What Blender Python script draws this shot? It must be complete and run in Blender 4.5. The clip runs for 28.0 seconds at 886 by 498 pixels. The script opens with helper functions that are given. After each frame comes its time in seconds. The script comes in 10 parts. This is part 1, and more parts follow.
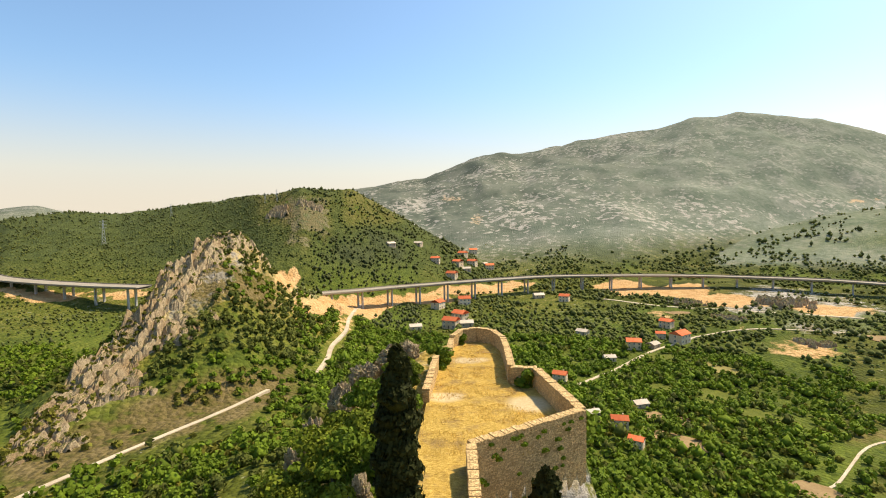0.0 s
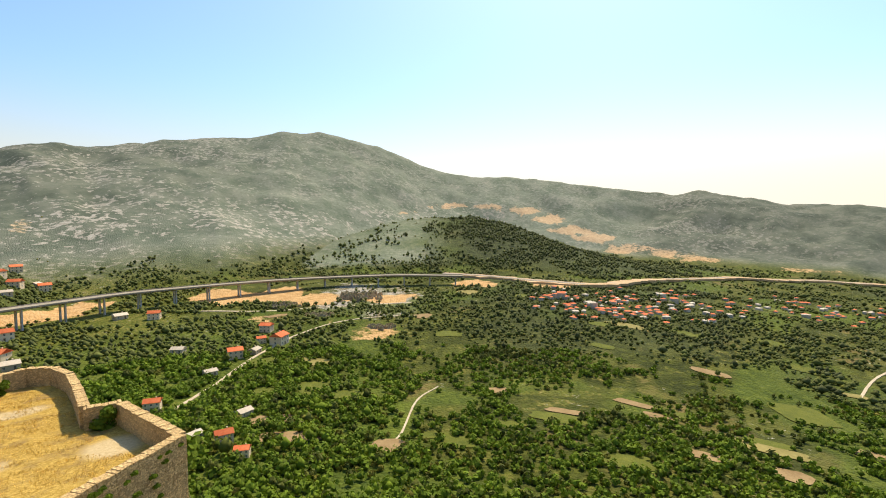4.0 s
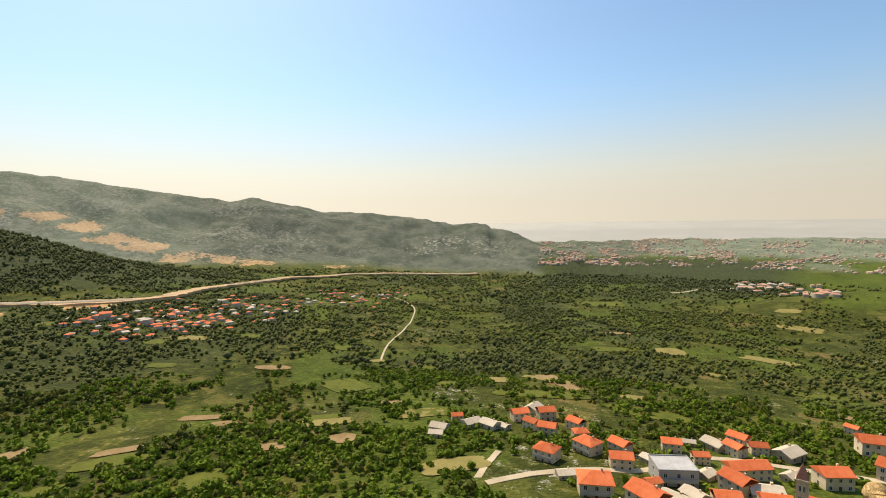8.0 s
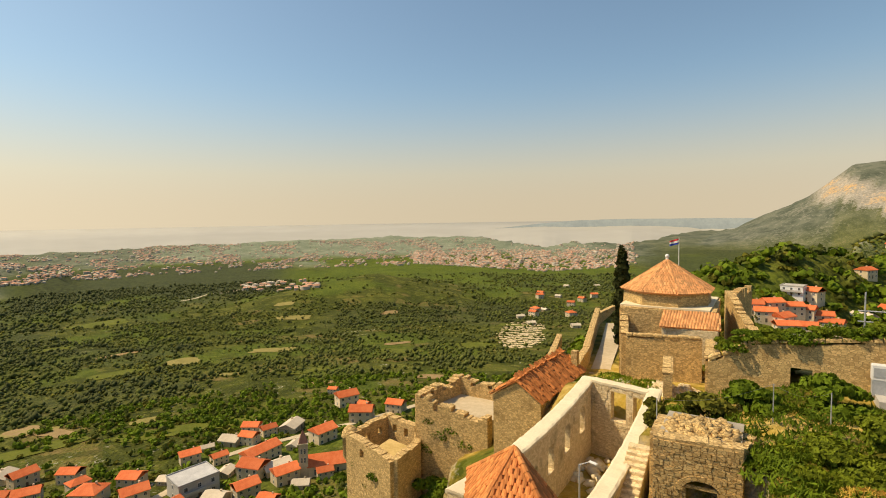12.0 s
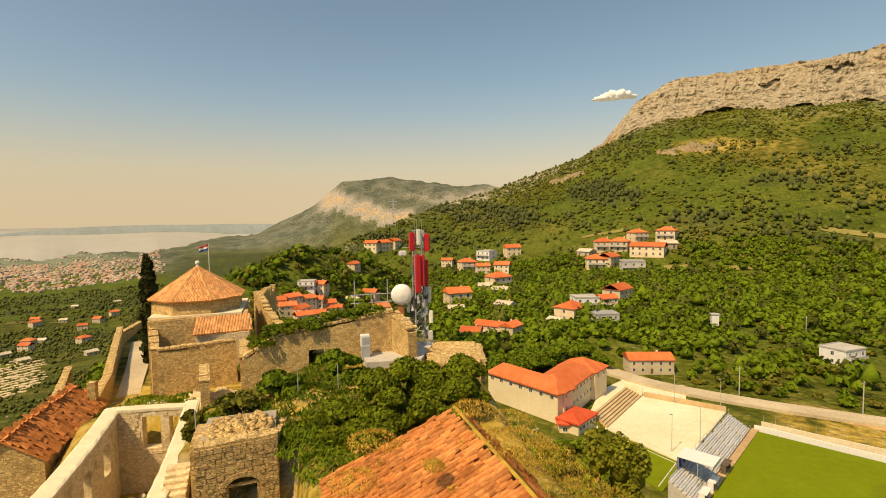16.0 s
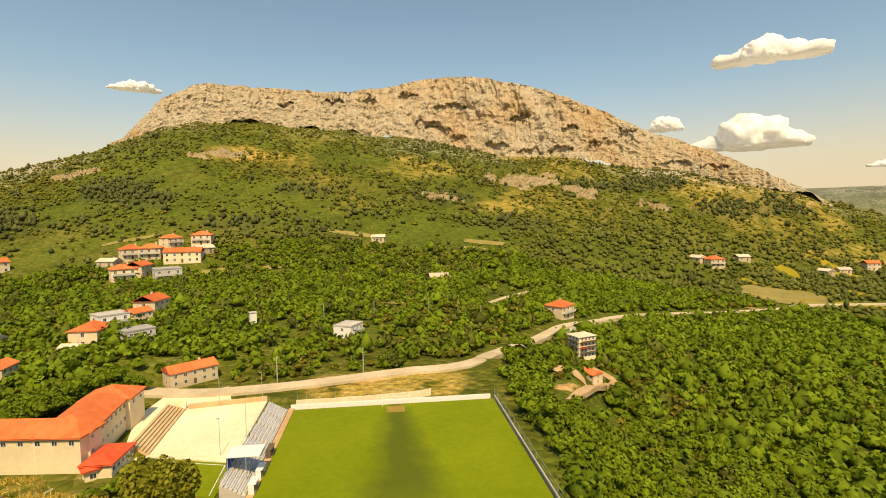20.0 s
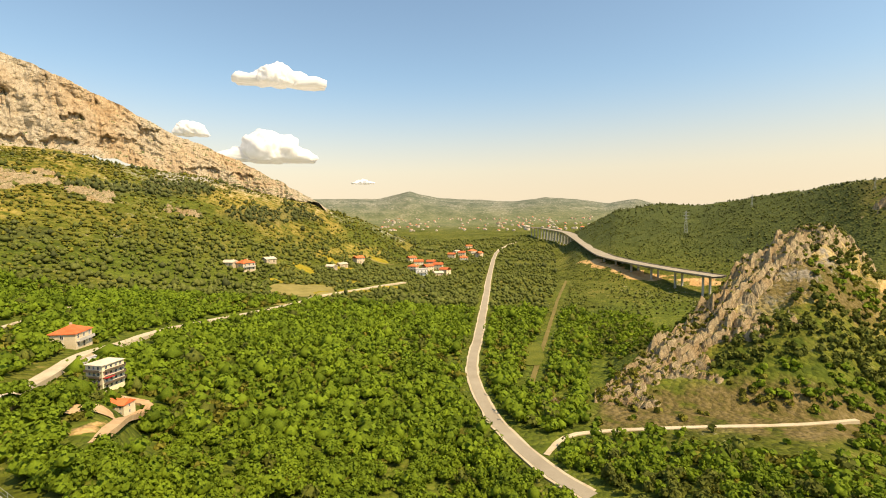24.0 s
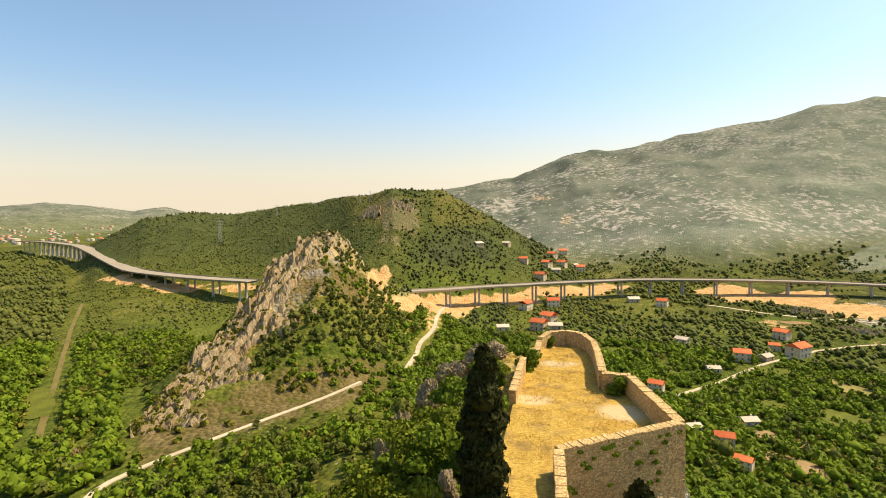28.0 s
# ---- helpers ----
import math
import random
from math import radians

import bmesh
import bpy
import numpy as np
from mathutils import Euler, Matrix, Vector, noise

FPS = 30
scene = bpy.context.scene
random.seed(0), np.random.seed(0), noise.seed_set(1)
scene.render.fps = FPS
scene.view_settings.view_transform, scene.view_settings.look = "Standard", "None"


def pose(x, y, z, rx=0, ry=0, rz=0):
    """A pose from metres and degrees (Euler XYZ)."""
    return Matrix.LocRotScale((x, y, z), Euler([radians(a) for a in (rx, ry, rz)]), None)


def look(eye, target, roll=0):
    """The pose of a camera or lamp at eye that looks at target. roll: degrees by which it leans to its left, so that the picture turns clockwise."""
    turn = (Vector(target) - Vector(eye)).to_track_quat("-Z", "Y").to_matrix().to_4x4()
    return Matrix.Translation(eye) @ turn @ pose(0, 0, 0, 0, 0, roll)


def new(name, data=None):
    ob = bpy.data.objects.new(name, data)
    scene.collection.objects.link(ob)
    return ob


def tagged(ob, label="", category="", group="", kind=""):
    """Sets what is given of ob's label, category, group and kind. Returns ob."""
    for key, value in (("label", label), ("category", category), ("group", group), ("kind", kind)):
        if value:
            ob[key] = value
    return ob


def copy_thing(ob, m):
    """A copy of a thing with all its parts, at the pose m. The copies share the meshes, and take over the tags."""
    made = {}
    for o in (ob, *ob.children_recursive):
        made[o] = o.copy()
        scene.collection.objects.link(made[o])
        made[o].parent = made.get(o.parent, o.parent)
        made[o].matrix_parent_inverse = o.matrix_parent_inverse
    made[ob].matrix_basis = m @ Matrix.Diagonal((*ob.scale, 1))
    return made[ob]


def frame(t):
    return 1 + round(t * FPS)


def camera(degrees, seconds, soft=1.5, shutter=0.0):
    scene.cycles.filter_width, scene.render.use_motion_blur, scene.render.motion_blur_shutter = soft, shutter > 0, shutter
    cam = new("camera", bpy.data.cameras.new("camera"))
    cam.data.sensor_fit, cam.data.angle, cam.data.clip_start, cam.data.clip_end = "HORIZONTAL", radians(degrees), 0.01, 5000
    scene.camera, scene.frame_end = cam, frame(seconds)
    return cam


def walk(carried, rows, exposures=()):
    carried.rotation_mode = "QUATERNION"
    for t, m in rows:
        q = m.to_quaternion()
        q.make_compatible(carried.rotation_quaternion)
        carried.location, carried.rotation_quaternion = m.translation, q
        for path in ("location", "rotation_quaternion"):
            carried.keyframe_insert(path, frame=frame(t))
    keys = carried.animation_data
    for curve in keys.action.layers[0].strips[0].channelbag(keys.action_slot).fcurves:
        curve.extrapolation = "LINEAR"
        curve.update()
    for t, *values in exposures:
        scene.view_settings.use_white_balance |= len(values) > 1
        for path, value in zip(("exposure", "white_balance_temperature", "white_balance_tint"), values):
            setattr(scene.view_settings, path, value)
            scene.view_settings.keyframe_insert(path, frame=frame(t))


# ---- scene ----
# Camera: a drone that hovers and turns once round to its right.
# Seconds, heading clockwise from +Y, pitch, roll, in degrees.
EYE_Z = 200.0
HEADINGS = (
    (0.0, -0.00, -3.68, -0.97),
    (0.5, 5.33, -3.71, -0.96),
    (1.0, 10.71, -3.71, -0.91),
    (1.5, 16.24, -3.68, -0.85),
    (2.0, 21.81, -3.64, -0.76),
    (2.5, 27.50, -3.57, -0.63),
    (3.0, 33.21, -3.50, -0.51),
    (3.5, 38.99, -3.45, -0.46),
    (4.0, 44.61, -3.40, -0.45),
    (4.5, 50.35, -3.34, -0.48),
    (5.0, 56.13, -3.30, -0.53),
    (5.5, 61.97, -3.27, -0.58),
    (6.0, 67.89, -3.22, -0.67),
    (6.5, 73.89, -3.19, -0.76),
    (7.0, 80.04, -3.18, -0.76),
    (7.5, 86.39, -3.20, -0.76),
    (8.0, 93.01, -3.24, -0.78),
    (8.5, 99.61, -3.30, -0.78),
    (9.0, 106.23, -3.36, -0.77),
    (9.5, 112.85, -3.37, -0.77),
    (10.0, 119.51, -3.34, -0.76),
    (10.5, 126.18, -3.34, -0.75),
    (11.0, 133.15, -3.37, -0.77),
    (11.5, 139.80, -3.38, -0.84),
    (12.0, 146.37, -3.37, -0.90),
    (12.5, 152.87, -3.35, -0.94),
    (13.0, 159.31, -3.34, -0.95),
    (13.5, 165.68, -3.35, -0.94),
    (14.0, 172.06, -3.36, -0.92),
    (14.5, 178.38, -3.37, -0.89),
    (15.0, 184.80, -3.42, -0.85),
    (15.5, 191.15, -3.47, -0.82),
    (16.0, 197.59, -3.51, -0.83),
    (16.5, 204.02, -3.53, -0.82),
    (17.0, 210.13, -3.57, -0.75),
    (17.5, 216.62, -3.62, -0.70),
    (18.0, 223.10, -3.67, -0.68),
    (18.5, 229.51, -3.71, -0.66),
    (19.0, 235.83, -3.72, -0.66),
    (19.5, 242.00, -3.71, -0.72),
    (20.0, 248.15, -3.75, -0.75),
    (20.5, 254.34, -3.78, -0.72),
    (21.0, 260.46, -3.78, -0.67),
    (21.5, 266.67, -3.77, -0.66),
    (22.0, 273.11, -3.74, -0.68),
    (22.5, 279.52, -3.73, -0.69),
    (23.0, 285.97, -3.71, -0.71),
    (23.5, 292.55, -3.70, -0.75),
    (24.0, 299.09, -3.72, -0.74),
    (24.5, 305.67, -3.77, -0.73),
    (25.0, 312.24, -3.77, -0.75),
    (25.5, 318.79, -3.70, -0.79),
    (26.0, 325.28, -3.64, -0.82),
    (26.5, 331.55, -3.62, -0.86),
    (27.0, 337.73, -3.61, -0.92),
    (27.5, 343.78, -3.57, -0.97),
    (28.0, 349.77, -3.52, -1.01),
)


def heading(az, pitch, roll):
    a, p = radians(az), radians(pitch)
    way = Vector((math.sin(a) * math.cos(p), math.cos(a) * math.cos(p), math.sin(p)))
    eye = Vector((0.0, 0.0, EYE_Z))
    return look(eye, eye + 100.0 * way, roll)


cam = camera(84.06, 28.0, soft=1.0)
walk(cam, [(t, heading(a, p, r)) for t, a, p, r in HEADINGS],
     exposures=[(0.0, 0.54, 7100, 12), (2.0, 0.50, 6900, 12), (4.0, 0.42, 6900, 11), (8.0, 0.16, 7200, 11), (11.0, 0.07, 8000, 10), (15.0, 0.0, 9900, 12), (18.0, 0.12, 10500, 12), (20.5, 0.27, 9800, 11), (25.0, 0.58, 8300, 12), (28.0, 0.56, 7900, 12)])

# ---- world and sun ----
SUN_AZ, SUN_EL = 62.0, 54.0
world = bpy.data.worlds.new("sky")
scene.world = world
world.use_nodes = True
wn = world.node_tree.nodes
wl = world.node_tree.links
sky = wn.new("ShaderNodeTexSky")
sky.sky_type = "NISHITA"
sky.sun_disc = False
sky.sun_elevation = radians(SUN_EL)
sky.sun_rotation = radians(SUN_AZ)
sky.altitude = 0.0
sky.air_density = 1.0
sky.dust_density = 1.2
sky.ozone_density = 1.2
# the dusty summer haze that pales the sky all round towards the horizon
co = wn.new("ShaderNodeTexCoord")
up = wn.new("ShaderNodeSeparateXYZ")
wl.new(co.outputs["Generated"], up.inputs[0])
floor_z = wn.new("ShaderNodeMath")
floor_z.operation = "MAXIMUM"
floor_z.inputs[1].default_value = 0.09
wl.new(up.outputs["Z"], floor_z.inputs[0])
lifted = wn.new("ShaderNodeCombineXYZ")
wl.new(up.outputs["X"], lifted.inputs[0])
wl.new(up.outputs["Y"], lifted.inputs[1])
wl.new(floor_z.outputs[0], lifted.inputs[2])
unit = wn.new("ShaderNodeVectorMath")
unit.operation = "NORMALIZE"
wl.new(lifted.outputs[0], unit.inputs[0])
wl.new(unit.outputs[0], sky.inputs["Vector"])
haze = wn.new("ShaderNodeMapRange")
haze.interpolation_type = "SMOOTHERSTEP"
for i, v in ((1, -0.02), (2, 0.30), (3, 0.85), (4, 0.0)):
    haze.inputs[i].default_value = v
wl.new(up.outputs["Z"], haze.inputs[0])
veil = wn.new("ShaderNodeMix")
veil.data_type = "RGBA"
wl.new(haze.outputs[0], veil.inputs[0])
clear = wn.new("ShaderNodeMix")
clear.data_type, clear.blend_type = "RGBA", "MULTIPLY"
clear.inputs[0].default_value = 1.0
clear.inputs[7].default_value = (0.80, 1.0, 1.10, 1.0)
wl.new(sky.outputs["Color"], clear.inputs[6])
wl.new(clear.outputs[2], veil.inputs[6])
grey = wn.new("ShaderNodeRGBToBW")
wl.new(sky.outputs["Color"], grey.inputs[0])
dust = wn.new("ShaderNodeMix")
dust.data_type, dust.blend_type = "RGBA", "MULTIPLY"
dust.inputs[0].default_value = 1.0
dust.inputs[7].default_value = (0.56, 0.49, 0.39, 1.0)
wl.new(grey.outputs[0], dust.inputs[6])
glow = wn.new("ShaderNodeMix")
glow.data_type, glow.blend_type = "RGBA", "ADD"
glow.inputs[0].default_value = 1.0
glow.inputs[7].default_value = (1.9, 1.62, 1.25, 1.0)
wl.new(dust.outputs[2], glow.inputs[6])
wl.new(glow.outputs[2], veil.inputs[7])
wl.new(veil.outputs[2], wn["Background"].inputs["Color"])
wn["Background"].inputs["Strength"].default_value = 0.138

sun_data = bpy.data.lights.new("sun", "SUN")
sun_data.energy = 4.1
sun_data.angle = radians(0.6)
sun_data.color = (1.0, 0.89, 0.70)
sun = new("sun", sun_data)
sa, se = radians(SUN_AZ), radians(SUN_EL)
sun.matrix_world = look((0, 0, EYE_Z + 900),
                        (-math.sin(sa) * math.cos(se), -math.cos(sa) * math.cos(se), EYE_Z + 900 - math.sin(se)))

# ---- materials ----
def mat(name):
    m = bpy.data.materials.new(name)
    m.use_nodes = True
    return m, m.node_tree.nodes, m.node_tree.links, m.node_tree.nodes["Principled BSDF"]


def noise_node(n, l, scale, detail=6.0, rough=0.6, coord=None, stretch=None):
    t = n.new("ShaderNodeTexNoise")
    t.inputs["Scale"].default_value = scale
    t.inputs["Detail"].default_value = detail
    t.inputs["Roughness"].default_value = rough
    if coord is None:
        coord = n.new("ShaderNodeTexCoord").outputs["Object"]
    if stretch:
        mp = n.new("ShaderNodeMapping")
        mp.inputs["Scale"].default_value = stretch
        l.new(coord, mp.inputs["Vector"])
        coord = mp.outputs["Vector"]
    l.new(coord, t.inputs["Vector"])
    return t.outputs["Fac"]


def ramp(n, l, fac, stops):
    r = n.new("ShaderNodeValToRGB")
    e = r.color_ramp.elements
    while len(e) < len(stops):
        e.new(0.5)
    for q, (p, c) in zip(e, stops):
        q.position = p
        q.color = (c[0], c[1], c[2], 1.0)
    l.new(fac, r.inputs["Fac"])
    return r.outputs["Color"]


def mix(n, l, fac, a, b, mode="MIX"):
    m = n.new("ShaderNodeMix")
    m.data_type = "RGBA"
    m.blend_type = mode
    if isinstance(fac, float):
        m.inputs[0].default_value = fac
    else:
        l.new(fac, m.inputs[0])
    for s, v in ((6, a), (7, b)):
        if isinstance(v, tuple):
            m.inputs[s].default_value = (*v, 1.0)
        else:
            l.new(v, m.inputs[s])
    return m.outputs[2]


def step(n, l, fac, lo, hi):
    m = n.new("ShaderNodeMapRange")
    m.inputs[1].default_value = lo
    m.inputs[2].default_value = hi
    l.new(fac, m.inputs[0])
    return m.outputs[0]


def times(n, l, a, b, op="MULTIPLY"):
    m = n.new("ShaderNodeMath")
    m.operation = op
    m.use_clamp = True
    for s, v in ((0, a), (1, b)):
        if isinstance(v, float):
            m.inputs[s].default_value = v
        else:
            l.new(v, m.inputs[s])
    return m.outputs[0]


def attr(n, name):
    a = n.new("ShaderNodeAttribute")
    a.attribute_name = name
    return a.outputs["Fac"]


def bump(n, l, b, fac, strength, distance):
    u = n.new("ShaderNodeBump")
    u.inputs["Strength"].default_value = strength
    u.inputs["Distance"].default_value = distance
    l.new(fac, u.inputs["Height"])
    l.new(u.outputs["Normal"], b.inputs["Normal"])


def surface(name, dark, light, scale, rough=0.85, relief=0.4, depth=0.03, fine=None, spread=0.0, island=False, shine=None):
    """A mottled surface: two scales of noise between two colours, fine relief, and a shift of value from object to object."""
    m, n, l, b = mat(name)
    big = noise_node(n, l, scale)
    small = noise_node(n, l, fine or scale * 9.0, 5.0, 0.7)
    both = times(n, l, times(n, l, big, 0.55), times(n, l, small, 0.45), "ADD")
    col = ramp(n, l, both, [(0.36, dark), (0.64, light)])
    if spread:
        rnd = n.new("ShaderNodeNewGeometry").outputs["Random Per Island"]
        if not island:
            both_r = n.new("ShaderNodeMath")
            both_r.operation = "ADD"
            l.new(rnd, both_r.inputs[0])
            l.new(n.new("ShaderNodeObjectInfo").outputs["Random"], both_r.inputs[1])
            fr = n.new("ShaderNodeMath")
            fr.operation = "FRACT"
            l.new(both_r.outputs[0], fr.inputs[0])
            rnd = fr.outputs[0]
        hsv = n.new("ShaderNodeHueSaturation")
        l.new(step(n, l, rnd, 0.0, 1.0), hsv.inputs["Value"])
        mr = hsv.inputs["Value"].links[0].from_node
        mr.inputs[3].default_value = 1.0 - spread
        mr.inputs[4].default_value = 1.0 + spread
        l.new(col, hsv.inputs["Color"])
        col = hsv.outputs["Color"]
    l.new(col, b.inputs["Base Color"])
    b.inputs["Roughness"].default_value = rough
    b.inputs["Specular IOR Level"].default_value = shine if shine is not None else (0.5 if rough < 0.6 else 0.1)
    bump(n, l, b, small, relief, depth)
    return m


def rubble_stone(name, dark, light, mortar, size=2.6):
    """Rubble masonry: irregular flat stones of varied tone in recessed mortar, with stains."""
    m, n, l, b = mat(name)
    co = n.new("ShaderNodeTexCoord").outputs["Object"]
    mp = n.new("ShaderNodeMapping")
    mp.inputs["Scale"].default_value = (1.0, 1.0, 1.75)
    l.new(co, mp.inputs["Vector"])
    cell = n.new("ShaderNodeTexVoronoi")
    edge = n.new("ShaderNodeTexVoronoi")
    edge.feature = "DISTANCE_TO_EDGE"
    for v in (cell, edge):
        v.inputs["Scale"].default_value = size
        l.new(mp.outputs["Vector"], v.inputs["Vector"])
    bw = n.new("ShaderNodeRGBToBW")
    l.new(cell.outputs["Color"], bw.inputs[0])
    grain = noise_node(n, l, 7.0, 5.0, 0.7, co)
    stain = noise_node(n, l, 0.45, 6.0, 0.65, co)
    tone = times(n, l, times(n, l, bw.outputs[0], 0.5), times(n, l, grain, 0.5), "ADD")
    col = ramp(n, l, tone, [(0.28, dark), (0.66, light)])
    gap = step(n, l, edge.outputs["Distance"], 0.015, 0.07)
    col = mix(n, l, gap, mortar, col)
    col = mix(n, l, step(n, l, stain, 0.56, 0.74), col, tuple(c * 0.55 for c in dark))
    l.new(col, b.inputs["Base Color"])
    b.inputs["Roughness"].default_value = 0.92
    b.inputs["Specular IOR Level"].default_value = 0.2
    bump(n, l, b, times(n, l, gap, times(n, l, tone, 0.6), "ADD"), 0.9, 0.06)
    return m


M_STONE = rubble_stone("limestone masonry", (0.43, 0.270, 0.110), (0.79, 0.54, 0.245), (0.36, 0.24, 0.11), 3.8)
# cream stone, paled and warmed further so its colour carries bounced sunlight
M_STONE_WARM = rubble_stone("sunlit cream rubble", (0.64, 0.47, 0.26), (0.86, 0.69, 0.43), (0.62, 0.47, 0.28), 3.4)
M_STONE_J = surface("lime mortar and joints", (0.26, 0.22, 0.17), (0.46, 0.40, 0.31), 0.5, fine=5.0, relief=0.6, depth=0.05)
M_CAP = surface("pale lime wall capping", (0.66, 0.54, 0.36), (0.82, 0.71, 0.50), 0.6, fine=6.0, relief=0.3)
M_TILE = surface("weathered clay tile", (0.56, 0.175, 0.055), (0.76, 0.31, 0.11), 0.6, fine=7.0, rough=0.8, spread=0.3)
M_TILE_OLD = surface("old lichened clay tile", (0.36, 0.105, 0.030), (0.70, 0.28, 0.10), 0.9, fine=9.0, rough=0.9, spread=0.32)
M_TILE_DOME = surface("pale new clay tile", (0.62, 0.26, 0.10), (0.78, 0.40, 0.18), 0.5, fine=6.0, rough=0.8, spread=0.28)
M_ROOF = surface("red clay roof", (0.58, 0.115, 0.04), (0.74, 0.21, 0.085), 0.35, fine=3.5, rough=0.8, spread=0.25)
M_ROOF_GREY = surface("grey sheet roof", (0.32, 0.31, 0.30), (0.50, 0.48, 0.46), 0.3, fine=3.0, rough=0.7, spread=0.2)
M_PLASTER = surface("cream render", (0.58, 0.45, 0.29), (0.78, 0.64, 0.45), 0.25, fine=2.5, relief=0.2, spread=0.18)
M_CONCRETE = surface("weathered concrete", (0.40, 0.37, 0.33), (0.56, 0.53, 0.48), 0.12, fine=2.0, relief=0.2)
M_DECK = surface("dusty new concrete", (0.27, 0.225, 0.165), (0.40, 0.34, 0.26), 0.10, fine=1.6, relief=0.2)
M_ASPHALT = surface("sun-bleached asphalt", (0.28, 0.235, 0.17), (0.38, 0.325, 0.245), 0.08, fine=2.0, relief=0.2)
M_GRAVEL = surface("pale limestone gravel", (0.42, 0.33, 0.215), (0.64, 0.53, 0.37), 0.10, fine=1.5, relief=0.3)
M_EARTH = surface("orange earth cutting", (0.42, 0.25, 0.12), (0.62, 0.44, 0.26), 0.03, fine=0.4, relief=0.5, depth=0.5)
M_SCHOOL = surface("pale cream school render", (0.72, 0.59, 0.38), (0.86, 0.74, 0.52), 0.15, fine=1.8, relief=0.15, spread=0.08)
M_SAND = surface("pale cream sand", (0.70, 0.58, 0.38), (0.86, 0.76, 0.56), 0.06, fine=0.9, relief=0.15)
M_TREAD = surface("tan weathered seating treads", (0.46, 0.31, 0.16), (0.66, 0.48, 0.28), 0.3, fine=2.5, relief=0.3)
M_ROOF_RED = surface("bright red roof tile", (0.60, 0.075, 0.035), (0.74, 0.13, 0.06), 0.4, fine=3.0, rough=0.8, spread=0.15)
M_TRACK = surface("worn brown earth track", (0.125, 0.105, 0.028), (0.23, 0.175, 0.062), 0.12, fine=1.4, relief=0.4)
M_GLASS = surface("dark window", (0.03, 0.035, 0.04), (0.07, 0.075, 0.08), 1.0, rough=0.15, relief=0.0)
M_WHITE = surface("white paint", (0.72, 0.70, 0.66), (0.82, 0.80, 0.77), 1.0, rough=0.5, relief=0.1)
M_RED = surface("red paint", (0.55, 0.02, 0.03), (0.65, 0.03, 0.04), 1.5, rough=0.4, relief=0.1)
M_STEEL = surface("galvanised steel", (0.32, 0.33, 0.34), (0.48, 0.49, 0.50), 3.0, rough=0.45, relief=0.1)
M_TURF = surface("artificial turf", (0.13, 0.175, 0.008), (0.19, 0.235, 0.014), 0.05, fine=0.6, relief=0.2)
M_DRY = surface("dry straw-coloured grass", (0.34, 0.195, 0.032), (0.62, 0.40, 0.095), 0.25, fine=2.2, relief=0.6, depth=0.12)
M_TRUNK = surface("bark", (0.08, 0.06, 0.04), (0.18, 0.14, 0.10), 3.0)


def leaf(name, dark, light, spread=0.35):
    """Foliage: mottled leaves that let part of the light through."""
    m = surface(name, dark, light, 0.055, rough=0.75, relief=0.8, depth=0.15, fine=2.2, spread=spread, island=True, shine=0.1)
    n, l = m.node_tree.nodes, m.node_tree.links
    b = n["Principled BSDF"]
    t, x = n.new("ShaderNodeBsdfTranslucent"), n.new("ShaderNodeMixShader")
    l.new(b.inputs["Base Color"].links[0].from_socket, t.inputs["Color"])
    x.inputs[0].default_value = 0.18
    l.new(b.outputs[0], x.inputs[1])
    l.new(t.outputs[0], x.inputs[2])
    l.new(x.outputs[0], n["Material Output"].inputs["Surface"])
    return m


M_LEAF = leaf("broad leaves", (0.066, 0.106, 0.010), (0.195, 0.268, 0.021), 0.26)
M_LEAF_DARK = leaf("dark evergreen foliage", (0.058, 0.072, 0.014), (0.142, 0.156, 0.028), 0.30)
M_LAUREL = leaf("glossy laurel leaves", (0.072, 0.100, 0.010), (0.240, 0.275, 0.022), 0.35)
M_CYPRESS = leaf("black-green cypress", (0.016, 0.021, 0.006), (0.055, 0.060, 0.014), 0.35)
# haze is put into the two far leaf colours: greyer, with lifted darks
M_LEAF_HAZE = leaf("mixed foliage paled by haze", (0.076, 0.090, 0.023), (0.175, 0.190, 0.044), 0.22)
M_PINE_HAZE = leaf("pines paled by haze", (0.062, 0.074, 0.027), (0.130, 0.142, 0.046), 0.25)
M_BUSH = leaf("sunlit olive-green leaves", (0.115, 0.130, 0.014), (0.31, 0.29, 0.036), 0.35)
M_LEAF_OLIVE = leaf("olive scrub", (0.085, 0.093, 0.012), (0.235, 0.208, 0.034))


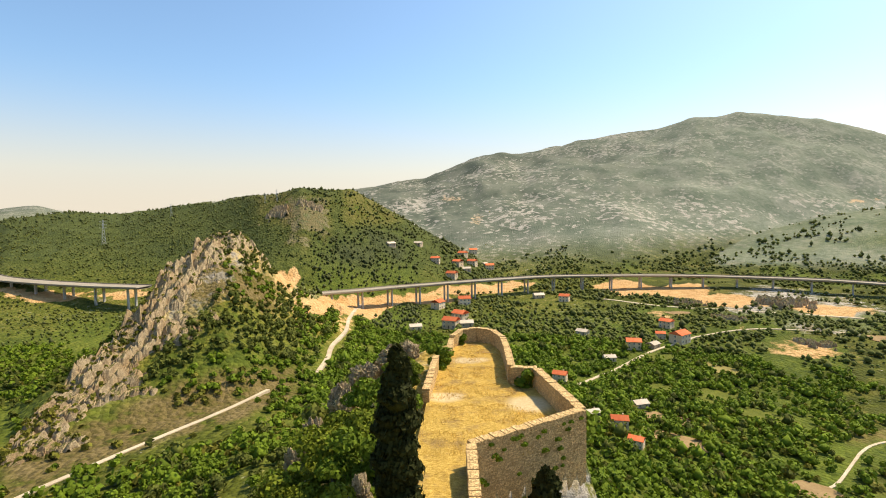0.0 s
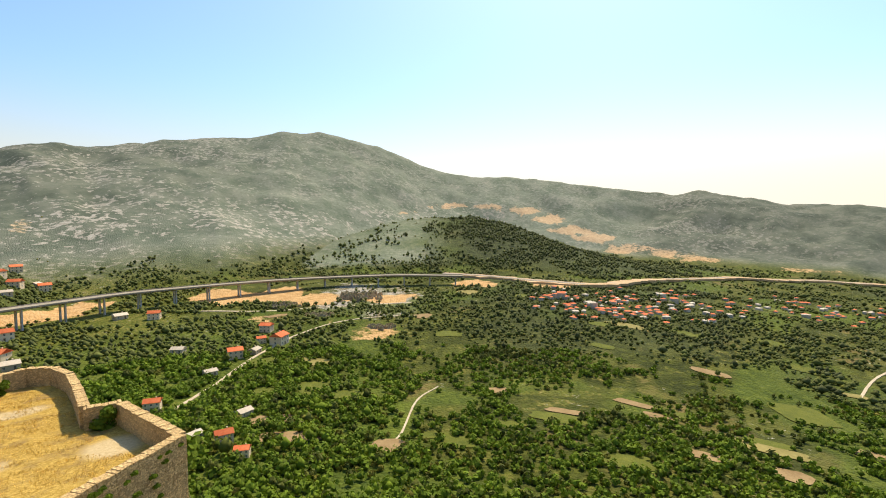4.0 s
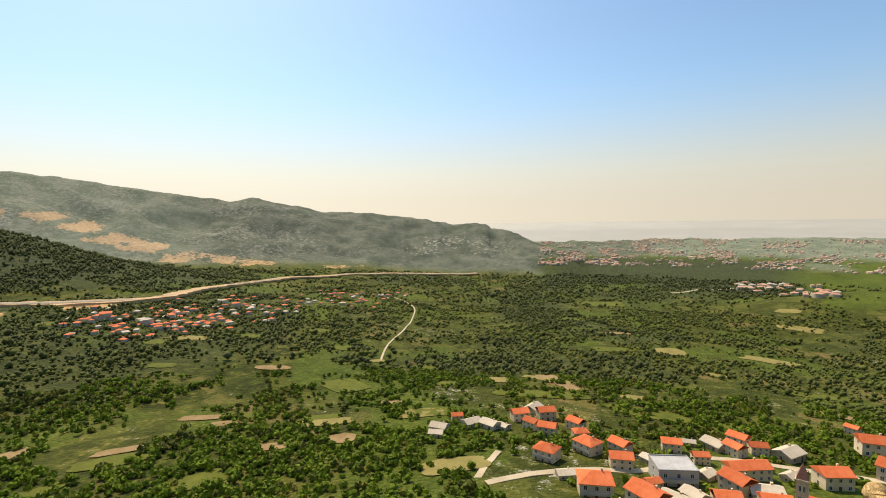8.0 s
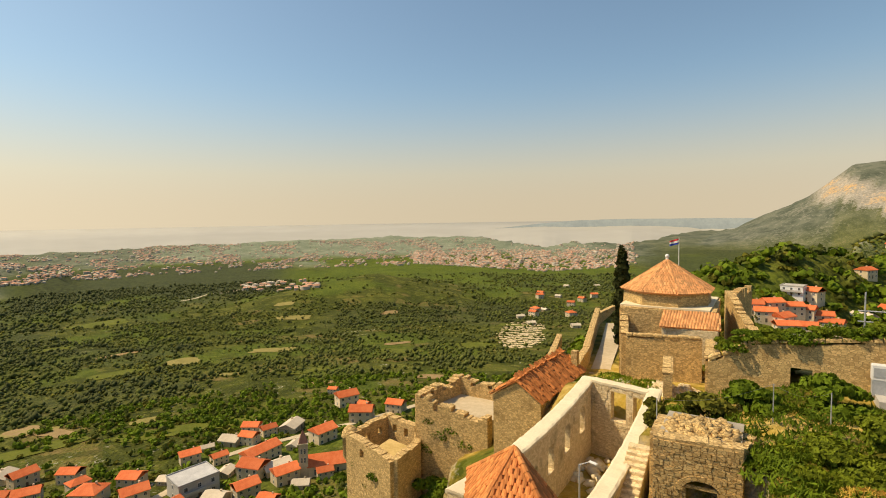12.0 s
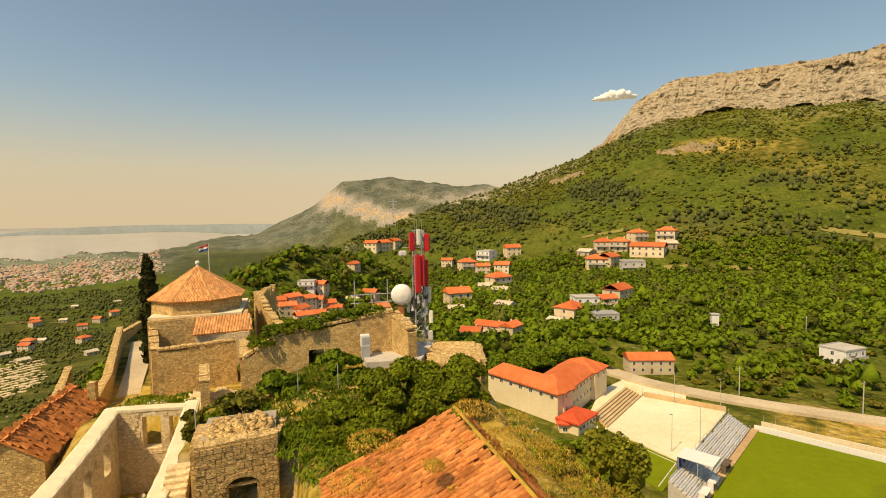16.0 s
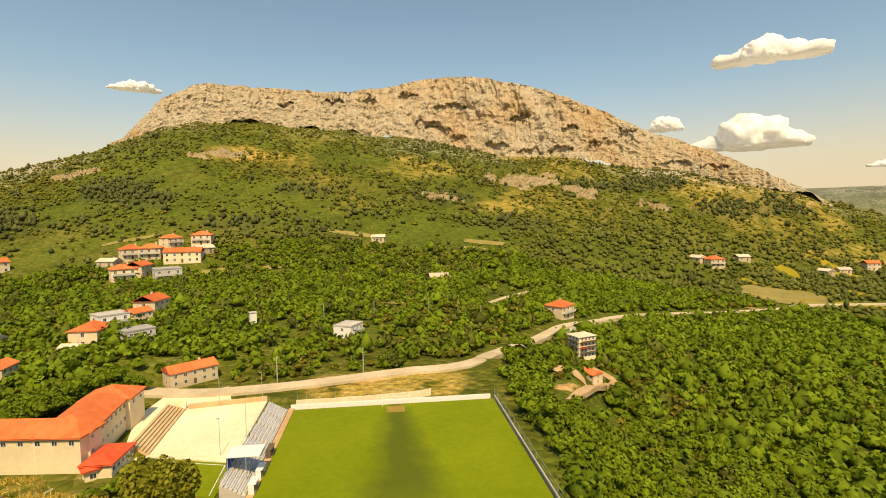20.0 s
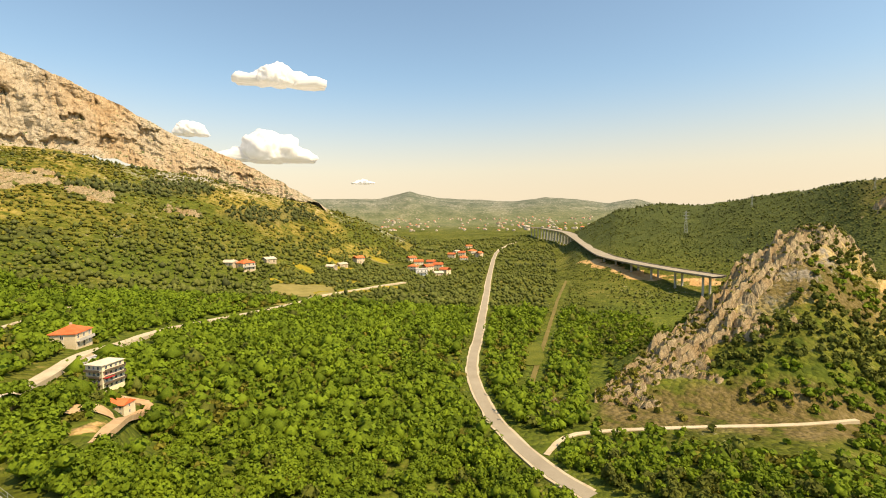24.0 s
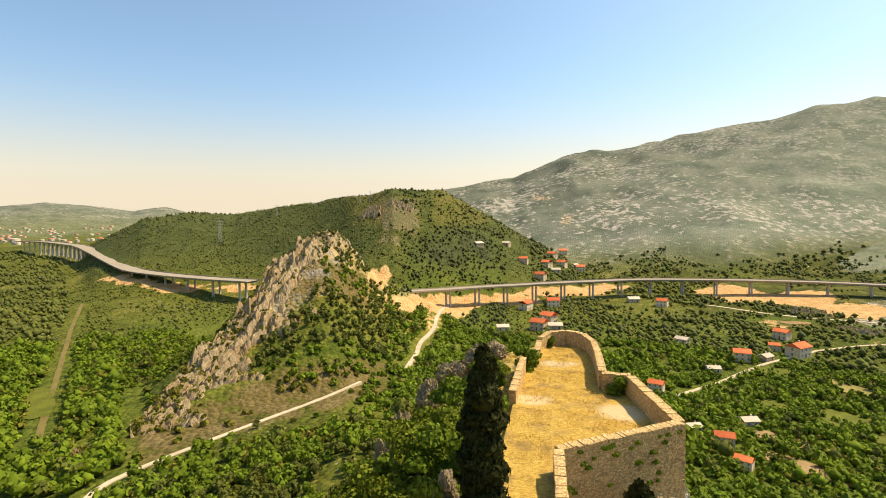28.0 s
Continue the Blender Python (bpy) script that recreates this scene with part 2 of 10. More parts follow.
def crag_material():
    """Warm grey limestone with darker beds and seams, scrub on its ledges."""
    m, n, l, b = mat("bedded warm grey limestone")
    co = n.new("ShaderNodeTexCoord").outputs["Object"]
    broad = noise_node(n, l, 0.05, 5.0, 0.6, co)
    fine_ = noise_node(n, l, 0.45, 6.0, 0.7, co, (1.6, 0.7, 1.0))
    grain = noise_node(n, l, 2.4, 5.0, 0.7, co)
    tone = times(n, l, times(n, l, fine_, 0.55), times(n, l, grain, 0.45), "ADD")
    grey = ramp(n, l, tone, [(0.34, (0.095, 0.070, 0.042)), (0.46, (0.30, 0.23, 0.14)), (0.62, (0.55, 0.43, 0.265))])
    rust = ramp(n, l, tone, [(0.34, (0.13, 0.082, 0.042)), (0.60, (0.46, 0.32, 0.17))])
    col = mix(n, l, step(n, l, broad, 0.46, 0.64), grey, rust)
    nz = n.new("ShaderNodeSeparateXYZ")
    l.new(n.new("ShaderNodeNewGeometry").outputs["Normal"], nz.inputs[0])
    ledge = times(n, l, step(n, l, nz.outputs["Z"], 0.48, 0.70), step(n, l, fine_, 0.42, 0.52))
    scrub = ramp(n, l, grain, [(0.40, (0.055, 0.062, 0.014)), (0.62, (0.165, 0.150, 0.042))])
    l.new(mix(n, l, ledge, col, scrub), b.inputs["Base Color"])
    b.inputs["Roughness"].default_value = 0.95
    b.inputs["Specular IOR Level"].default_value = 0.1
    bump(n, l, b, tone, 1.0, 0.8)
    return m


M_CRAG = crag_material()


def terrain_material():
    m, n, l, b = mat("scrub, meadow and limestone ground")
    co = n.new("ShaderNodeTexCoord").outputs["Object"]
    n0 = noise_node(n, l, 0.0035, 6.0, 0.6, co)
    n1 = noise_node(n, l, 0.012, 7.0, 0.62, co)
    n2 = noise_node(n, l, 0.09, 6.0, 0.65, co)
    n3 = noise_node(n, l, 0.6, 4.0, 0.7, co)
    crown = n.new("ShaderNodeTexVoronoi")
    crown.inputs["Scale"].default_value = 0.36
    l.new(co, crown.inputs["Vector"])
    tone = n.new("ShaderNodeRGBToBW")
    l.new(crown.outputs["Color"], tone.inputs[0])
    mixed = times(n, l, times(n, l, n1, 0.45), times(n, l, n2, 0.3), "ADD")
    mixed = times(n, l, mixed, times(n, l, tone.outputs[0], 0.25), "ADD")
    green = ramp(n, l, mixed, [(0.36, (0.045, 0.054, 0.008)), (0.46, (0.085, 0.098, 0.012)), (0.55, (0.122, 0.130, 0.021)), (0.64, (0.205, 0.175, 0.045))])
    # small fields and terraces of the southern valley, each of its own tone, between dark hedges
    jig = n.new("ShaderNodeMix")
    jig.data_type = "VECTOR"
    jig.inputs[0].default_value = 0.985
    jn = n.new("ShaderNodeTexNoise")
    jn.inputs["Scale"].default_value = 0.02
    l.new(co, jn.inputs["Vector"])
    big = n.new("ShaderNodeVectorMath")
    big.operation = "SCALE"
    big.inputs[3].default_value = 2200.0
    l.new(jn.outputs["Color"], big.inputs[0])
    l.new(big.outputs[0], jig.inputs[4])
    l.new(co, jig.inputs[5])
    mp = n.new("ShaderNodeMapping")
    mp.inputs["Scale"].default_value = (1.0, 1.7, 0.3)
    mp.inputs["Rotation"].default_value = (0.0, 0.0, 0.5)
    l.new(jig.outputs[1], mp.inputs["Vector"])
    plot, hedge = n.new("ShaderNodeTexVoronoi"), n.new("ShaderNodeTexVoronoi")
    hedge.feature = "DISTANCE_TO_EDGE"
    for v in (plot, hedge):
        v.inputs["Scale"].default_value = 0.021
        l.new(mp.outputs["Vector"], v.inputs["Vector"])
    pt = n.new("ShaderNodeRGBToBW")
    l.new(plot.outputs["Color"], pt.inputs[0])
    crop = ramp(n, l, pt.outputs[0], [(0.15, (0.036, 0.044, 0.008)), (0.38, (0.056, 0.064, 0.012)), (0.55, (0.080, 0.088, 0.016)), (0.72, (0.115, 0.117, 0.024)), (0.88, (0.19, 0.140, 0.050))])
    crop = mix(n, l, step(n, l, n2, 0.42, 0.62), crop, green)
    crop = mix(n, l, step(n, l, times(n, l, hedge.outputs["Distance"], times(n, l, n2, 0.12), "SUBTRACT"), -0.02, 0.035), (0.050, 0.060, 0.010), crop)
    green = mix(n, l, attr(n, "farm"), green, crop)
    rockc = ramp(n, l, times(n, l, times(n, l, n2, 0.6), times(n, l, n3, 0.4), "ADD"),
                 [(0.34, (0.18, 0.15, 0.11)), (0.5, (0.36, 0.32, 0.26)), (0.66, (0.58, 0.53, 0.45))])
    soilc = ramp(n, l, n2, [(0.3, (0.44, 0.24, 0.085)), (0.7, (0.67, 0.43, 0.20))])
    patch = times(n, l, times(n, l, n2, 0.55), times(n, l, n3, 0.45), "ADD")
    mask = step(n, l, times(n, l, patch, times(n, l, attr(n, "rock"), 0.40), "ADD"), 0.66, 0.74)
    col = mix(n, l, mask, green, rockc)
    # the bare mountain: low grey-green scrub, its base colour paled for distance haze, broken by flecks of pale rock
    # that gather in bands
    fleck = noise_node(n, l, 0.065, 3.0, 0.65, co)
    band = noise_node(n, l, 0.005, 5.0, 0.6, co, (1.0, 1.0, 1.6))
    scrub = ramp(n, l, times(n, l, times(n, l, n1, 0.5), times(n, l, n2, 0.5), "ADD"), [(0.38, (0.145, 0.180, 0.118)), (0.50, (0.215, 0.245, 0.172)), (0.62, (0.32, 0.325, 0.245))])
    scrub = mix(n, l, attr(n, "heath_haze"), scrub, ramp(n, l, n1, [(0.40, (0.070, 0.082, 0.058)), (0.60, (0.150, 0.155, 0.112))]))
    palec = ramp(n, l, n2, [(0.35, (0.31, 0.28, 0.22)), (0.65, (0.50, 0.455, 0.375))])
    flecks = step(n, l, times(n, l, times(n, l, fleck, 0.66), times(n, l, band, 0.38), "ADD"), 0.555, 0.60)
    col = mix(n, l, attr(n, "karst_haze"), col, mix(n, l, times(n, l, flecks, attr(n, "fleck")), scrub, palec))
    strawc = ramp(n, l, patch, [(0.38, (0.22, 0.155, 0.03)), (0.50, (0.40, 0.27, 0.055)), (0.62, (0.56, 0.40, 0.145))])
    col = mix(n, l, times(n, l, attr(n, "dry"), step(n, l, n2, 0.40, 0.52)), col, strawc)
    col = mix(n, l, attr(n, "wood"), col, ramp(n, l, mixed, [(0.38, (0.058, 0.084, 0.012)), (0.62, (0.125, 0.155, 0.020))]))
    col = mix(n, l, attr(n, "pine"), col, ramp(n, l, n2, [(0.4, (0.040, 0.049, 0.020)), (0.6, (0.078, 0.090, 0.033))]))
    brown = ramp(n, l, patch, [(0.40, (0.078, 0.068, 0.018)), (0.50, (0.135, 0.102, 0.034)), (0.60, (0.205, 0.152, 0.066))])
    col = mix(n, l, times(n, l, attr(n, "brown"), step(n, l, n2, 0.34, 0.48)), col, brown)
    smask = step(n, l, times(n, l, times(n, l, times(n, l, n2, 0.5), times(n, l, n1, 0.45), "ADD"), times(n, l, attr(n, "soil"), 0.62), "ADD"), 0.80, 0.88)
    # far earth scars are paled with the mountain, standing in for haze
    col = mix(n, l, smask, col, mix(n, l, times(n, l, attr(n, "karst_haze"), 0.4), soilc, palec))
    l.new(col, b.inputs["Base Color"])
    b.inputs["Roughness"].default_value = 0.95
    b.inputs["Specular IOR Level"].default_value = 0.1
    dome = times(n, l, 1.0, crown.outputs["Distance"], "SUBTRACT")
    bump(n, l, b, times(n, l, times(n, l, dome, 0.55), times(n, l, patch, 0.6), "ADD"), 1.0, 2.6)
    return m


M_GROUND = terrain_material()

# ---- land ----
# Heights are metres below (-) or above the drone; az is degrees clockwise from +Y.
def lattice(ix, iy, seed):
    h = np.sin(ix * 127.1 + iy * 311.7 + seed * 74.7) * 43758.5453
    return h - np.floor(h)


def vnoise(x, y, seed=0):
    ix, iy = np.floor(x), np.floor(y)
    fx, fy = x - ix, y - iy
    fx, fy = fx * fx * (3 - 2 * fx), fy * fy * (3 - 2 * fy)
    a, b = lattice(ix, iy, seed), lattice(ix + 1, iy, seed)
    c, d = lattice(ix, iy + 1, seed), lattice(ix + 1, iy + 1, seed)
    return (a + (b - a) * fx) * (1 - fy) + (c + (d - c) * fx) * fy


def fbm(x, y, octaves=5, seed=0, gain=0.5):
    s, a, t = 0.0, 1.0, 0.0
    for o in range(octaves):
        s = s + a * (vnoise(x, y, seed + o) - 0.5)
        t += a
        a *= gain
        x, y = x * 2.03 + 17.1, y * 2.03 - 9.3
    return 2.0 * s / t


def smooth(e0, e1, v):
    t = np.clip((v - e0) / (e1 - e0), 0.0, 1.0)
    return t * t * (3 - 2 * t)


VALLEY_R = (120, 220, 400, 800, 1600, 3000, 4900)
VALLEY = {
    0: (-75, -98, -114, -112, -60, -40, -60),
    30: (-92, -118, -124, -104, -80, -80, -60),
    60: (-95, -120, -130, -108, -125, -120, -60),
    95: (-95, -120, -140, -172, -188, -165, -60),
    130: (-80, -122, -142, -172, -192, -165, -60),
    158: (-64, -105, -140, -175, -192, -165, -60),
    178: (-46, -72, -112, -165, -190, -160, -60),
    196: (-42, -52, -58, -72, -110, -130, -80),
    215: (-43, -46, -45, -40, -40, -60, -60),
    235: (-51, -52, -44, -40, -40, -40, -40),
    256: (-54, -56, -50, -45, -40, -40, -40),
    280: (-76, -80, -76, -62, -50, -20, 60),
    300: (-86, -90, -90, -88, -86, -50, 40),
    318: (-80, -88, -92, -84, -60, -30, 30),
    338: (-68, -84, -98, -108, -55, -30, 20),
}
VAL_AZ = np.array(sorted(VALLEY) + [360], float)
VAL_H = np.array([VALLEY[k] for k in sorted(VALLEY)] + [VALLEY[0]], float)


def valley(az, r):
    az = np.mod(az, 360.0)
    lr = np.log(np.clip(r, VALLEY_R[0], VALLEY_R[-1]))
    cols = np.array([np.interp(az.ravel(), VAL_AZ, VAL_H[:, i]) for i in range(len(VALLEY_R))])
    lk = np.log(VALLEY_R)
    f = np.interp(lr.ravel(), lk, np.arange(len(VALLEY_R)))
    i = np.clip(f.astype(int), 0, len(VALLEY_R) - 2)
    j = np.arange(i.size)
    return (cols[i, j] + (cols[i + 1, j] - cols[i, j]) * (f - i)).reshape(r.shape)


# Each hill: az, elevation of the crest as seen from the drone, distance of the crest; distance of its foot; shape; depth behind.
HILLS = {
    "mosor": (((-25, 0.2, 1900), (-14, 2.9, 1800), (-8, 3.8, 1850), (-5, 4.4, 1900), (-2, 4.7, 2000), (1, 5.8, 2030), (3, 6.5, 2050), (5, 7.2, 2080), (7, 7.3, 2100), (9, 7.1, 2150),
               (12, 7.6, 2200), (15, 8.2, 2250), (18, 8.45, 2300), (21, 8.8, 2350), (23.5, 8.9, 2350), (25.5, 9.35, 2360), (27.2, 9.65, 2380), (28.8, 9.5, 2400), (30.8, 9.85, 2400), (33, 9.4, 2400), (36, 8.7, 2450), (39, 7.9, 2500), (42, 6.5, 2500), (45, 5.6, 2500), (48, 5.1, 2500),
               (54.8, 4.5, 2550), (60, 3.7, 2570), (68.6, 2.6, 2600), (70.5, 2.35, 2600), (72.1, 2.7, 2600), (79.7, 1.4, 2600), (90.4, 0.4, 2500), (94.5, -0.45, 2450), (98.2, -0.4, 2400), (98.6, -0.9, 2380), (100.9, -1.1, 2300),
               (105.1, -3.3, 2050), (109, -5.0, 1900), (114, -8, 1800)),
              ((-25, 900), (20, 850), (45, 1500), (72, 1700), (90, 1700), (105, 1650), (114, 1600)), 1.05, 900),
    "wooded hill": (((26, -5.0, 1300), (30, -3.0, 1350), (34, -1.2, 1400), (38.0, 0.0, 1450), (42.8, 0.3, 1480), (47.7, 0.25, 1480), (52.0, -0.6, 1450), (58.0, -2.9, 1400), (63.1, -4.6, 1330), (68.8, -6.1, 1250), (73, -8, 1200)),
                    ((26, 950), (73, 1000)), 0.9, 500),
    "north-east ridge": (((314, -2.0, 1300), (318.4, 0.4, 1250), (323, 1.1, 1220), (326.7, 0.9, 1200), (331, 1.4, 1100), (336.1, 2.3, 1000), (339.6, 2.8, 900), (341.5, 2.9, 870), (344.0, 3.6, 830), (346.5, 3.3, 840), (349.5, 3.4, 870),
                          (352.5, 1.9, 900), (356, -0.2, 930), (360, -2.6, 950), (364, -4.6, 960), (368, -8, 960)),
                         ((314, 700), (330, 600), (341, 520), (350, 610), (368, 720)), 0.9, 500),
    "kozjak": (((186, -3, 520), (194, 0.3, 700), (202.7, 2.9, 900), (208.2, 4.8, 960), (213, 6.6, 1000), (216.1, 7.9, 1000), (219, 9.4, 1005), (222, 10.1, 1010), (228.3, 10.5, 1010), (238.4, 9.7, 1000), (248.3, 8.2, 980),
                (255.3, 6.7, 960), (261.4, 6.5, 950), (267.3, 5.1, 950), (273.3, 4.3, 960), (279.1, 2.9, 980), (285, 1.6, 1020), (290, -0.5, 1100), (296, -3.5, 1200)),
               ((186, 420), (205, 430), (230, 400), (255, 420), (280, 560), (296, 900)), 1.0, 700),
    "far mountain": (((164, -5.5, 3500), (169.6, -4.0, 3500), (177, -1.3, 3500), (183.1, 1.8, 3500), (186.1, 4.4, 3500), (191.6, 4.8, 3500), (196.4, 4.2, 3500), (200.5, 3.7, 3500),
                      (202.3, 4.0, 3500), (206, 3.2, 3500), (215, 2.0, 3500)), ((164, 3000), (215, 2500)), 0.8, 700),
    "crag": (((316.6, -25, 252), (317.4, -21.5, 256), (318, -18.7, 262), (320.3, -16.2, 280), (322.3, -14.4, 296), (325.2, -11.7, 325), (327.6, -8.8, 350), (330.5, -5.0, 385), (332.8, -2.9, 405), (335.0, -1.2, 425), (336.8, -0.6, 440), (338.2, -1.6, 455),
              (340, -4.0, 470), (343.5, -7.4, 490), (347, -9.0, 500), (352, -12, 500)),
             ((316.6, 238), (325.5, 243), (331.5, 250), (337.5, 258), (343.2, 275), (352, 300)), 0.8, 110),
    "far hills": (((270, 0.5, 4300), (284.3, 2.2, 4300), (291.8, 2.2, 4300), (294, 2.7, 4300), (295.3, 3.05, 4300), (296.8, 2.6, 4300), (298.9, 2.2, 4300), (307.2, 1.7, 4300), (311, 2.1, 4300),
                   (314.5, 1.8, 4300), (317.5, 1.3, 4300), (320.5, 1.7, 4300), (324, 0.7, 4300), (336, 0.2, 4300)), ((270, 3300), (336, 3300)), 0.7, 500),
    "hillock": (((121, -10.5, 1000), (124.3, -9.1, 1050), (131.6, -7.3, 1150), (138.3, -6.2, 1200), (143.2, -7.0, 1200), (149.2, -8.2, 1150), (154, -10, 1100)), ((121, 850), (154, 850)), 0.8, 350),
    "spur": (((170, -9.5, 170), (174, -6.5, 185), (178, -4.6, 200), (181.2, -3.6, 215), (185.4, -3.9, 240), (189.1, -5.0, 260), (194, -8.5, 270)), ((170, 100), (194, 120)), 0.9, 130),
}


def hill(base, az, r, crest, foot, shape, back):
    c = np.array(crest, float)
    f = np.array(foot, float)
    mid = 0.5 * (c[0, 0] + c[-1, 0])
    a = np.mod(az - mid + 180.0, 360.0) - 180.0 + mid
    el = np.interp(a, c[:, 0], c[:, 1])
    rc = np.interp(a, c[:, 0], c[:, 2])
    rf = np.interp(a, f[:, 0], f[:, 1])
    hc = rc * np.tan(np.radians(el))
    t = np.clip((r - rf) / (rc - rf), 0.0, 1.0) ** shape
    up = 0.25 * t * t * (3 - 2 * t) + 0.75 * t
    down = 1.0 - smooth(0.0, 1.0, (r - rc) / back)
    w = np.where(r < rc, up, down)
    inside = smooth(c[0, 0] - 1.0, c[0, 0] + 0.5, a) * (1 - smooth(c[-1, 0] - 0.5, c[-1, 0] + 1.0, a))
    return np.maximum(base, base + (hc - base) * w * inside), w * inside * np.clip((hc - base) / 25.0, 0.0, 1.0)


# crest lines of the fortress rock: x, y, height, half width of the level top
CRESTS = (
    ((6.0, 89.0, -25.6, 8.5), (5.0, 58.0, -25.6, 9.0), (-1.0, 43.0, -25.8, 3.6), (-2.0, 24.0, -23.0, 7.0), (-2.0, 2.0, -15.5, 10.0), (-2.0, -30.0, -15.9, 9.5)),
    ((-6.0, -8.0, -11.0, 4.0), (-7.0, -24.0, -12.2, 4.0), (-9.0, -46.0, -12.6, 6.0)),
    ((-1.0, -34.0, -14.2, 9.0), (5.0, -50.0, -16.0, 10.0), (13.0, -64.0, -19.6, 12.0), (22.0, -110.0, -21.0, 12.0)),
    ((21.0, -48.0, -23.0, 5.0), (29.0, -49.0, -27.0, 6.0), (38.0, -43.5, -38.0, 6.0)),
)
# how far the sides fall away to the north and to the south, in metres
FALLS = ((50.0, 20.0), (32.0, 40.0), (45.0, 24.0), (20.0, 22.0))


def fortress_rock(az, r, base):
    x, y = r * np.sin(np.radians(az)), r * np.cos(np.radians(az))
    out, weight = base, np.zeros(r.shape)
    wob = 3.0 * fbm(x / 14.0, y / 14.0, 4, 5)
    for line, falls in zip(CRESTS, FALLS):
        best = np.full(r.shape, 1e9)
        top, half, px = np.zeros(r.shape), np.zeros(r.shape), np.zeros(r.shape)
        for (x0, y0, h0, w0), (x1, y1, h1, w1) in zip(line[:-1], line[1:]):
            dx, dy = x1 - x0, y1 - y0
            t = np.clip(((x - x0) * dx + (y - y0) * dy) / (dx * dx + dy * dy), 0, 1)
            d = np.hypot(x - x0 - t * dx, y - y0 - t * dy)
            near = d < best
            best = np.where(near, d, best)
            top = np.where(near, h0 + t * (h1 - h0), top)
            half = np.where(near, w0 + t * (w1 - w0), half)
            px = np.where(near, x0 + t * dx, px)
        fall = np.where(x > px, falls[1], falls[0] * (1.0 - 0.58 * smooth(4.0, -8.0, y)))
        w = 1.0 - smooth(half, half + fall, best + wob * smooth(half, half + 8.0, best))
        out = np.maximum(out, base + (top - base) * w)
        weight = np.maximum(weight, w)
    # outside the bastion walls the rock drops at once
    inside = (13.2 * (y - 46.8) - 7.4 * (x - 2.3)) / 15.1
    cut = (inside < -0.3) & (x > 1.8) & (y > 26) & (y < 62)
    out = np.where(cut, np.minimum(out, np.maximum(base, -29.5 + 1.5 * inside)), out)
    xe = np.interp(y, (52.0, 69.5, 71.0, 88.0, 96.0), (15.6, 13.4, 10.2, 10.9, 7.4))
    cut2 = (x > xe + 0.3) & (y > 52) & (y < 98)
    out = np.where(cut2, np.minimum(out, np.maximum(base, -26.5 - 1.4 * (x - xe))), out)
    xp = np.interp(y, (-118.0, -95.0, -77.0, -64.5, -56.5), (29.8, 27.8, 23.6, 20.6, 19.4))
    cut3 = (x > xp + 0.3) & (y < -56.5) & (y > -125)
    out = np.where(cut3, np.minimum(out, np.maximum(base, -24.0 - 1.1 * (x - xp))), out)
    weight = np.where(cut | cut2 | cut3, np.minimum(weight, 0.5), weight)
    # sunken floor of the roofless house, and the ledge of the gabled house below it
    pit = smooth(6.9, 7.5, x) * (1 - smooth(15.2, 16.2, x)) * smooth(-44.0, -43.0, y) * (1 - smooth(-21.0, -19.5, y))
    out = out * (1 - pit) + np.minimum(out, -20.6) * pit
    pit = smooth(-0.6, 0.4, x) * (1 - smooth(7.0, 7.6, x)) * smooth(-29.2, -28.4, y) * (1 - smooth(-20.0, -17.0, y))
    out = out * (1 - pit) + np.minimum(out, -17.6) * pit
    pit = smooth(5.3, 5.7, x) * (1 - smooth(7.2, 7.7, x)) * smooth(-33.5, -32.7, y) * (1 - smooth(-29.2, -28.6, y))
    out = out * (1 - pit) + np.minimum(out, -17.6) * pit
    return out, weight


SHORE_AZ = (96, 105.2, 116.2, 128.1, 140.2, 150, 154, 158.1, 161.0, 166.8, 170, 174, 186)
SHORE_R = (3200, 3300, 3500, 3600, 3750, 3700, 3300, 2950, 3200, 3100, 3400, 4000, 4200)


def land(az, r):
    h = valley(az, r)
    x, y = r * np.sin(np.radians(az)), r * np.cos(np.radians(az))
    part = {}
    for name, (crest, foot, shape, back) in HILLS.items():
        h, part[name] = hill(h, az, r, crest, foot, shape, back)
    rough = smooth(150, 500, r) * (1.0 - 0.75 * part["far hills"])
    h = h + rough * (r * 0.0035 * fbm(x / 60.0, y / 60.0, 4, 3) + r * 0.0045 * fbm(x / 230.0, y / 230.0, 4, 11) * (0.25 + part["mosor"] + part["kozjak"])
                     - r * 0.17 * np.abs(fbm(x / 300.0, y / 300.0, 5, 13)) * part["mosor"] * (1 - part["mosor"]))
    # the sea floor beyond the shore
    wet = smooth(97, 100, az) * (1 - smooth(184, 187, az)) * smooth(0, 120, r - np.interp(az, SHORE_AZ, SHORE_R))
    h = h - 220.0 * wet
    ragged = np.abs(fbm(x / 22.0, y / 22.0, 5, 31)) * smooth(0.25, 0.8, part["crag"])
    h = h - 16.0 * ragged
    h, part["fortress"] = fortress_rock(az, r, h)
    # level ground of the football pitch and the yards beside it
    pit = smooth(193, 200, az) * (1 - smooth(262, 268, az)) * smooth(70, 84, r) * (1 - smooth(172, 190, r))
    h = h * (1 - pit) - 51.0 * pit
    return h, part


NA, NR = 1080, 250
RINGS = np.exp(np.linspace(math.log(16.0), math.log(4950.0), NR))
AZS = np.arange(NA) * 360.0 / NA
GA, GR = np.meshgrid(AZS, RINGS, indexing="ij")
GH, PARTS = land(GA, GR)
GX, GY = GR * np.sin(np.radians(GA)), GR * np.cos(np.radians(GA))


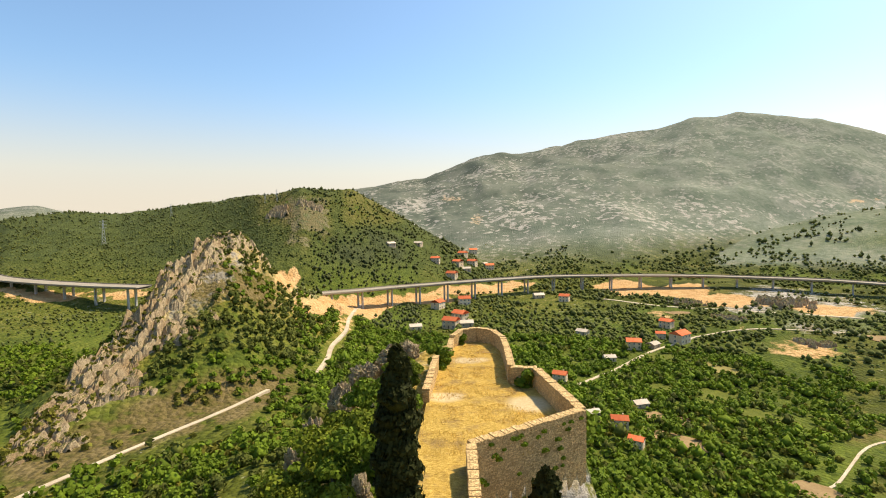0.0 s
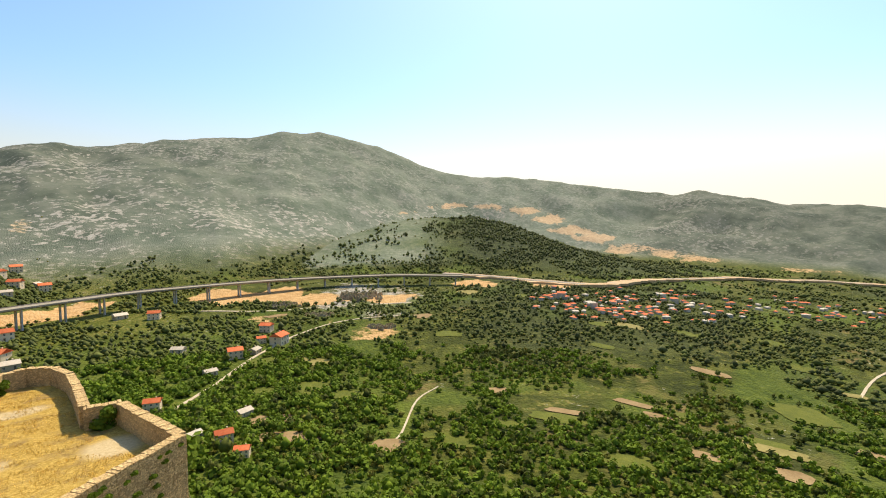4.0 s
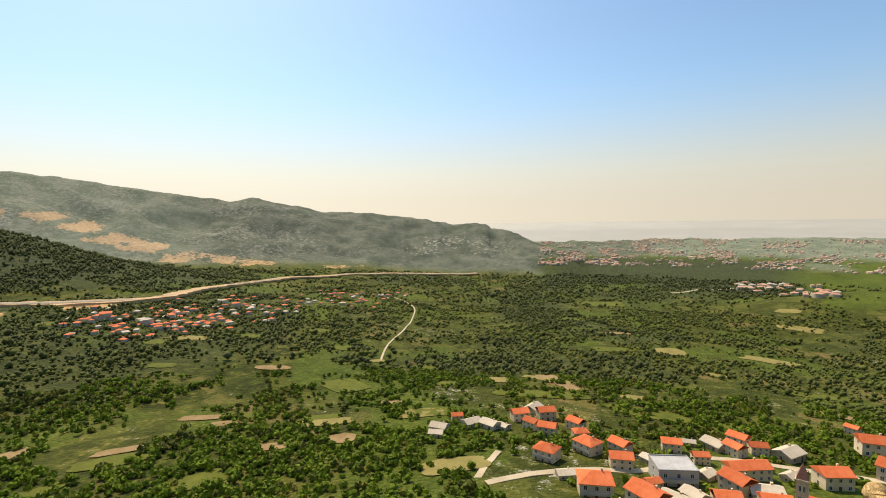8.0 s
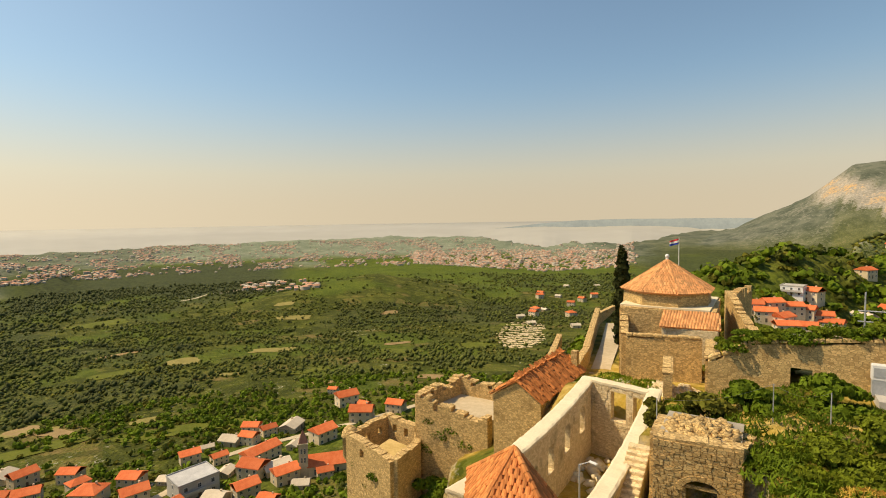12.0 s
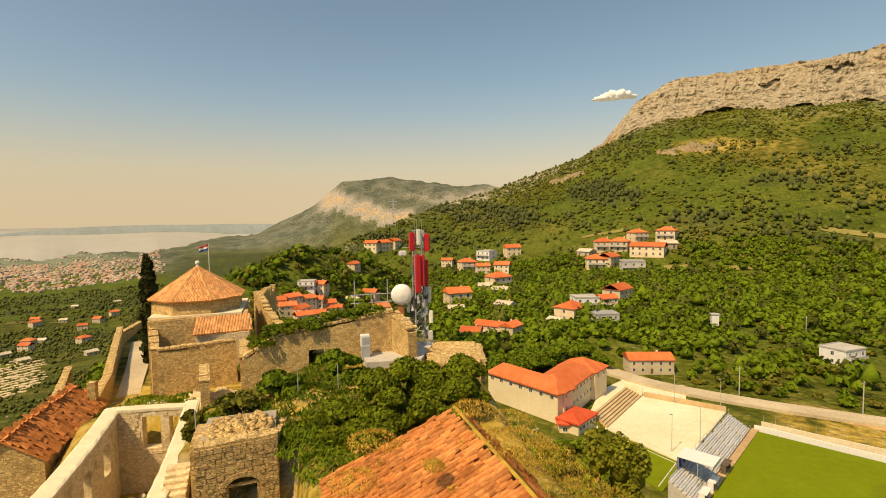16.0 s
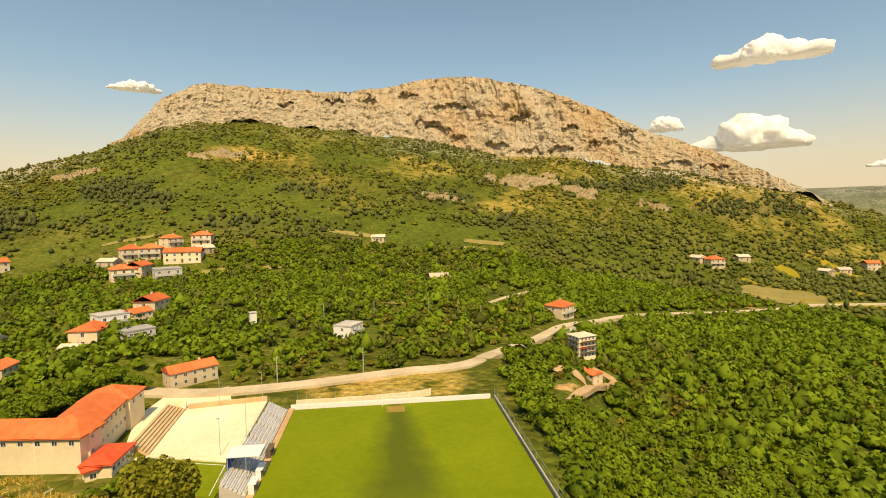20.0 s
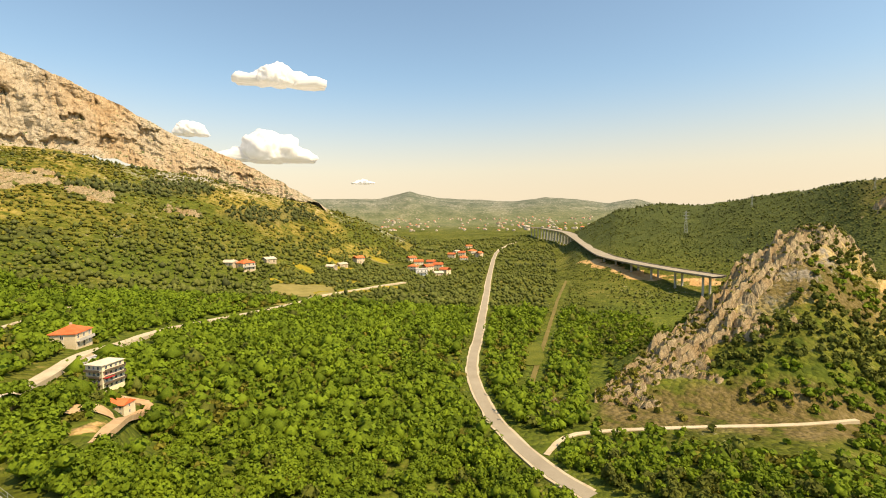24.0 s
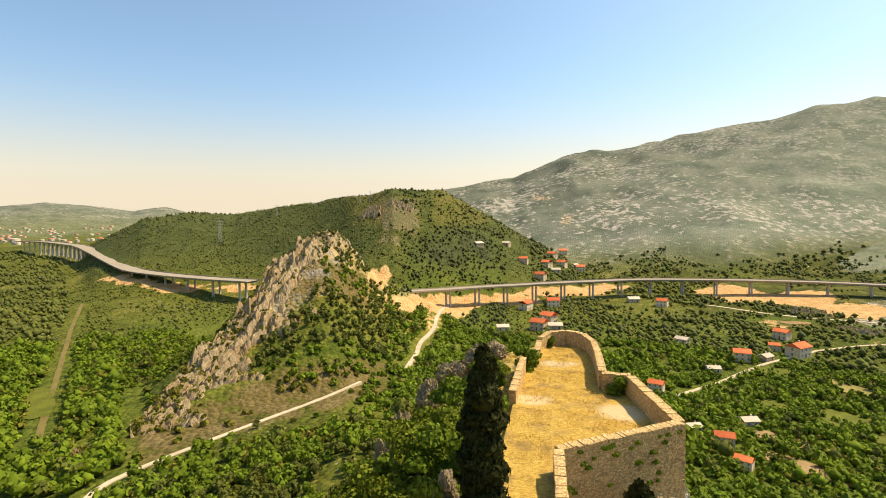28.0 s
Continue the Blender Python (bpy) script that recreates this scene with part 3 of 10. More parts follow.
def ground_h(az, r):
    """Height of the ground sheet, between its own points."""
    a = np.mod(np.asarray(az, float), 360.0) * NA / 360.0
    q = np.clip(np.log(np.asarray(r, float) / RINGS[0]) / math.log(RINGS[1] / RINGS[0]), 0, NR - 1.001)
    i, j = np.floor(a).astype(int), np.floor(q).astype(int)
    fa, fr = a - i, q - j
    i0, i1 = i % NA, (i + 1) % NA
    return (GH[i0, j] * (1 - fa) + GH[i1, j] * fa) * (1 - fr) + (GH[i0, j + 1] * (1 - fa) + GH[i1, j + 1] * fa) * fr


def ground_xy(x, y):
    return ground_h(np.degrees(np.arctan2(x, y)), np.maximum(np.hypot(x, y), 16.1)) + EYE_Z


def pol(az, r, h):
    return Vector((r * math.sin(radians(az)), r * math.cos(radians(az)), EYE_Z + h))


SIGHT = np.exp(np.linspace(math.log(60.0), math.log(4900.0), 1400))


def spot(az, el, start=60.0):
    """The place on the ground that lies in this direction from the drone."""
    h = ground_h(np.full(SIGHT.shape, az), SIGHT)
    ok = np.nonzero((h >= SIGHT * math.tan(radians(el))) & (SIGHT > start))[0]
    r = SIGHT[ok[0]] if len(ok) else 4800.0
    return pol(az, r, float(ground_h(az, r)))


def grid_mesh(name, X, Y, Z, material, wrap=False, attrs=None):
    na, nr = X.shape
    me = bpy.data.meshes.new(name)
    co = np.stack([X, Y, Z], -1).reshape(-1, 3)
    idx = np.arange(na * nr).reshape(na, nr)
    if wrap:
        idx = np.vstack([idx, idx[:1]])
    q = np.stack([idx[:-1, :-1], idx[:-1, 1:], idx[1:, 1:], idx[1:, :-1]], -1).reshape(-1, 4)
    me.vertices.add(len(co))
    me.vertices.foreach_set("co", co.ravel())
    me.loops.add(q.size)
    me.loops.foreach_set("vertex_index", q.ravel().astype(np.int32))
    me.polygons.add(len(q))
    me.polygons.foreach_set("loop_start", np.arange(0, q.size, 4, dtype=np.int32))
    me.update(calc_edges=True)
    me.shade_smooth()
    for k, v in (attrs or {}).items():
        at = me.attributes.new(k, "FLOAT", "POINT")
        at.data.foreach_set("value", np.asarray(v, np.float32).ravel())
    me.materials.append(material)
    return me


# bare earth: direction, half width and half height in degrees, strength
BARE = ((19.5, -8.1, 4.0, 0.9, 0.95), (25.0, -8.2, 5.5, 1.0, 0.95), (31.0, -8.9, 5.0, 0.9, 0.8), (36.5, -8.9, 5.0, 0.9, 0.95), (24.5, -10.6, 4.0, 0.5, 0.6), (36.5, -12.8, 4.2, 1.5, 0.62), (33.0, -11.5, 4.0, 0.6, 0.55), (48.5, -7.4, 4.0, 0.5, 0.8), (57.0, -7.6, 5.0, 0.4, 0.7),
        (322.0, -6.7, 4.0, 0.5, 0.9), (326.5, -7.0, 3.0, 0.5, 0.9), (317.5, -5.7, 2.5, 0.5, 0.9), (342.4, -6.4, 1.8, 1.4, 1.0), (345.5, -9.4, 3.6, 1.5, 1.0), (351.0, -9.9, 5.6, 1.5, 1.0), (357.5, -9.3, 5.0, 1.0, 1.0), (3.5, -8.5, 5.0, 0.8, 0.95), (8.5, -7.8, 3.0, 0.5, 0.9), (1.5, 2.2, 2.2, 0.8, 0.62), (4.2, -0.3, 1.2, 1.1, 0.6), (348.5, -11.5, 1.2, 1.6, 0.6),
        (41.0, 0.9, 2.5, 0.35, 0.7), (44.2, 1.4, 3.0, 0.3, 0.8), (50.5, 1.5, 4.0, 0.35, 0.8), (56.8, 0.0, 3.0, 0.6, 0.8), (62.0, -2.3, 3.2, 0.7, 0.8), (68.5, -3.9, 3.4, 0.6, 0.75), (47.0, 1.7, 5.0, 0.35, 0.8), (54.0, 0.9, 4.0, 0.6, 0.8), (59.0, -1.2, 3.5, 0.8, 0.8), (65.0, -3.4, 4.0, 0.7, 0.75), (72.0, -4.3, 4.0, 0.5, 0.7), (80.0, -5.0, 5.0, 0.35, 0.6),
        (316.0, -5.2, 2.4, 0.5, 0.9), (319.5, -6.2, 2.0, 0.4, 0.8), (237.0, -18.4, 10.0, 0.5, 0.75), (262.5, -19.0, 3.0, 1.0, 0.6), (263.5, -16.6, 1.6, 0.6, 0.7), (256.8, 4.3, 4.0, 1.0, 0.35))


def rock_cover():
    g = np.gradient(GH, axis=1) / np.gradient(GR, axis=1)
    rock = 0.10 + 0.42 * PARTS["mosor"] + 1.1 * smooth(0.45, 0.85, PARTS["crag"]) * (1 - smooth(334.0, 339.0, GA)) + 0.35 * PARTS["crag"] + 0.42 * PARTS["kozjak"] * smooth(0.45, 0.9, PARTS["kozjak"]) + 0.55 * PARTS["far mountain"]
    rock = rock + 0.35 * smooth(0.55, 1.2, np.abs(g)) + 0.3 * fbm(GX / 170.0, GY / 170.0, 4, 21)
    rock = rock + 0.35 * PARTS["fortress"] - 0.7 * PARTS["wooded hill"] - 0.35 * PARTS["north-east ridge"]
    soil = np.zeros(GH.shape)
    el_ = np.degrees(np.arctan2(GH, GR))
    d_ = np.hypot((GA - 36.0) / 8.0, (el_ + 9.2) / 2.3)
    rock = rock + 0.55 * (1 - smooth(0.5, 1.1, d_ + 0.3 * fbm(GX / 50.0, GY / 50.0, 3, 78)))
    el = np.degrees(np.arctan2(GH, GR))
    for a, e, da, de, s in BARE:
        d = np.hypot((np.mod(GA - a + 180, 360) - 180) / da, (el - e) / de)
        wob = 1.3 * fbm(GA / (0.55 * da), el / (0.9 * de) + a, 4, 77)
        soil = np.maximum(soil, s * (1 - smooth(0.35, 1.2, d + 0.5 * wob)))
    return np.clip(rock, 0, 1.2), soil


ROCKY, SOIL = rock_cover()
DRY = np.clip(smooth(0.55, 0.95, PARTS["fortress"]) + 0.9 * smooth(-0.05, 0.30, fbm(GX / 120.0, GY / 120.0, 4, 91)) * smooth(0.15, 0.6, PARTS["kozjak"]) * (0.10 + 0.60 * smooth(222, 240, GA)) + 0.7 * smooth(0.05, 0.5, PARTS["crag"]), 0, 1)
# besides bare limestone, this greys the coast and far hills to paint in haze
KARST_HAZE = np.clip(smooth(0.0, 0.14, PARTS["mosor"]) * (1 - 0.85 * smooth(0.05, 0.3, PARTS["wooded hill"]) * smooth(40, 50, GA)) + 0.95 * PARTS["far mountain"] + 0.5 * smooth(2400, 3600, GR) * (GA > 100) * (GA < 185) + 0.8 * PARTS["far hills"] + 0.4 * smooth(2000, 3300, GR), 0, 1)
KARST_HAZE = np.maximum(KARST_HAZE, 0.8 * smooth(0.05, 0.2, PARTS["wooded hill"]) * (1 - smooth(40, 48, GA)))
WOOD = np.clip(0.2 * smooth(0.1, 0.4, PARTS["wooded hill"]) + 0.6 * smooth(0.1, 0.5, PARTS["north-east ridge"]) + smooth(0.0, 0.25, fbm(GX / 420.0, GY / 420.0, 4, 95) + 0.35) * smooth(1250, 1500, GR) * (1 - smooth(2300, 2700, GR)) * smooth(104, 110, GA) * (1 - smooth(172, 180, GA)), 0, 1)
FARM = smooth(14, 24, GA) * (1 - smooth(176, 190, GA)) * smooth(120, 200, GR) * (1 - smooth(1500, 1900, GR)) * (1 - smooth(0.2, 0.5, PARTS["mosor"])) * (1 - smooth(0.3, 0.6, PARTS["fortress"]))
FLECK = 0.35 + 0.42 * (1 - smooth(4, 50, np.where(GA > 180, GA - 360, GA))) - 0.22 * smooth(74, 84, GA) * (GA < 115) + 0.15 * smooth(0.15, 0.3, PARTS["mosor"]) * (1 - smooth(0.45, 0.6, PARTS["mosor"])) * smooth(60, 72, GA) * (GA < 100)
WOOD = np.clip(WOOD + 0.85 * smooth(0.12, 0.3, fbm(GX / 110.0, GY / 80.0, 4, 97)) * FARM * (1 - KARST_HAZE), 0, 1)
FLECK = FLECK + 0.7 * (1 - smooth(0.4, 1.1, np.hypot((GA - 94.0) / 8.0, (np.degrees(np.arctan2(GH, GR)) + 2.9) / 1.5)))
FLECK = np.where((GA > 160) & (GA < 222), 0.4 * FLECK, FLECK)
EL = np.degrees(np.arctan2(GH, GR))
# bare rock faces of the far mountain: the slanting scarp and the broken cliffs behind it
SCARP = np.interp(GA, (183.0, 185.3, 188.0, 190.7, 194.0, 196.0), (1.9, 2.3, 1.4, 0.3, -0.2, -0.6))
FACE = smooth(182.6, 184.2, GA) * (1 - smooth(194.0, 196.0, GA)) * (1 - smooth(0.7, 1.15, np.abs(EL - SCARP) / 1.15 + 0.35 * fbm(GA * 0.8, EL * 1.2, 4, 103)))
SCARP2 = np.interp(GA, (191.0, 195.0, 197.5, 200.7, 204.0), (2.9, 2.6, 2.1, 2.3, 3.2))
FACE = np.maximum(FACE, 0.75 * smooth(191.5, 194.0, GA) * (1 - smooth(203.0, 206.0, GA)) * (1 - smooth(0.3, 1.1, np.abs(EL - SCARP2) / 0.9 + 0.8 * fbm(GA * 0.7, EL * 1.0, 4, 104))))
FACE = FACE * (GR > 2300) * (GR < 3700)
KARST_HAZE = KARST_HAZE * (1 - FACE)
ROCKY = np.maximum(ROCKY, 0.95 * FACE)
FLECK = FLECK + 0.55 * ((GA > 350) | (GA < 52)) * (1 - smooth(0.0, 2.5, EL)) * smooth(0.02, 0.1, PARTS["mosor"])
# haze over the coastal plain is put into its ground colour
KARST_HAZE = np.maximum(KARST_HAZE, 0.85 * smooth(1900, 2300, GR) * smooth(102, 108, GA) * (1 - smooth(168, 174, GA)))
# dark pine belt below the coastal town, the dark end of the mountain, and the dry slope behind the crag
BELT = smooth(103, 107, GA) * (1 - smooth(126, 131, GA)) * smooth(-8.2, -7.2, EL + 1.5 * fbm(GX / 200.0, GY / 200.0, 3, 101)) * (1 - smooth(-4.6, -4.0, EL)) * (GR > 1100) * (GR < 3000)
BELT = BELT * (1 - smooth(0.1, 0.4, PARTS["hillock"]))
WOOD = np.clip(WOOD + BELT, 0, 1)
KARST_HAZE = KARST_HAZE * (1 - BELT)
THICKET = smooth(0.02, 0.22, fbm(GX / 330.0 + 0.4, GY / 260.0, 3, 111)) * smooth(44, 54, GA) * (1 - smooth(164, 174, GA)) * smooth(260, 380, GR) * (1 - smooth(1500, 1800, GR)) * (1 - smooth(0.05, 0.2, PARTS["mosor"])) * (1 - smooth(0.2, 0.5, PARTS["hillock"]))
# dark scrub, thinned towards the sun side so the ground colour imitates haze
HEATH_HAZE = np.clip(PARTS["mosor"] ** 0.2 * np.interp(np.where(GA > 180, GA - 360, GA), (-25, 8, 30, 55, 74, 118), (0.95, 0.86, 0.42, 0.34, 0.64, 0.84)) + 0.9 * smooth(160, 168, GA) * (1 - smooth(215, 220, GA)) * smooth(1800, 2400, GR), 0, 1)
HEATH_HAZE = np.maximum(HEATH_HAZE, 0.8 * KARST_HAZE * smooth(60, 70, GA) * (GA < 116))
HEATH_HAZE = np.clip(HEATH_HAZE + 0.75 * PARTS["far hills"] ** 0.3, 0, 1)
WOBBLE = fbm(GX / 26.0, GY / 26.0, 3, 106)
LOWER = np.interp(GA, (318.0, 326.0, 340.0), (-21.4, -20.0, -18.0))
UPPER = np.interp(GA, (330.0, 336.4, 340.4), (-7.6, -6.0, -8.0))
SCORCH = smooth(316, 318, GA) * (1 - smooth(341, 345, GA)) * (1 - smooth(0.6, 1.1, np.abs(EL - LOWER) / 2.4 + 0.7 * WOBBLE)) * (GR > 150) * (GR < 420)
SCORCH = np.maximum(SCORCH, smooth(328, 331, GA) * (1 - smooth(340, 342, GA)) * (1 - smooth(0.6, 1.1, np.abs(EL - UPPER) / 2.0 + 0.7 * WOBBLE)) * (GR > 250) * (GR < 520))
SCAR = smooth(341.5, 343.0, GA) * (1 - smooth(346.0, 348.0, GA)) * smooth(-2.4, -1.0, EL + 2.5 * WOBBLE) * (1 - smooth(2.0, 3.0, EL)) * (GR > 480) * (GR < 1000)
BALD = np.maximum(smooth(338.5, 340.0, GA) * (1 - smooth(342.0, 343.5, GA)) * smooth(-0.8, 0.2, EL), smooth(348.0, 349.5, GA) * (1 - smooth(354.0, 356.0, GA)) * smooth(-1.2, 0.0, EL)) * (GR > 480) * (GR < 1000)
GROVE = smooth(344.5, 346.0, GA) * (1 - smooth(356.0, 358.0, GA)) * (1 - smooth(-2.4, -1.4, EL + 2.0 * WOBBLE)) * (GR > 480) * (GR < 1000)
ROCKY = np.maximum(ROCKY, 0.72 * SCAR)
WOOD = np.clip(WOOD + 0.8 * GROVE, 0, 1)
NEARWOOD = ((GA > 240) | (GA < 40)) * smooth(60, 110, GR) * (1 - smooth(520, 640, GR)) + (GA > 195) * (GA <= 240) * smooth(165, 190, GR) * (1 - smooth(400, 470, GR))
WOOD = np.clip(WOOD + 0.75 * NEARWOOD * (1 - 0.85 * SCORCH) * (1 - smooth(0.4, 0.8, PARTS["crag"])) * (1 - smooth(0.4, 0.7, PARTS["fortress"])) * smooth(-0.45, -0.1, fbm(GX / 60.0, GY / 60.0, 3, 98)), 0, 1)
WOOD = np.clip(WOOD + 0.85 * smooth(-0.30, 0.05, fbm(GX / 90.0, GY / 90.0, 3, 93)) * smooth(0.02, 0.2, PARTS["kozjak"]) * (1 - 0.55 * smooth(234, 250, GA)) * (1 - 0.8 * DRY), 0, 1)
# dark pine stands and golden broom slopes of the northern hill, wooded foot of the far mountain
def blobs(rows, r0, r1, seed):
    out = np.zeros(GH.shape)
    ragged = fbm(GX / 45.0, GY / 45.0, 3, seed)
    for a, e_, da, de in rows:
        out = np.maximum(out, 1 - smooth(0.55, 1.05, np.hypot((GA - a) / da, (EL - e_) / de) + 0.7 * ragged))
    return out * (GR > r0) * (GR < r1)


PINES = blobs(((205, 0.3, 8, 1.9), (216, 2.6, 5, 1.3), (268, 3.0, 8, 1.1), (233, 3.2, 6, 1.0), (279, 0.4, 6, 1.3), (248, 2.2, 5, 0.9), (192, -2.6, 6, 1.0), (350.5, -4.2, 6, 2.6), (257, -1.0, 6, 0.8), (225, -0.5, 5, 0.8)), 300, 1100, 121)
GOLD = blobs(((245, 5.6, 7, 1.3), (227, 7.0, 5, 1.0), (254, 1.0, 5, 0.7), (221, 4.6, 3, 0.9), (238, 1.2, 4, 0.7), (282, -7.8, 4, 1.0), (288, -4.0, 4, 0.8)), 300, 1100, 122)
DRY = np.clip(DRY + 0.9 * GOLD, 0, 1)
FOOT = smooth(167, 170, GA) * (1 - smooth(188, 193, GA)) * smooth(-6.6, -5.8, EL) * (1 - smooth(-4.0, -3.0, EL + 1.6 * fbm(GX / 260.0, GY / 260.0, 3, 123))) * (GR > 1200)
SOIL = np.maximum(SOIL, 0.53 * FACE)
# open grass and the ochre bank between the pitch and the hill road
OPEN = smooth(224, 228, GA) * (1 - smooth(258, 263, GA)) * (1 - smooth(-15.6, -14.6, EL)) * (GR > 110) * (GR < 230)
WOOD = WOOD * (1 - 0.8 * OPEN)
BANK = smooth(231, 234, GA) * (1 - smooth(249, 252, GA)) * smooth(-20.6, -20.0, EL) * (1 - smooth(-18.0, -17.4, EL)) * (GR > 125) * (GR < 190)
DRY = np.clip(DRY + BANK, 0, 1)
ground = new("ground", grid_mesh("ground", GX, GY, GH + EYE_Z, M_GROUND, True, {"rock": ROCKY, "soil": SOIL, "karst_haze": KARST_HAZE, "dry": DRY, "wood": WOOD, "farm": FARM, "fleck": FLECK, "heath_haze": HEATH_HAZE, "pine": np.clip(BELT + 0.5 * PINES + 0.8 * FOOT + 0.55 * THICKET + 0.8 * smooth(0.05, 0.3, PARTS["wooded hill"]) * smooth(41, 49, GA) + 0.6 * smooth(0.04, 0.5, PARTS["north-east ridge"]) * (1 - np.clip(BALD + SCAR, 0, 1)), 0, 1), "brown": np.clip(SCORCH + 0.55 * BALD + 0.75 * SCAR, 0, 1)}))
tagged(ground, "green valley floor, scrub slopes and pale limestone hillsides", "ground", kind="structure")

cap_ring = [(16.1 * math.sin(radians(a)), 16.1 * math.cos(radians(a))) for a in range(0, 360, 3)]
cap = bmesh.new()
hub = cap.verts.new((0, 0, EYE_Z - 15.6))
rim = [cap.verts.new((x, y, float(ground_xy(x, y)) + 0.02)) for x, y in cap_ring]
for i in range(len(rim)):
    cap.faces.new((hub, rim[(i + 1) % len(rim)], rim[i]))
cap_me = bpy.data.meshes.new("ground_top")
cap.to_mesh(cap_me)
cap.free()
cap_me.materials.append(M_DRY)
tagged(new("ground_top", cap_me), "dry grassy top of the fortress rock", "ground", kind="structure")


def obj(name, bm, material, parent=None, label="", smooth_shade=False):
    me = bpy.data.meshes.new(name)
    bm.to_mesh(me)
    bm.free()
    if smooth_shade:
        me.shade_smooth()
    me.materials.append(material)
    ob = new(name, me)
    if parent is not None:
        ob.parent = parent
    if label:
        ob["label"] = label
    return ob


def part(name, bm, material, parent, label="", smooth_shade=False):
    """One mesh under a thing or under a part; its mesh is in the thing's own axes."""
    return obj(name, bm, material, parent, label, smooth_shade)


def thing(name, m, label, category, group="", kind=""):
    ob = new(name)
    ob.empty_display_size = 0.5
    ob.matrix_world = m
    return tagged(ob, label, category, group, kind)


def add_box(bm, x0, x1, y0, y1, z0, z1, m=None):
    vs = [bm.verts.new(p) for p in ((x0, y0, z0), (x1, y0, z0), (x1, y1, z0), (x0, y1, z0), (x0, y0, z1), (x1, y0, z1), (x1, y1, z1), (x0, y1, z1))]
    for f in ((3, 2, 1, 0), (4, 5, 6, 7), (0, 1, 5, 4), (1, 2, 6, 5), (2, 3, 7, 6), (3, 0, 4, 7)):
        bm.faces.new([vs[i] for i in f])
    if m is not None:
        bmesh.ops.transform(bm, matrix=m, verts=vs)
    return vs


def box_bm(*a):
    bm = bmesh.new()
    add_box(bm, *a)
    return bm


def resample(pts, stepm):
    p = np.array([(v[0], v[1]) for v in pts], float)
    # Catmull-Rom through the points, then even steps
    ext = np.vstack([2 * p[0] - p[1], p, 2 * p[-1] - p[-2]])
    out = []
    for i in range(1, len(ext) - 2):
        a, b, c, d = ext[i - 1], ext[i], ext[i + 1], ext[i + 2]
        for t in np.linspace(0, 1, 16, endpoint=False):
            out.append(0.5 * (2 * b + (c - a) * t + (2 * a - 5 * b + 4 * c - d) * t * t + (3 * b - a - 3 * c + d) * t ** 3))
    out.append(p[-1])
    out = np.array(out)
    s = np.concatenate([[0], np.cumsum(np.hypot(*np.diff(out, axis=0).T))])
    n = max(2, int(s[-1] / stepm) + 1)
    q = np.linspace(0, s[-1], n)
    return np.stack([np.interp(q, s, out[:, 0]), np.interp(q, s, out[:, 1])], 1)


def sides(line):
    d = np.gradient(line, axis=0)
    d /= np.maximum(np.hypot(d[:, 0], d[:, 1]), 1e-6)[:, None]
    return np.stack([d[:, 1], -d[:, 0]], 1)


ROAD_LINES = []


def road(name, dirs, width, material, label, lift=0.35, stepm=6.0, category="road", clear=4.0, uneven=0.30):
    """A strip laid on the ground through places given by direction from the drone."""
    pts = [spot(a, e, 100.0) if not isinstance(a, Vector) else a for a, e in dirs]
    line = resample(pts, stepm)
    nrm = sides(line)
    bm = bmesh.new()
    rows = []
    for p, q in zip(line, nrm):
        row = []
        zc = max(float(ground_xy(*(p + q * width * k))) for k in (-0.5, -0.25, 0, 0.25, 0.5))
        for k in (-0.5, 0.5):
            w = p + q * width * k * (1.0 + uneven * float(fbm(np.array([p[0] / 9.0 + 5.0 * k]), np.array([p[1] / 9.0]), 3, 33)[0]))
            row.append((w[0], w[1], zc))
        rows.append(row)
    zs = np.array([r[0][2] for r in rows])
    zs = np.convolve(np.pad(zs, 2, mode="edge"), np.ones(5) / 5, "valid")
    last = None
    for row, z in zip(rows, zs):
        top = [bm.verts.new((x, y, z + lift)) for x, y, _ in row]
        low = [bm.verts.new((x, y, z - 1.2)) for x, y, _ in row]
        cur = (low[0], top[0], top[1], low[1])
        if last:
            for i in range(3):
                bm.faces.new((last[i], last[i + 1], cur[i + 1], cur[i]))
        last = cur
    ob = obj(name, bm, material)
    tagged(ob, label, category, kind="structure")
    ROAD_LINES.append((line, width * 0.5 + clear))
    return ob, line, zs + lift


# main road down the northern valley, tracks and lanes
road("road_verge", [(316.5, -29.6), (312.3, -28.2), (308.5, -25.9), (304.8, -22.7), (302.7, -19.0), (302.4, -16.7), (303.3, -13.1), (304.0, -9.6), (304.7, -6.0), (305.6, -3.9), (307.5, -3.0)],
     7.6, M_GRAVEL, "pale gravel verge along the valley road", lift=0.25, uneven=0.22)
road("road", [(316.5, -29.6), (312.3, -28.2), (308.5, -25.9), (304.8, -22.7), (302.7, -19.0), (302.4, -16.7), (303.3, -13.1), (304.0, -9.6), (304.7, -6.0), (305.6, -3.9), (307.5, -3.0)],
     5.5, M_ASPHALT, "pale two-lane asphalt road running down the green valley", uneven=0.08)
road("track_1", [(311.0, -26.2), (313.0, -24.4), (316.8, -23.4), (325.5, -21.8), (334.6, -19.9), (339.8, -18.5)], 2.2, M_GRAVEL, "narrow pale gravel track below the rock spine")
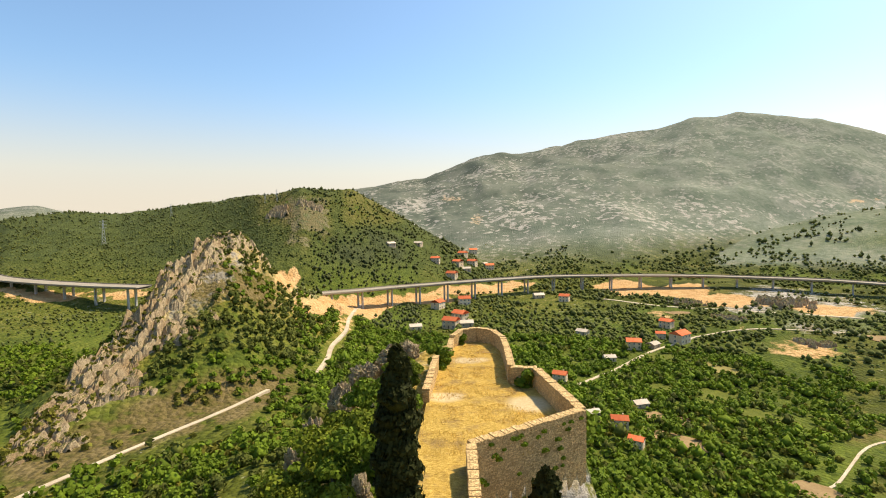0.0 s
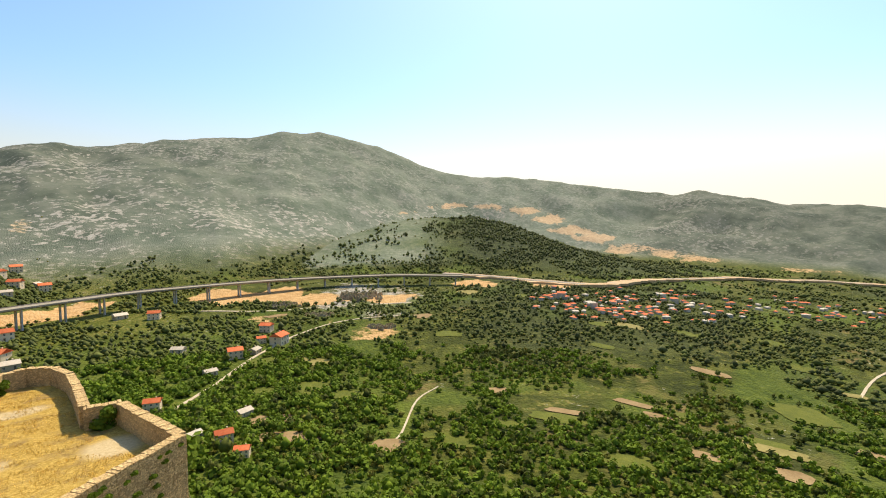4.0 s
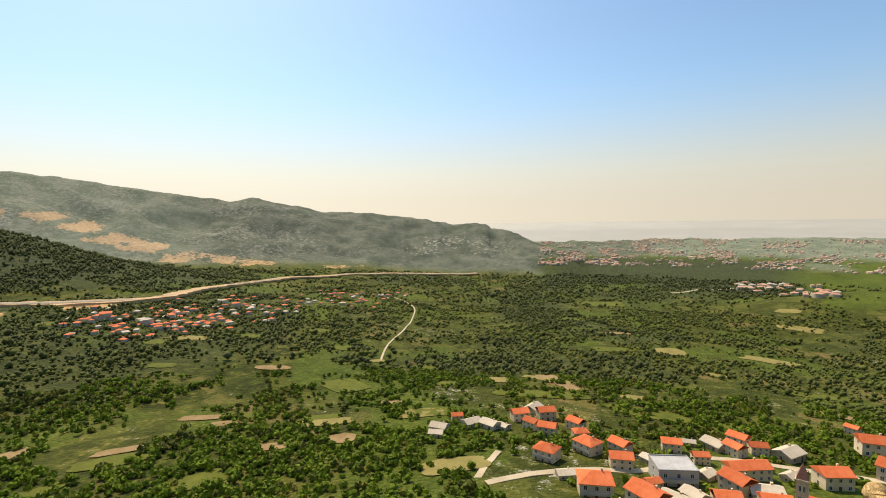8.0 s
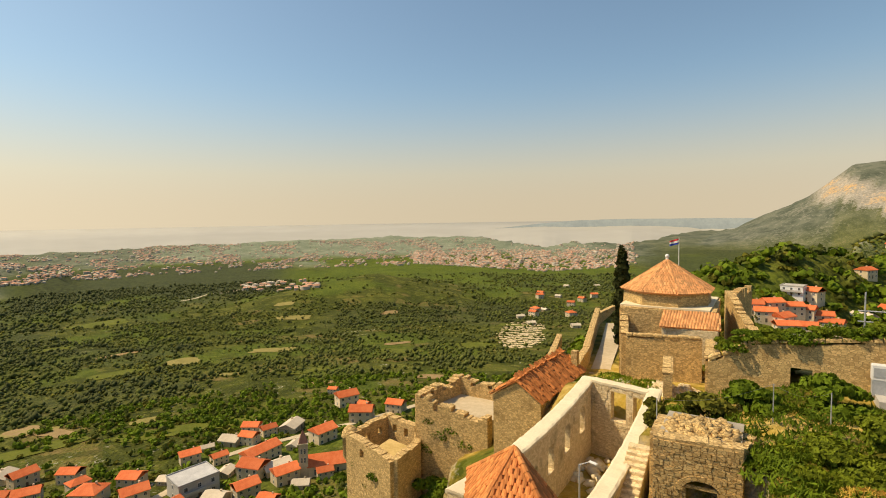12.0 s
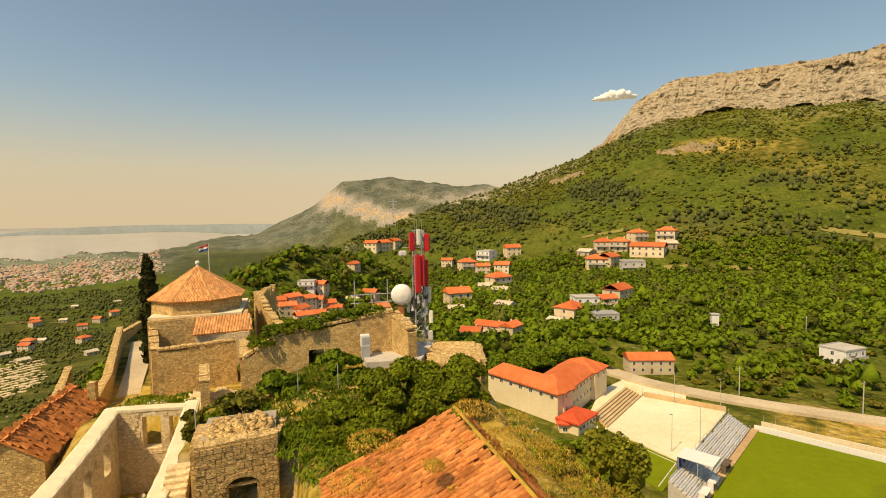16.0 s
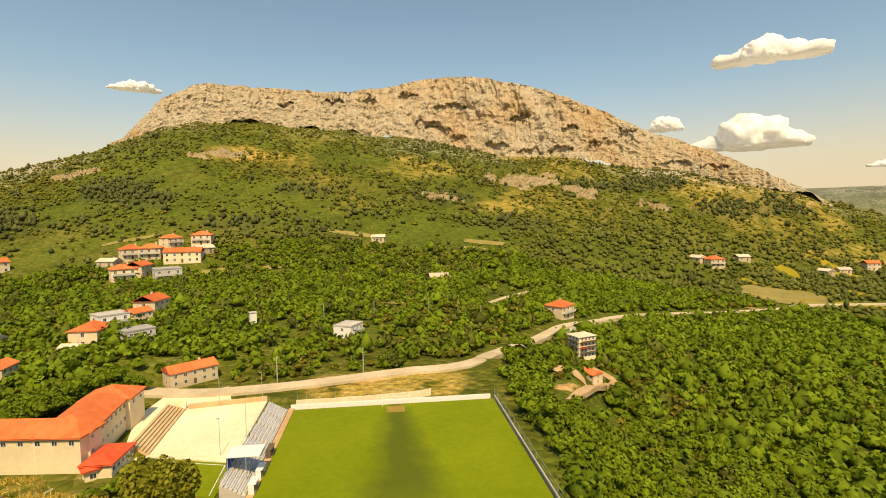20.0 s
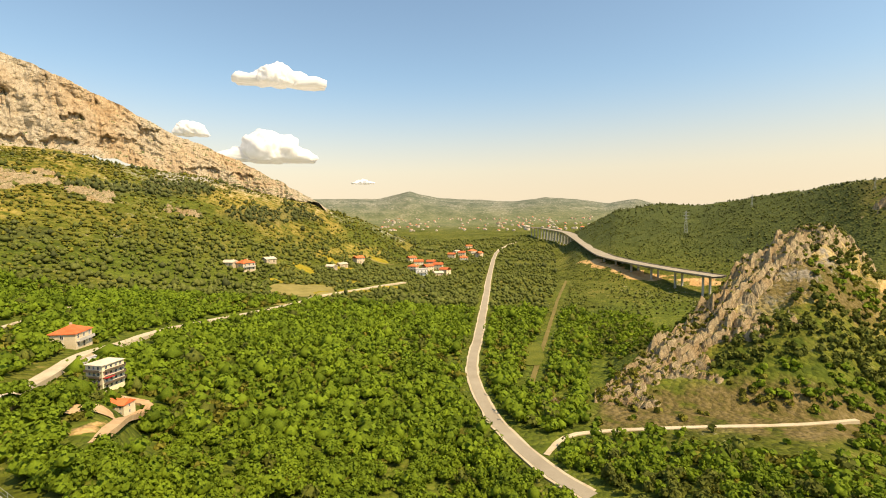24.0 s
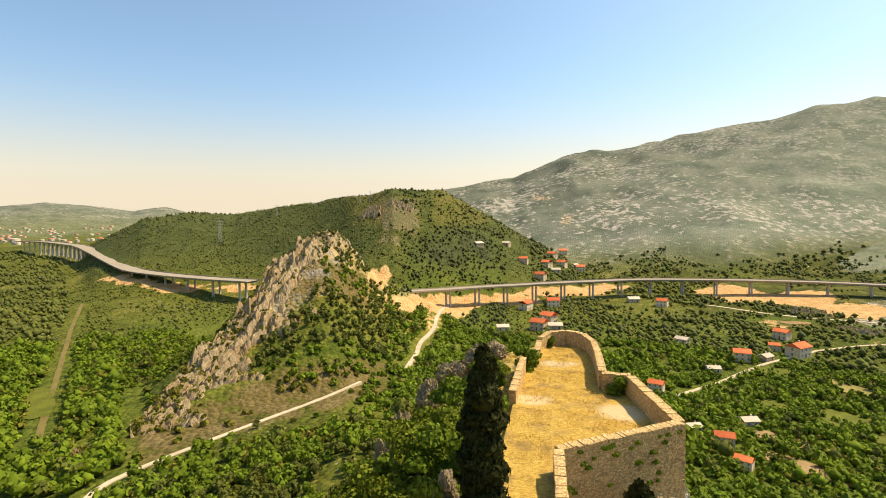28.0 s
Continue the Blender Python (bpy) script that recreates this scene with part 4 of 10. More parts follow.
road("road_2", [(214, -16.4), (217.6, -17.3), (221.1, -17.9), (226.6, -18.3), (233.2, -18.4), (238.9, -18.1), (244.6, -17.7), (248.6, -17.5), (251.8, -16.7), (254.4, -15.9), (258.4, -14.6), (261.0, -13.2), (262.6, -12.5), (266.0, -11.9), (267.9, -11.4), (271.3, -10.9), (274.8, -10.5), (279.1, -10.0), (283.1, -9.3), (285.1, -8.8), (294.5, -7.6)],
     6.0, M_GRAVEL, "pale hillside road behind the football pitch", lift=0.8, clear=6.0, uneven=0.15)

# football pitch
C1, C2 = pol(230.7, 133, -50.4), pol(253.9, 134, -50.4)
ux = (C2 - C1).normalized()
uy = Vector((-ux.y, ux.x, 0))
if uy.dot(C1) > 0:
    uy = -uy
pm = Matrix(((ux.x, uy.x, 0, C1.x), (ux.y, uy.y, 0, C1.y), (0, 0, 1, C1.z), (0, 0, 0, 1)))
PITCH_W = (C2 - C1).length
pitch_pts = [pm @ Vector((PITCH_W / 2, y, 0)) for y in (0, 30, 60, 95)]
M_PITCH = surface("playing field turf", (0.13, 0.175, 0.008), (0.19, 0.235, 0.014), 0.05, fine=0.6, relief=0.2)


def trodden(m):
    """A dark trodden streak that spreads from the goal into the field."""
    n, l = m.node_tree.nodes, m.node_tree.links
    b = n["Principled BSDF"]
    co = n.new("ShaderNodeTexCoord").outputs["Object"]
    xyz = n.new("ShaderNodeSeparateXYZ")
    l.new(co, xyz.inputs[0])
    off = n.new("ShaderNodeMath")
    off.operation = "SUBTRACT"
    l.new(xyz.outputs["X"], off.inputs[0])
    off.inputs[1].default_value = PITCH_W / 2
    side = n.new("ShaderNodeMath")
    side.operation = "ABSOLUTE"
    l.new(off.outputs[0], side.inputs[0])
    wide = n.new("ShaderNodeMath")
    wide.operation = "MULTIPLY_ADD"
    l.new(xyz.outputs["Y"], wide.inputs[0])
    wide.inputs[1].default_value = 0.15
    wide.inputs[2].default_value = 2.5
    rel = n.new("ShaderNodeMath")
    rel.operation = "DIVIDE"
    l.new(side.outputs[0], rel.inputs[0])
    l.new(wide.outputs[0], rel.inputs[1])
    edge = n.new("ShaderNodeMath")
    edge.operation = "MULTIPLY_ADD"
    l.new(noise_node(n, l, 0.11, 5.0, 0.6, co), edge.inputs[0])
    edge.inputs[1].default_value = -1.6
    l.new(rel.outputs[0], edge.inputs[2])
    mask = times(n, l, step(n, l, edge.outputs[0], 0.45, -0.5), step(n, l, xyz.outputs["Y"], 75.0, 40.0))
    mask = times(n, l, mask, 0.75)
    old = b.inputs["Base Color"].links[0].from_socket
    l.new(mix(n, l, mask, old, (0.062, 0.082, 0.012)), b.inputs["Base Color"])


trodden(M_PITCH)
pitch = obj("football_pitch", box_bm(0, PITCH_W, 0, 95, -0.6, 0.0), M_PITCH)
pitch.matrix_world = pm
tagged(pitch, "bright green artificial turf football pitch", "football pitch", kind="structure")
ROAD_LINES.append((resample(pitch_pts, 10), PITCH_W / 2 + 6))

# ---- trees and leaves, as arrays ----
def ico_template(levels):
    bm = bmesh.new()
    bmesh.ops.create_icosphere(bm, subdivisions=levels, radius=1.0)
    v = np.array([q.co[:] for q in bm.verts])
    f = np.array([[q.index for q in t.verts] for t in bm.faces])
    bm.free()
    return v, f


ICO1, ICO2 = ico_template(1), ico_template(2)


def leaf_cards(rng, centres, radii, count, size, upright=0.0, narrow=1.0, wild=0.55):
    """Small bent leaf clumps, each of two triangles, on the shells of the lumps."""
    k = rng.integers(0, len(centres), count)
    d = rng.normal(size=(count, 3))
    d[:, 2] = np.abs(d[:, 2]) * 0.9 + d[:, 2] * 0.25
    d /= np.linalg.norm(d, axis=1)[:, None]
    p = centres[k] + d * radii[k] * rng.uniform(0.82, 1.10, (count, 1))
    n = d + rng.normal(size=(count, 3)) * wild
    n /= np.linalg.norm(n, axis=1)[:, None]
    up = np.array([0.0, 0.0, 1.0]) * upright + rng.normal(size=(count, 3)) * (1.0 - upright * 0.7)
    a = np.cross(n, up)
    a /= np.maximum(np.linalg.norm(a, axis=1), 1e-6)[:, None]
    b = np.cross(n, a)
    s = size * rng.uniform(0.6, 1.4, (count, 1))
    long = 1.0 + upright
    v = np.stack([p - a * s * narrow, p - b * s * long + n * s * 0.25, p + a * s * narrow, p + b * s * long - n * s * 0.2], 1).reshape(-1, 3)
    i = np.arange(count)[:, None] * 4
    f = np.concatenate([i + np.array([[0, 1, 2]]), i + np.array([[0, 2, 3]])], 0)
    return v, f


def lumps(rng, centres, radii, template, jitter=0.22):
    tv, tf = template
    vs, fs = [], []
    for i, (c, r) in enumerate(zip(centres, radii)):
        w = tv * (1 + rng.uniform(-jitter, jitter, (len(tv), 1))) * r
        vs.append(w + c)
        fs.append(tf + i * len(tv))
    return np.concatenate(vs), np.concatenate(fs)


def tri_mesh(name, v, f, material, flat=True):
    me = bpy.data.meshes.new(name)
    me.vertices.add(len(v))
    me.vertices.foreach_set("co", np.asarray(v, np.float32).ravel())
    me.loops.add(f.size)
    me.loops.foreach_set("vertex_index", np.asarray(f, np.int32).ravel())
    me.polygons.add(len(f))
    me.polygons.foreach_set("loop_start", np.arange(0, f.size, 3, dtype=np.int32))
    me.update(calc_edges=True)
    if not flat:
        me.shade_smooth()
    me.materials.append(material)
    return me


def merge(*pairs):
    vs, fs, n = [], [], 0
    for v, f in pairs:
        vs.append(v)
        fs.append(f + n)
        n += len(v)
    return np.concatenate(vs), np.concatenate(fs)


def limb(bm, a, b, r0, r1, n=6):
    a, b = Vector(a), Vector(b)
    q = (b - a).to_track_quat("Z", "Y").to_matrix()
    rings = []
    for p, r in ((a, r0), (b, r1)):
        rings.append([bm.verts.new(p + q @ Vector((r * math.cos(6.2832 * i / n), r * math.sin(6.2832 * i / n), 0))) for i in range(n)])
    for i in range(n):
        bm.faces.new((rings[0][i], rings[0][(i + 1) % n], rings[1][(i + 1) % n], rings[1][i]))
    bm.faces.new(rings[1])
    bm.faces.new(rings[0][::-1])


def broad_tree(name, x, y, z, height, spread, seed, label, material, leaves=900, size=0.28, category="tree", squat=0.75):
    rng = np.random.default_rng(seed)
    t = thing(name, Matrix.Translation((x, y, z)), label, category)
    n = 9
    ang = rng.uniform(0, 6.28, n)
    rad = spread * np.sqrt(rng.uniform(0.02, 0.55, n))
    cz = height * rng.uniform(1 - squat, 0.82, n)
    c = np.stack([rad * np.cos(ang), rad * np.sin(ang), cz], 1)
    rr = np.stack([spread * rng.uniform(0.34, 0.52, n)] * 2 + [height * rng.uniform(0.16, 0.24, n)], 1)
    bm = bmesh.new()
    limb(bm, (0, 0, -1.0), (0.1, 0, height * 0.4), 0.05 * height * 0.7, 0.03 * height * 0.7)
    for p in c[:6]:
        limb(bm, (0.1, 0, height * 0.34), tuple(p * 0.85), 0.022 * height, 0.008 * height, 5)
    part("trunk", bm, M_TRUNK, t, "brown bark trunk with limbs")
    v, f = merge(lumps(rng, c, rr * 0.68, ICO1, 0.25), leaf_cards(rng, c, rr, leaves, size))
    cr = new("crown", tri_mesh("crown", v, f, material))
    cr.parent = t
    return t


def cypress(name, x, y, z, height, radius, seed, label, leaves=2600, size=0.3):
    rng = np.random.default_rng(seed)
    t = thing(name, Matrix.Translation((x, y, z)), label, "cypress tree")
    bm = bmesh.new()
    limb(bm, (0, 0, -1.0), (0, 0, height * 0.6), radius * 0.12, radius * 0.05)
    part("trunk", bm, M_TRUNK, t, "thin brown trunk")
    n = 26
    u = np.linspace(0.06, 0.97, n)
    prof = np.interp(u, [0, 0.12, 0.45, 0.75, 0.92, 1.0], [0.55, 0.85, 1.0, 0.82, 0.5, 0.16])
    ang = rng.uniform(0, 6.28, n)
    off = radius * 0.34 * prof * rng.uniform(0.2, 1.0, n)
    c = np.stack([off * np.cos(ang), off * np.sin(ang), u * height], 1)
    rr = np.stack([radius * prof * rng.uniform(0.6, 0.85, n)] * 2 + [np.full(n, height * 0.075)], 1)
    v, f = merge(lumps(rng, c, rr * 0.80, ICO2, 0.18), leaf_cards(rng, c, rr, leaves, size, 0.7))
    cr = new("crown", tri_mesh("crown", v, f, M_CYPRESS))
    cr.parent = t
    return t


# ---- masonry ----
def masonry(bm, length, thick, z0, top0, top1, rng, ragged=0.0, openings=(), face=0.5, course=0.27, sag=0.0, stones=True, side=1):
    """A wall along x from 0 to length, its thickness along y; openings are (x0, x1, z0, z1). Courses of stone stand proud of it."""
    cuts = sorted({0.0, length, *[q for o in openings for q in o[:2]]})
    xs = []
    for a, b in zip(cuts[:-1], cuts[1:]):
        k = max(1, round((b - a) / 0.55))
        xs += [a + (b - a) * i / k for i in range(k)]
    xs.append(length)

    def top(x):
        u = x / length
        return top0 + (top1 - top0) * u - sag * 4 * u * (1 - u)

    walk_z = 0.0
    for a, b in zip(xs[:-1], xs[1:]):
        m = 0.5 * (a + b)
        za, zb = top(a), top(b)
        walk_z = 0.72 * walk_z + 0.7 * rng.normal()
        j = -abs(walk_z) * ragged
        spans = [(z0, None)]
        for o in sorted(openings, key=lambda o: o[2]):
            if o[0] <= m <= o[1]:
                lo, hi = spans.pop()
                spans += [(lo, o[2]), (o[3], None)]
        for lo, hi in spans:
            if hi is None:
                vs = add_box(bm, a, b, -thick / 2, thick / 2, lo, 0.0)
                for i, zt in ((4, za), (7, za), (5, zb), (6, zb)):
                    vs[i].co.z = max(zt + j, lo + 0.05)
            elif hi > lo:
                add_box(bm, a, b, -thick / 2, thick / 2, lo, hi)
    if not stones:
        return
    z = z0
    while z < max(top0, top1) - 0.1:
        h = course * rng.uniform(0.75, 1.35)
        x = -rng.uniform(0, 0.4)
        while x < length:
            w = face * rng.uniform(0.55, 1.6)
            x1 = min(x + w, length)
            m = 0.5 * (x + x1)
            if x1 - max(x, 0) > 0.1 and z + h < top(m) - ragged * 0.8 and not any(o[0] - 0.05 < x1 and x < o[1] + 0.05 and o[2] < z + h and z < o[3] for o in openings):
                for s in (side,):
                    pr = rng.uniform(0.01, 0.06)
                    ya, yb = s * thick / 2, s * (thick / 2 + pr)
                    add_box(bm, max(x, 0) + 0.02, x1 - 0.02, min(ya, yb), max(ya, yb), z + 0.015, z + h - 0.015)
            x = x1
        z += h


def along(p0, p1, z=0.0):
    d = Vector((p1[0] - p0[0], p1[1] - p0[1], 0))
    return Matrix.Translation((p0[0], p0[1], EYE_Z + z)) @ Matrix.Rotation(math.atan2(d.y, d.x), 4, "Z"), d.length


def stone_wall(parent, p0, p1, z0, top0, top1, thick=0.9, seed=1, ragged=0.12, openings=(), caps=True, name="wall", label="", material=None, face=0.0, sag=0.0, capmat=None, cap_over=0.06, strip=False):
    """One straight length of rubble wall under a thing, with capping stones of its own."""
    rng = np.random.default_rng(seed)
    m, length = along(p0, p1)
    bm = bmesh.new()
    # proud stones only on walls that stand close, on the side that looks to the yard
    out = m.to_3x3() @ Vector((0, 1, 0))
    look_in = 1 if out.dot(Vector((-p0[0], -p0[1], 0))) > 0 else -1
    masonry(bm, length, thick, z0, top0, top1, rng, ragged, openings, face or 0.5, sag=sag, stones=face > 0, side=look_in)
    if not face:
        bmesh.ops.remove_doubles(bm, verts=bm.verts[:], dist=0.002)
    w = part(name, bm, material or M_STONE, parent, label)
    w.matrix_local = m
    if strip:
        # a smooth lime capping, slightly uneven in width and height
        bm = bmesh.new()
        prev = None
        k = max(8, int(length / 0.45))
        for i in range(k + 1):
            u = i / k
            zt = top0 + (top1 - top0) * u - sag * 4 * u * (1 - u) + 0.014 * rng.normal()
            hw = thick / 2 + cap_over + 0.016 * rng.normal()
            cur = [bm.verts.new((u * length, a, zt + b)) for a, b in ((-hw, -0.12), (-hw, 0.07), (-hw + 0.14, 0.13), (hw - 0.14, 0.13 + 0.02 * rng.normal()), (hw, 0.07), (hw, -0.12))]
            if prev:
                for q in range(5):
                    bm.faces.new((prev[q], prev[q + 1], cur[q + 1], cur[q]))
            else:
                bm.faces.new(cur[::-1])
            prev = cur
        bm.faces.new(prev)
        bmesh.ops.recalc_face_normals(bm, faces=bm.faces[:])
        c = part("capping", bm, capmat or M_CAP, w, "smooth pale lime capping")
    elif caps:
        x = 0.0
        while x < length - 0.2:
            k = min(rng.uniform(0.45, 1.0), length - x)
            u = (x + k / 2) / length
            zt = top0 + (top1 - top0) * u - sag * 4 * u * (1 - u)
            slope = math.atan2(top1 - top0 - sag * 4 * (1 - 2 * u), length)
            bm = bmesh.new()
            hw = thick / 2 + cap_over + rng.uniform(-0.04, 0.05)
            add_box(bm, -k / 2 + 0.02, k / 2 - 0.02, -hw, hw, -0.1, rng.uniform(0.08, 0.2))
            bmesh.ops.bevel(bm, geom=bm.edges[:], offset=0.03, segments=1, affect="EDGES")
            c = part("capstone", bm, capmat or M_STONE, w)
            c.matrix_local = Matrix.Translation((x + k / 2, 0, zt)) @ Matrix.Rotation(-slope, 4, "Y") @ Matrix.Rotation(rng.uniform(-0.03, 0.03), 4, "Z")
            x += k
    return w


# ---- eastern bastion with its grass platform ----
bastion = tagged(new("bastion"), "rubble stone bastion walls round a dry grass platform", "fortress", kind="structure")
E0 = 24.6  # the platform lies this far below the drone
stone_wall(bastion, (2.3, 46.8), (15.5, 54.2), -33.0, -22.1, -21.9, 1.0, 11, 0.05, face=0.42)
stone_wall(bastion, (15.4, 54.7), (13.2, 69.5), -30.0, -22.0, -22.0, 1.1, 12, 0.05)
stone_wall(bastion, (13.4, 70.3), (9.6, 70.8), -27.0, -22.1, -22.1, 1.0, 13, 0.05)
stone_wall(bastion, (9.8, 71.4), (10.4, 80.6), -28.0, -22.0, -22.0, 1.0, 14, 0.05)
stone_wall(bastion, (10.4, 80.8), (10.6, 88.2), -28.0, -22.0, -22.0, 1.0, 15, 0.05)
stone_wall(bastion, (10.6, 88.5), (9.4, 94.0), -28.0, -22.0, -22.0, 1.0, 16, 0.05)
stone_wall(bastion, (9.2, 94.4), (6.4, 96.3), -28.0, -22.0, -22.0, 1.0, 17, 0.05)
stone_wall(bastion, (6.2, 96.3), (3.4, 95.4), -28.0, -22.0, -22.1, 1.0, 18, 0.05)
stone_wall(bastion, (3.2, 95.2), (1.4, 91.6), -28.0, -22.1, -22.4, 1.0, 19, 0.05)
stone_wall(bastion, (1.3, 91.0), (0.6, 84.0), -28.0, -22.8, -23.2, 0.9, 20, 0.2)
stone_wall(bastion, (-1.4, 78.5), (-2.6, 64.0), -28.0, -22.4, -22.9, 0.9, 21, 0.25)
stone_wall(bastion, (2.4, 46.4), (2.2, 34.0), -31.0, -22.1, -23.2, 0.9, 22, 0.08, face=0.42)


def flat_patch(name, pts, z, material, label, category="ground", seed=0, thick=0.5, cell=1.0, rough=0.06):
    """A piece of level ground with an irregular edge and a slightly uneven top."""
    p = np.array(pts, float)
    lo, hi = p.min(0), p.max(0)
    bm = bmesh.new()
    vs = [bm.verts.new((a, b, 0)) for a, b in pts]
    bm.faces.new(vs)
    n = int(max(hi - lo) / cell)
    for ax in (0, 1):
        for k in range(1, int((hi[ax] - lo[ax]) / cell) + 1):
            co, no = [0, 0, 0], [0, 0, 0]
            co[ax], no[ax] = lo[ax] + k * cell, 1
            bmesh.ops.bisect_plane(bm, geom=bm.verts[:] + bm.edges[:] + bm.faces[:], plane_co=co, plane_no=no)
    if bm.faces[:] and bm.faces[:][0].normal.z < 0:
        bmesh.ops.reverse_faces(bm, faces=bm.faces[:])
    for v in bm.verts:
        v.co.z = rough * float(fbm(np.array([v.co.x / 2.3]), np.array([v.co.y / 2.3]), 3, seed)[0])
    r = bmesh.ops.extrude_face_region(bm, geom=bm.faces[:])
    bmesh.ops.translate(bm, verts=[g for g in r["geom"] if isinstance(g, bmesh.types.BMVert)], vec=(0, 0, -thick))
    bmesh.ops.recalc_face_normals(bm, faces=bm.faces[:])
    ob = obj(name, bm, material, smooth_shade=False)
    ob.location = (0, 0, EYE_Z + z)
    return tagged(ob, label, category, kind="structure")


M_BARE = surface("trodden pale earth", (0.44, 0.29, 0.10), (0.66, 0.47, 0.20), 0.4, fine=3.0, relief=0.4)


def platform_material():
    """Sunburnt grass: straw mats and brown thin spots, with three gravelly patches and a trodden line."""
    m, n, l, b = mat("sunburnt grass and gravel")
    co = n.new("ShaderNodeTexCoord").outputs["Object"]
    mats = noise_node(n, l, 0.30, 6.0, 0.65, co)
    blades = noise_node(n, l, 1.7, 6.0, 0.75, co, (1.0, 2.2, 1.0))
    grain = noise_node(n, l, 9.0, 4.0, 0.7, co)
    tone = times(n, l, times(n, l, blades, 0.6), times(n, l, grain, 0.4), "ADD")
    straw = ramp(n, l, tone, [(0.36, (0.20, 0.115, 0.02)), (0.48, (0.42, 0.265, 0.055)), (0.62, (0.66, 0.46, 0.13))])
    thin = ramp(n, l, tone, [(0.36, (0.16, 0.10, 0.03)), (0.62, (0.40, 0.26, 0.09))])
    col = mix(n, l, step(n, l, mats, 0.50, 0.64), straw, thin)
    pale = ramp(n, l, tone, [(0.38, (0.42, 0.30, 0.14)), (0.60, (0.66, 0.52, 0.30))])
    for x, y, a, q in ((4.4, 83.0, 3.4, 1.8), (-0.2, 66.0, 2.8, 1.9), (11.0, 63.0, 2.9, 2.8)):
        mp = n.new("ShaderNodeMapping")
        mp.vector_type = "POINT"
        mp.inputs["Location"].default_value = (-x / a, -y / q, 0.0)
        mp.inputs["Scale"].default_value = (1.0 / a, 1.0 / q, 0.0)
        l.new(co, mp.inputs["Vector"])
        ln = n.new("ShaderNodeVectorMath")
        ln.operation = "LENGTH"
        l.new(mp.outputs["Vector"], ln.inputs[0])
        rag = n.new("ShaderNodeMath")
        rag.operation = "MULTIPLY_ADD"
        l.new(tone, rag.inputs[0])
        rag.inputs[1].default_value = 1.5
        l.new(ln.outputs["Value"], rag.inputs[2])
        col = mix(n, l, step(n, l, rag.outputs[0], 1.95, 1.45), col, pale)
    l.new(col, b.inputs["Base Color"])
    b.inputs["Roughness"].default_value = 0.95
    b.inputs["Specular IOR Level"].default_value = 0.1
    bump(n, l, b, tone, 0.9, 0.10)
    return m


flat_patch("platform_grass", [(2.6, 33.0), (2.6, 47.2), (15.2, 54.2), (13.1, 70.0), (9.4, 71.0), (10.2, 88.0), (9.0, 94.0), (6.3, 96.0), (3.3, 95.0), (1.3, 91.0), (0.4, 83.0), (-1.2, 78.0), (-2.6, 63.0), (-3.4, 50.0), (-3.0, 33.0)],
           -E0, platform_material(), "sunburnt straw-yellow grass with gravel patches on the bastion platform", seed=2, cell=1.6, rough=0.25)
# ---- roofless house ----
roofless = tagged(new("roofless_house"), "roofless stone house with pale capped walls and empty windows", "ruined house", kind="structure")
win_l = [(2.6, 3.9, -17.8, -15.7), (6.2, 7.4, -18.0, -15.9), (9.6, 10.7, -18.2, -16.2), (12.6, 13.6, -18.2, -16.6), (15.8, 16.8, -18.0, -16.2)]
stone_wall(roofless, (13.1, -42.8), (13.2, -20.5), -26.0, -14.15, -14.0, 0.9, 31, 0.0, win_l, sag=0.75, capmat=M_CAP, strip=True, material=M_STONE_WARM, cap_over=0.12, label="long sunlit rubble wall with window holes")
stone_wall(roofless, (12.6, -42.4), (7.9, -41.8), -22.0, -14.1, -14.2, 0.8, 32, 0.0, [(1.7, 3.0, -17.2, -14.7), (3.6, 4.3, -17.2, -14.8)], capmat=M_CAP, strip=True, material=M_STONE_WARM, cap_over=0.05, label="end wall with two empty windows", face=0.4)
stone_wall(roofless, (7.5, -42.2), (7.2, -21.0), -22.0, -14.1, -14.3, 0.85, 33, 0.1, sag=0.95, capmat=M_CAP, strip=True, material=M_STONE_WARM, cap_over=0.1, label="long wall with a crumbling pale top")

# ---- tiled roofs ----
def tile_mesh(length, width, rise=0.07, n=4, thick=0.02):
    bm = bmesh.new()
    rows = []
    for y, s in ((0, 1.0), (length, 0.86)):
        up = [bm.verts.new((s * width / 2 * math.cos(math.pi * i / n), y, rise * s * math.sin(math.pi * i / n))) for i in range(n + 1)]
        rows.append(up)
    for i in range(n):
        bm.faces.new((rows[0][i], rows[0][i + 1], rows[1][i + 1], rows[1][i]))
    lip = [bm.verts.new((v.co.x * 0.86, v.co.y, v.co.z - thick)) for v in rows[0]]
    for i in range(n):
        bm.faces.new((lip[i], lip[i + 1], rows[0][i + 1], rows[0][i]))
    me = bpy.data.meshes.new("tile")
    bm.to_mesh(me)
    bm.free()
    return me


def slope_frame(a, b, c):
    """Axes of a roof slope: x along the eave from a to b, y up towards c."""
    a, b, c = Vector(a), Vector(b), Vector(c)
    x = (b - a).normalized()
    y = (c - a) - (c - a).dot(x) * x
    h = y.length
    y.normalize()
    z = x.cross(y)
    m = Matrix((x, y, z)).transposed().to_4x4()
    m.translation = a
    return m, (b - a).length, h


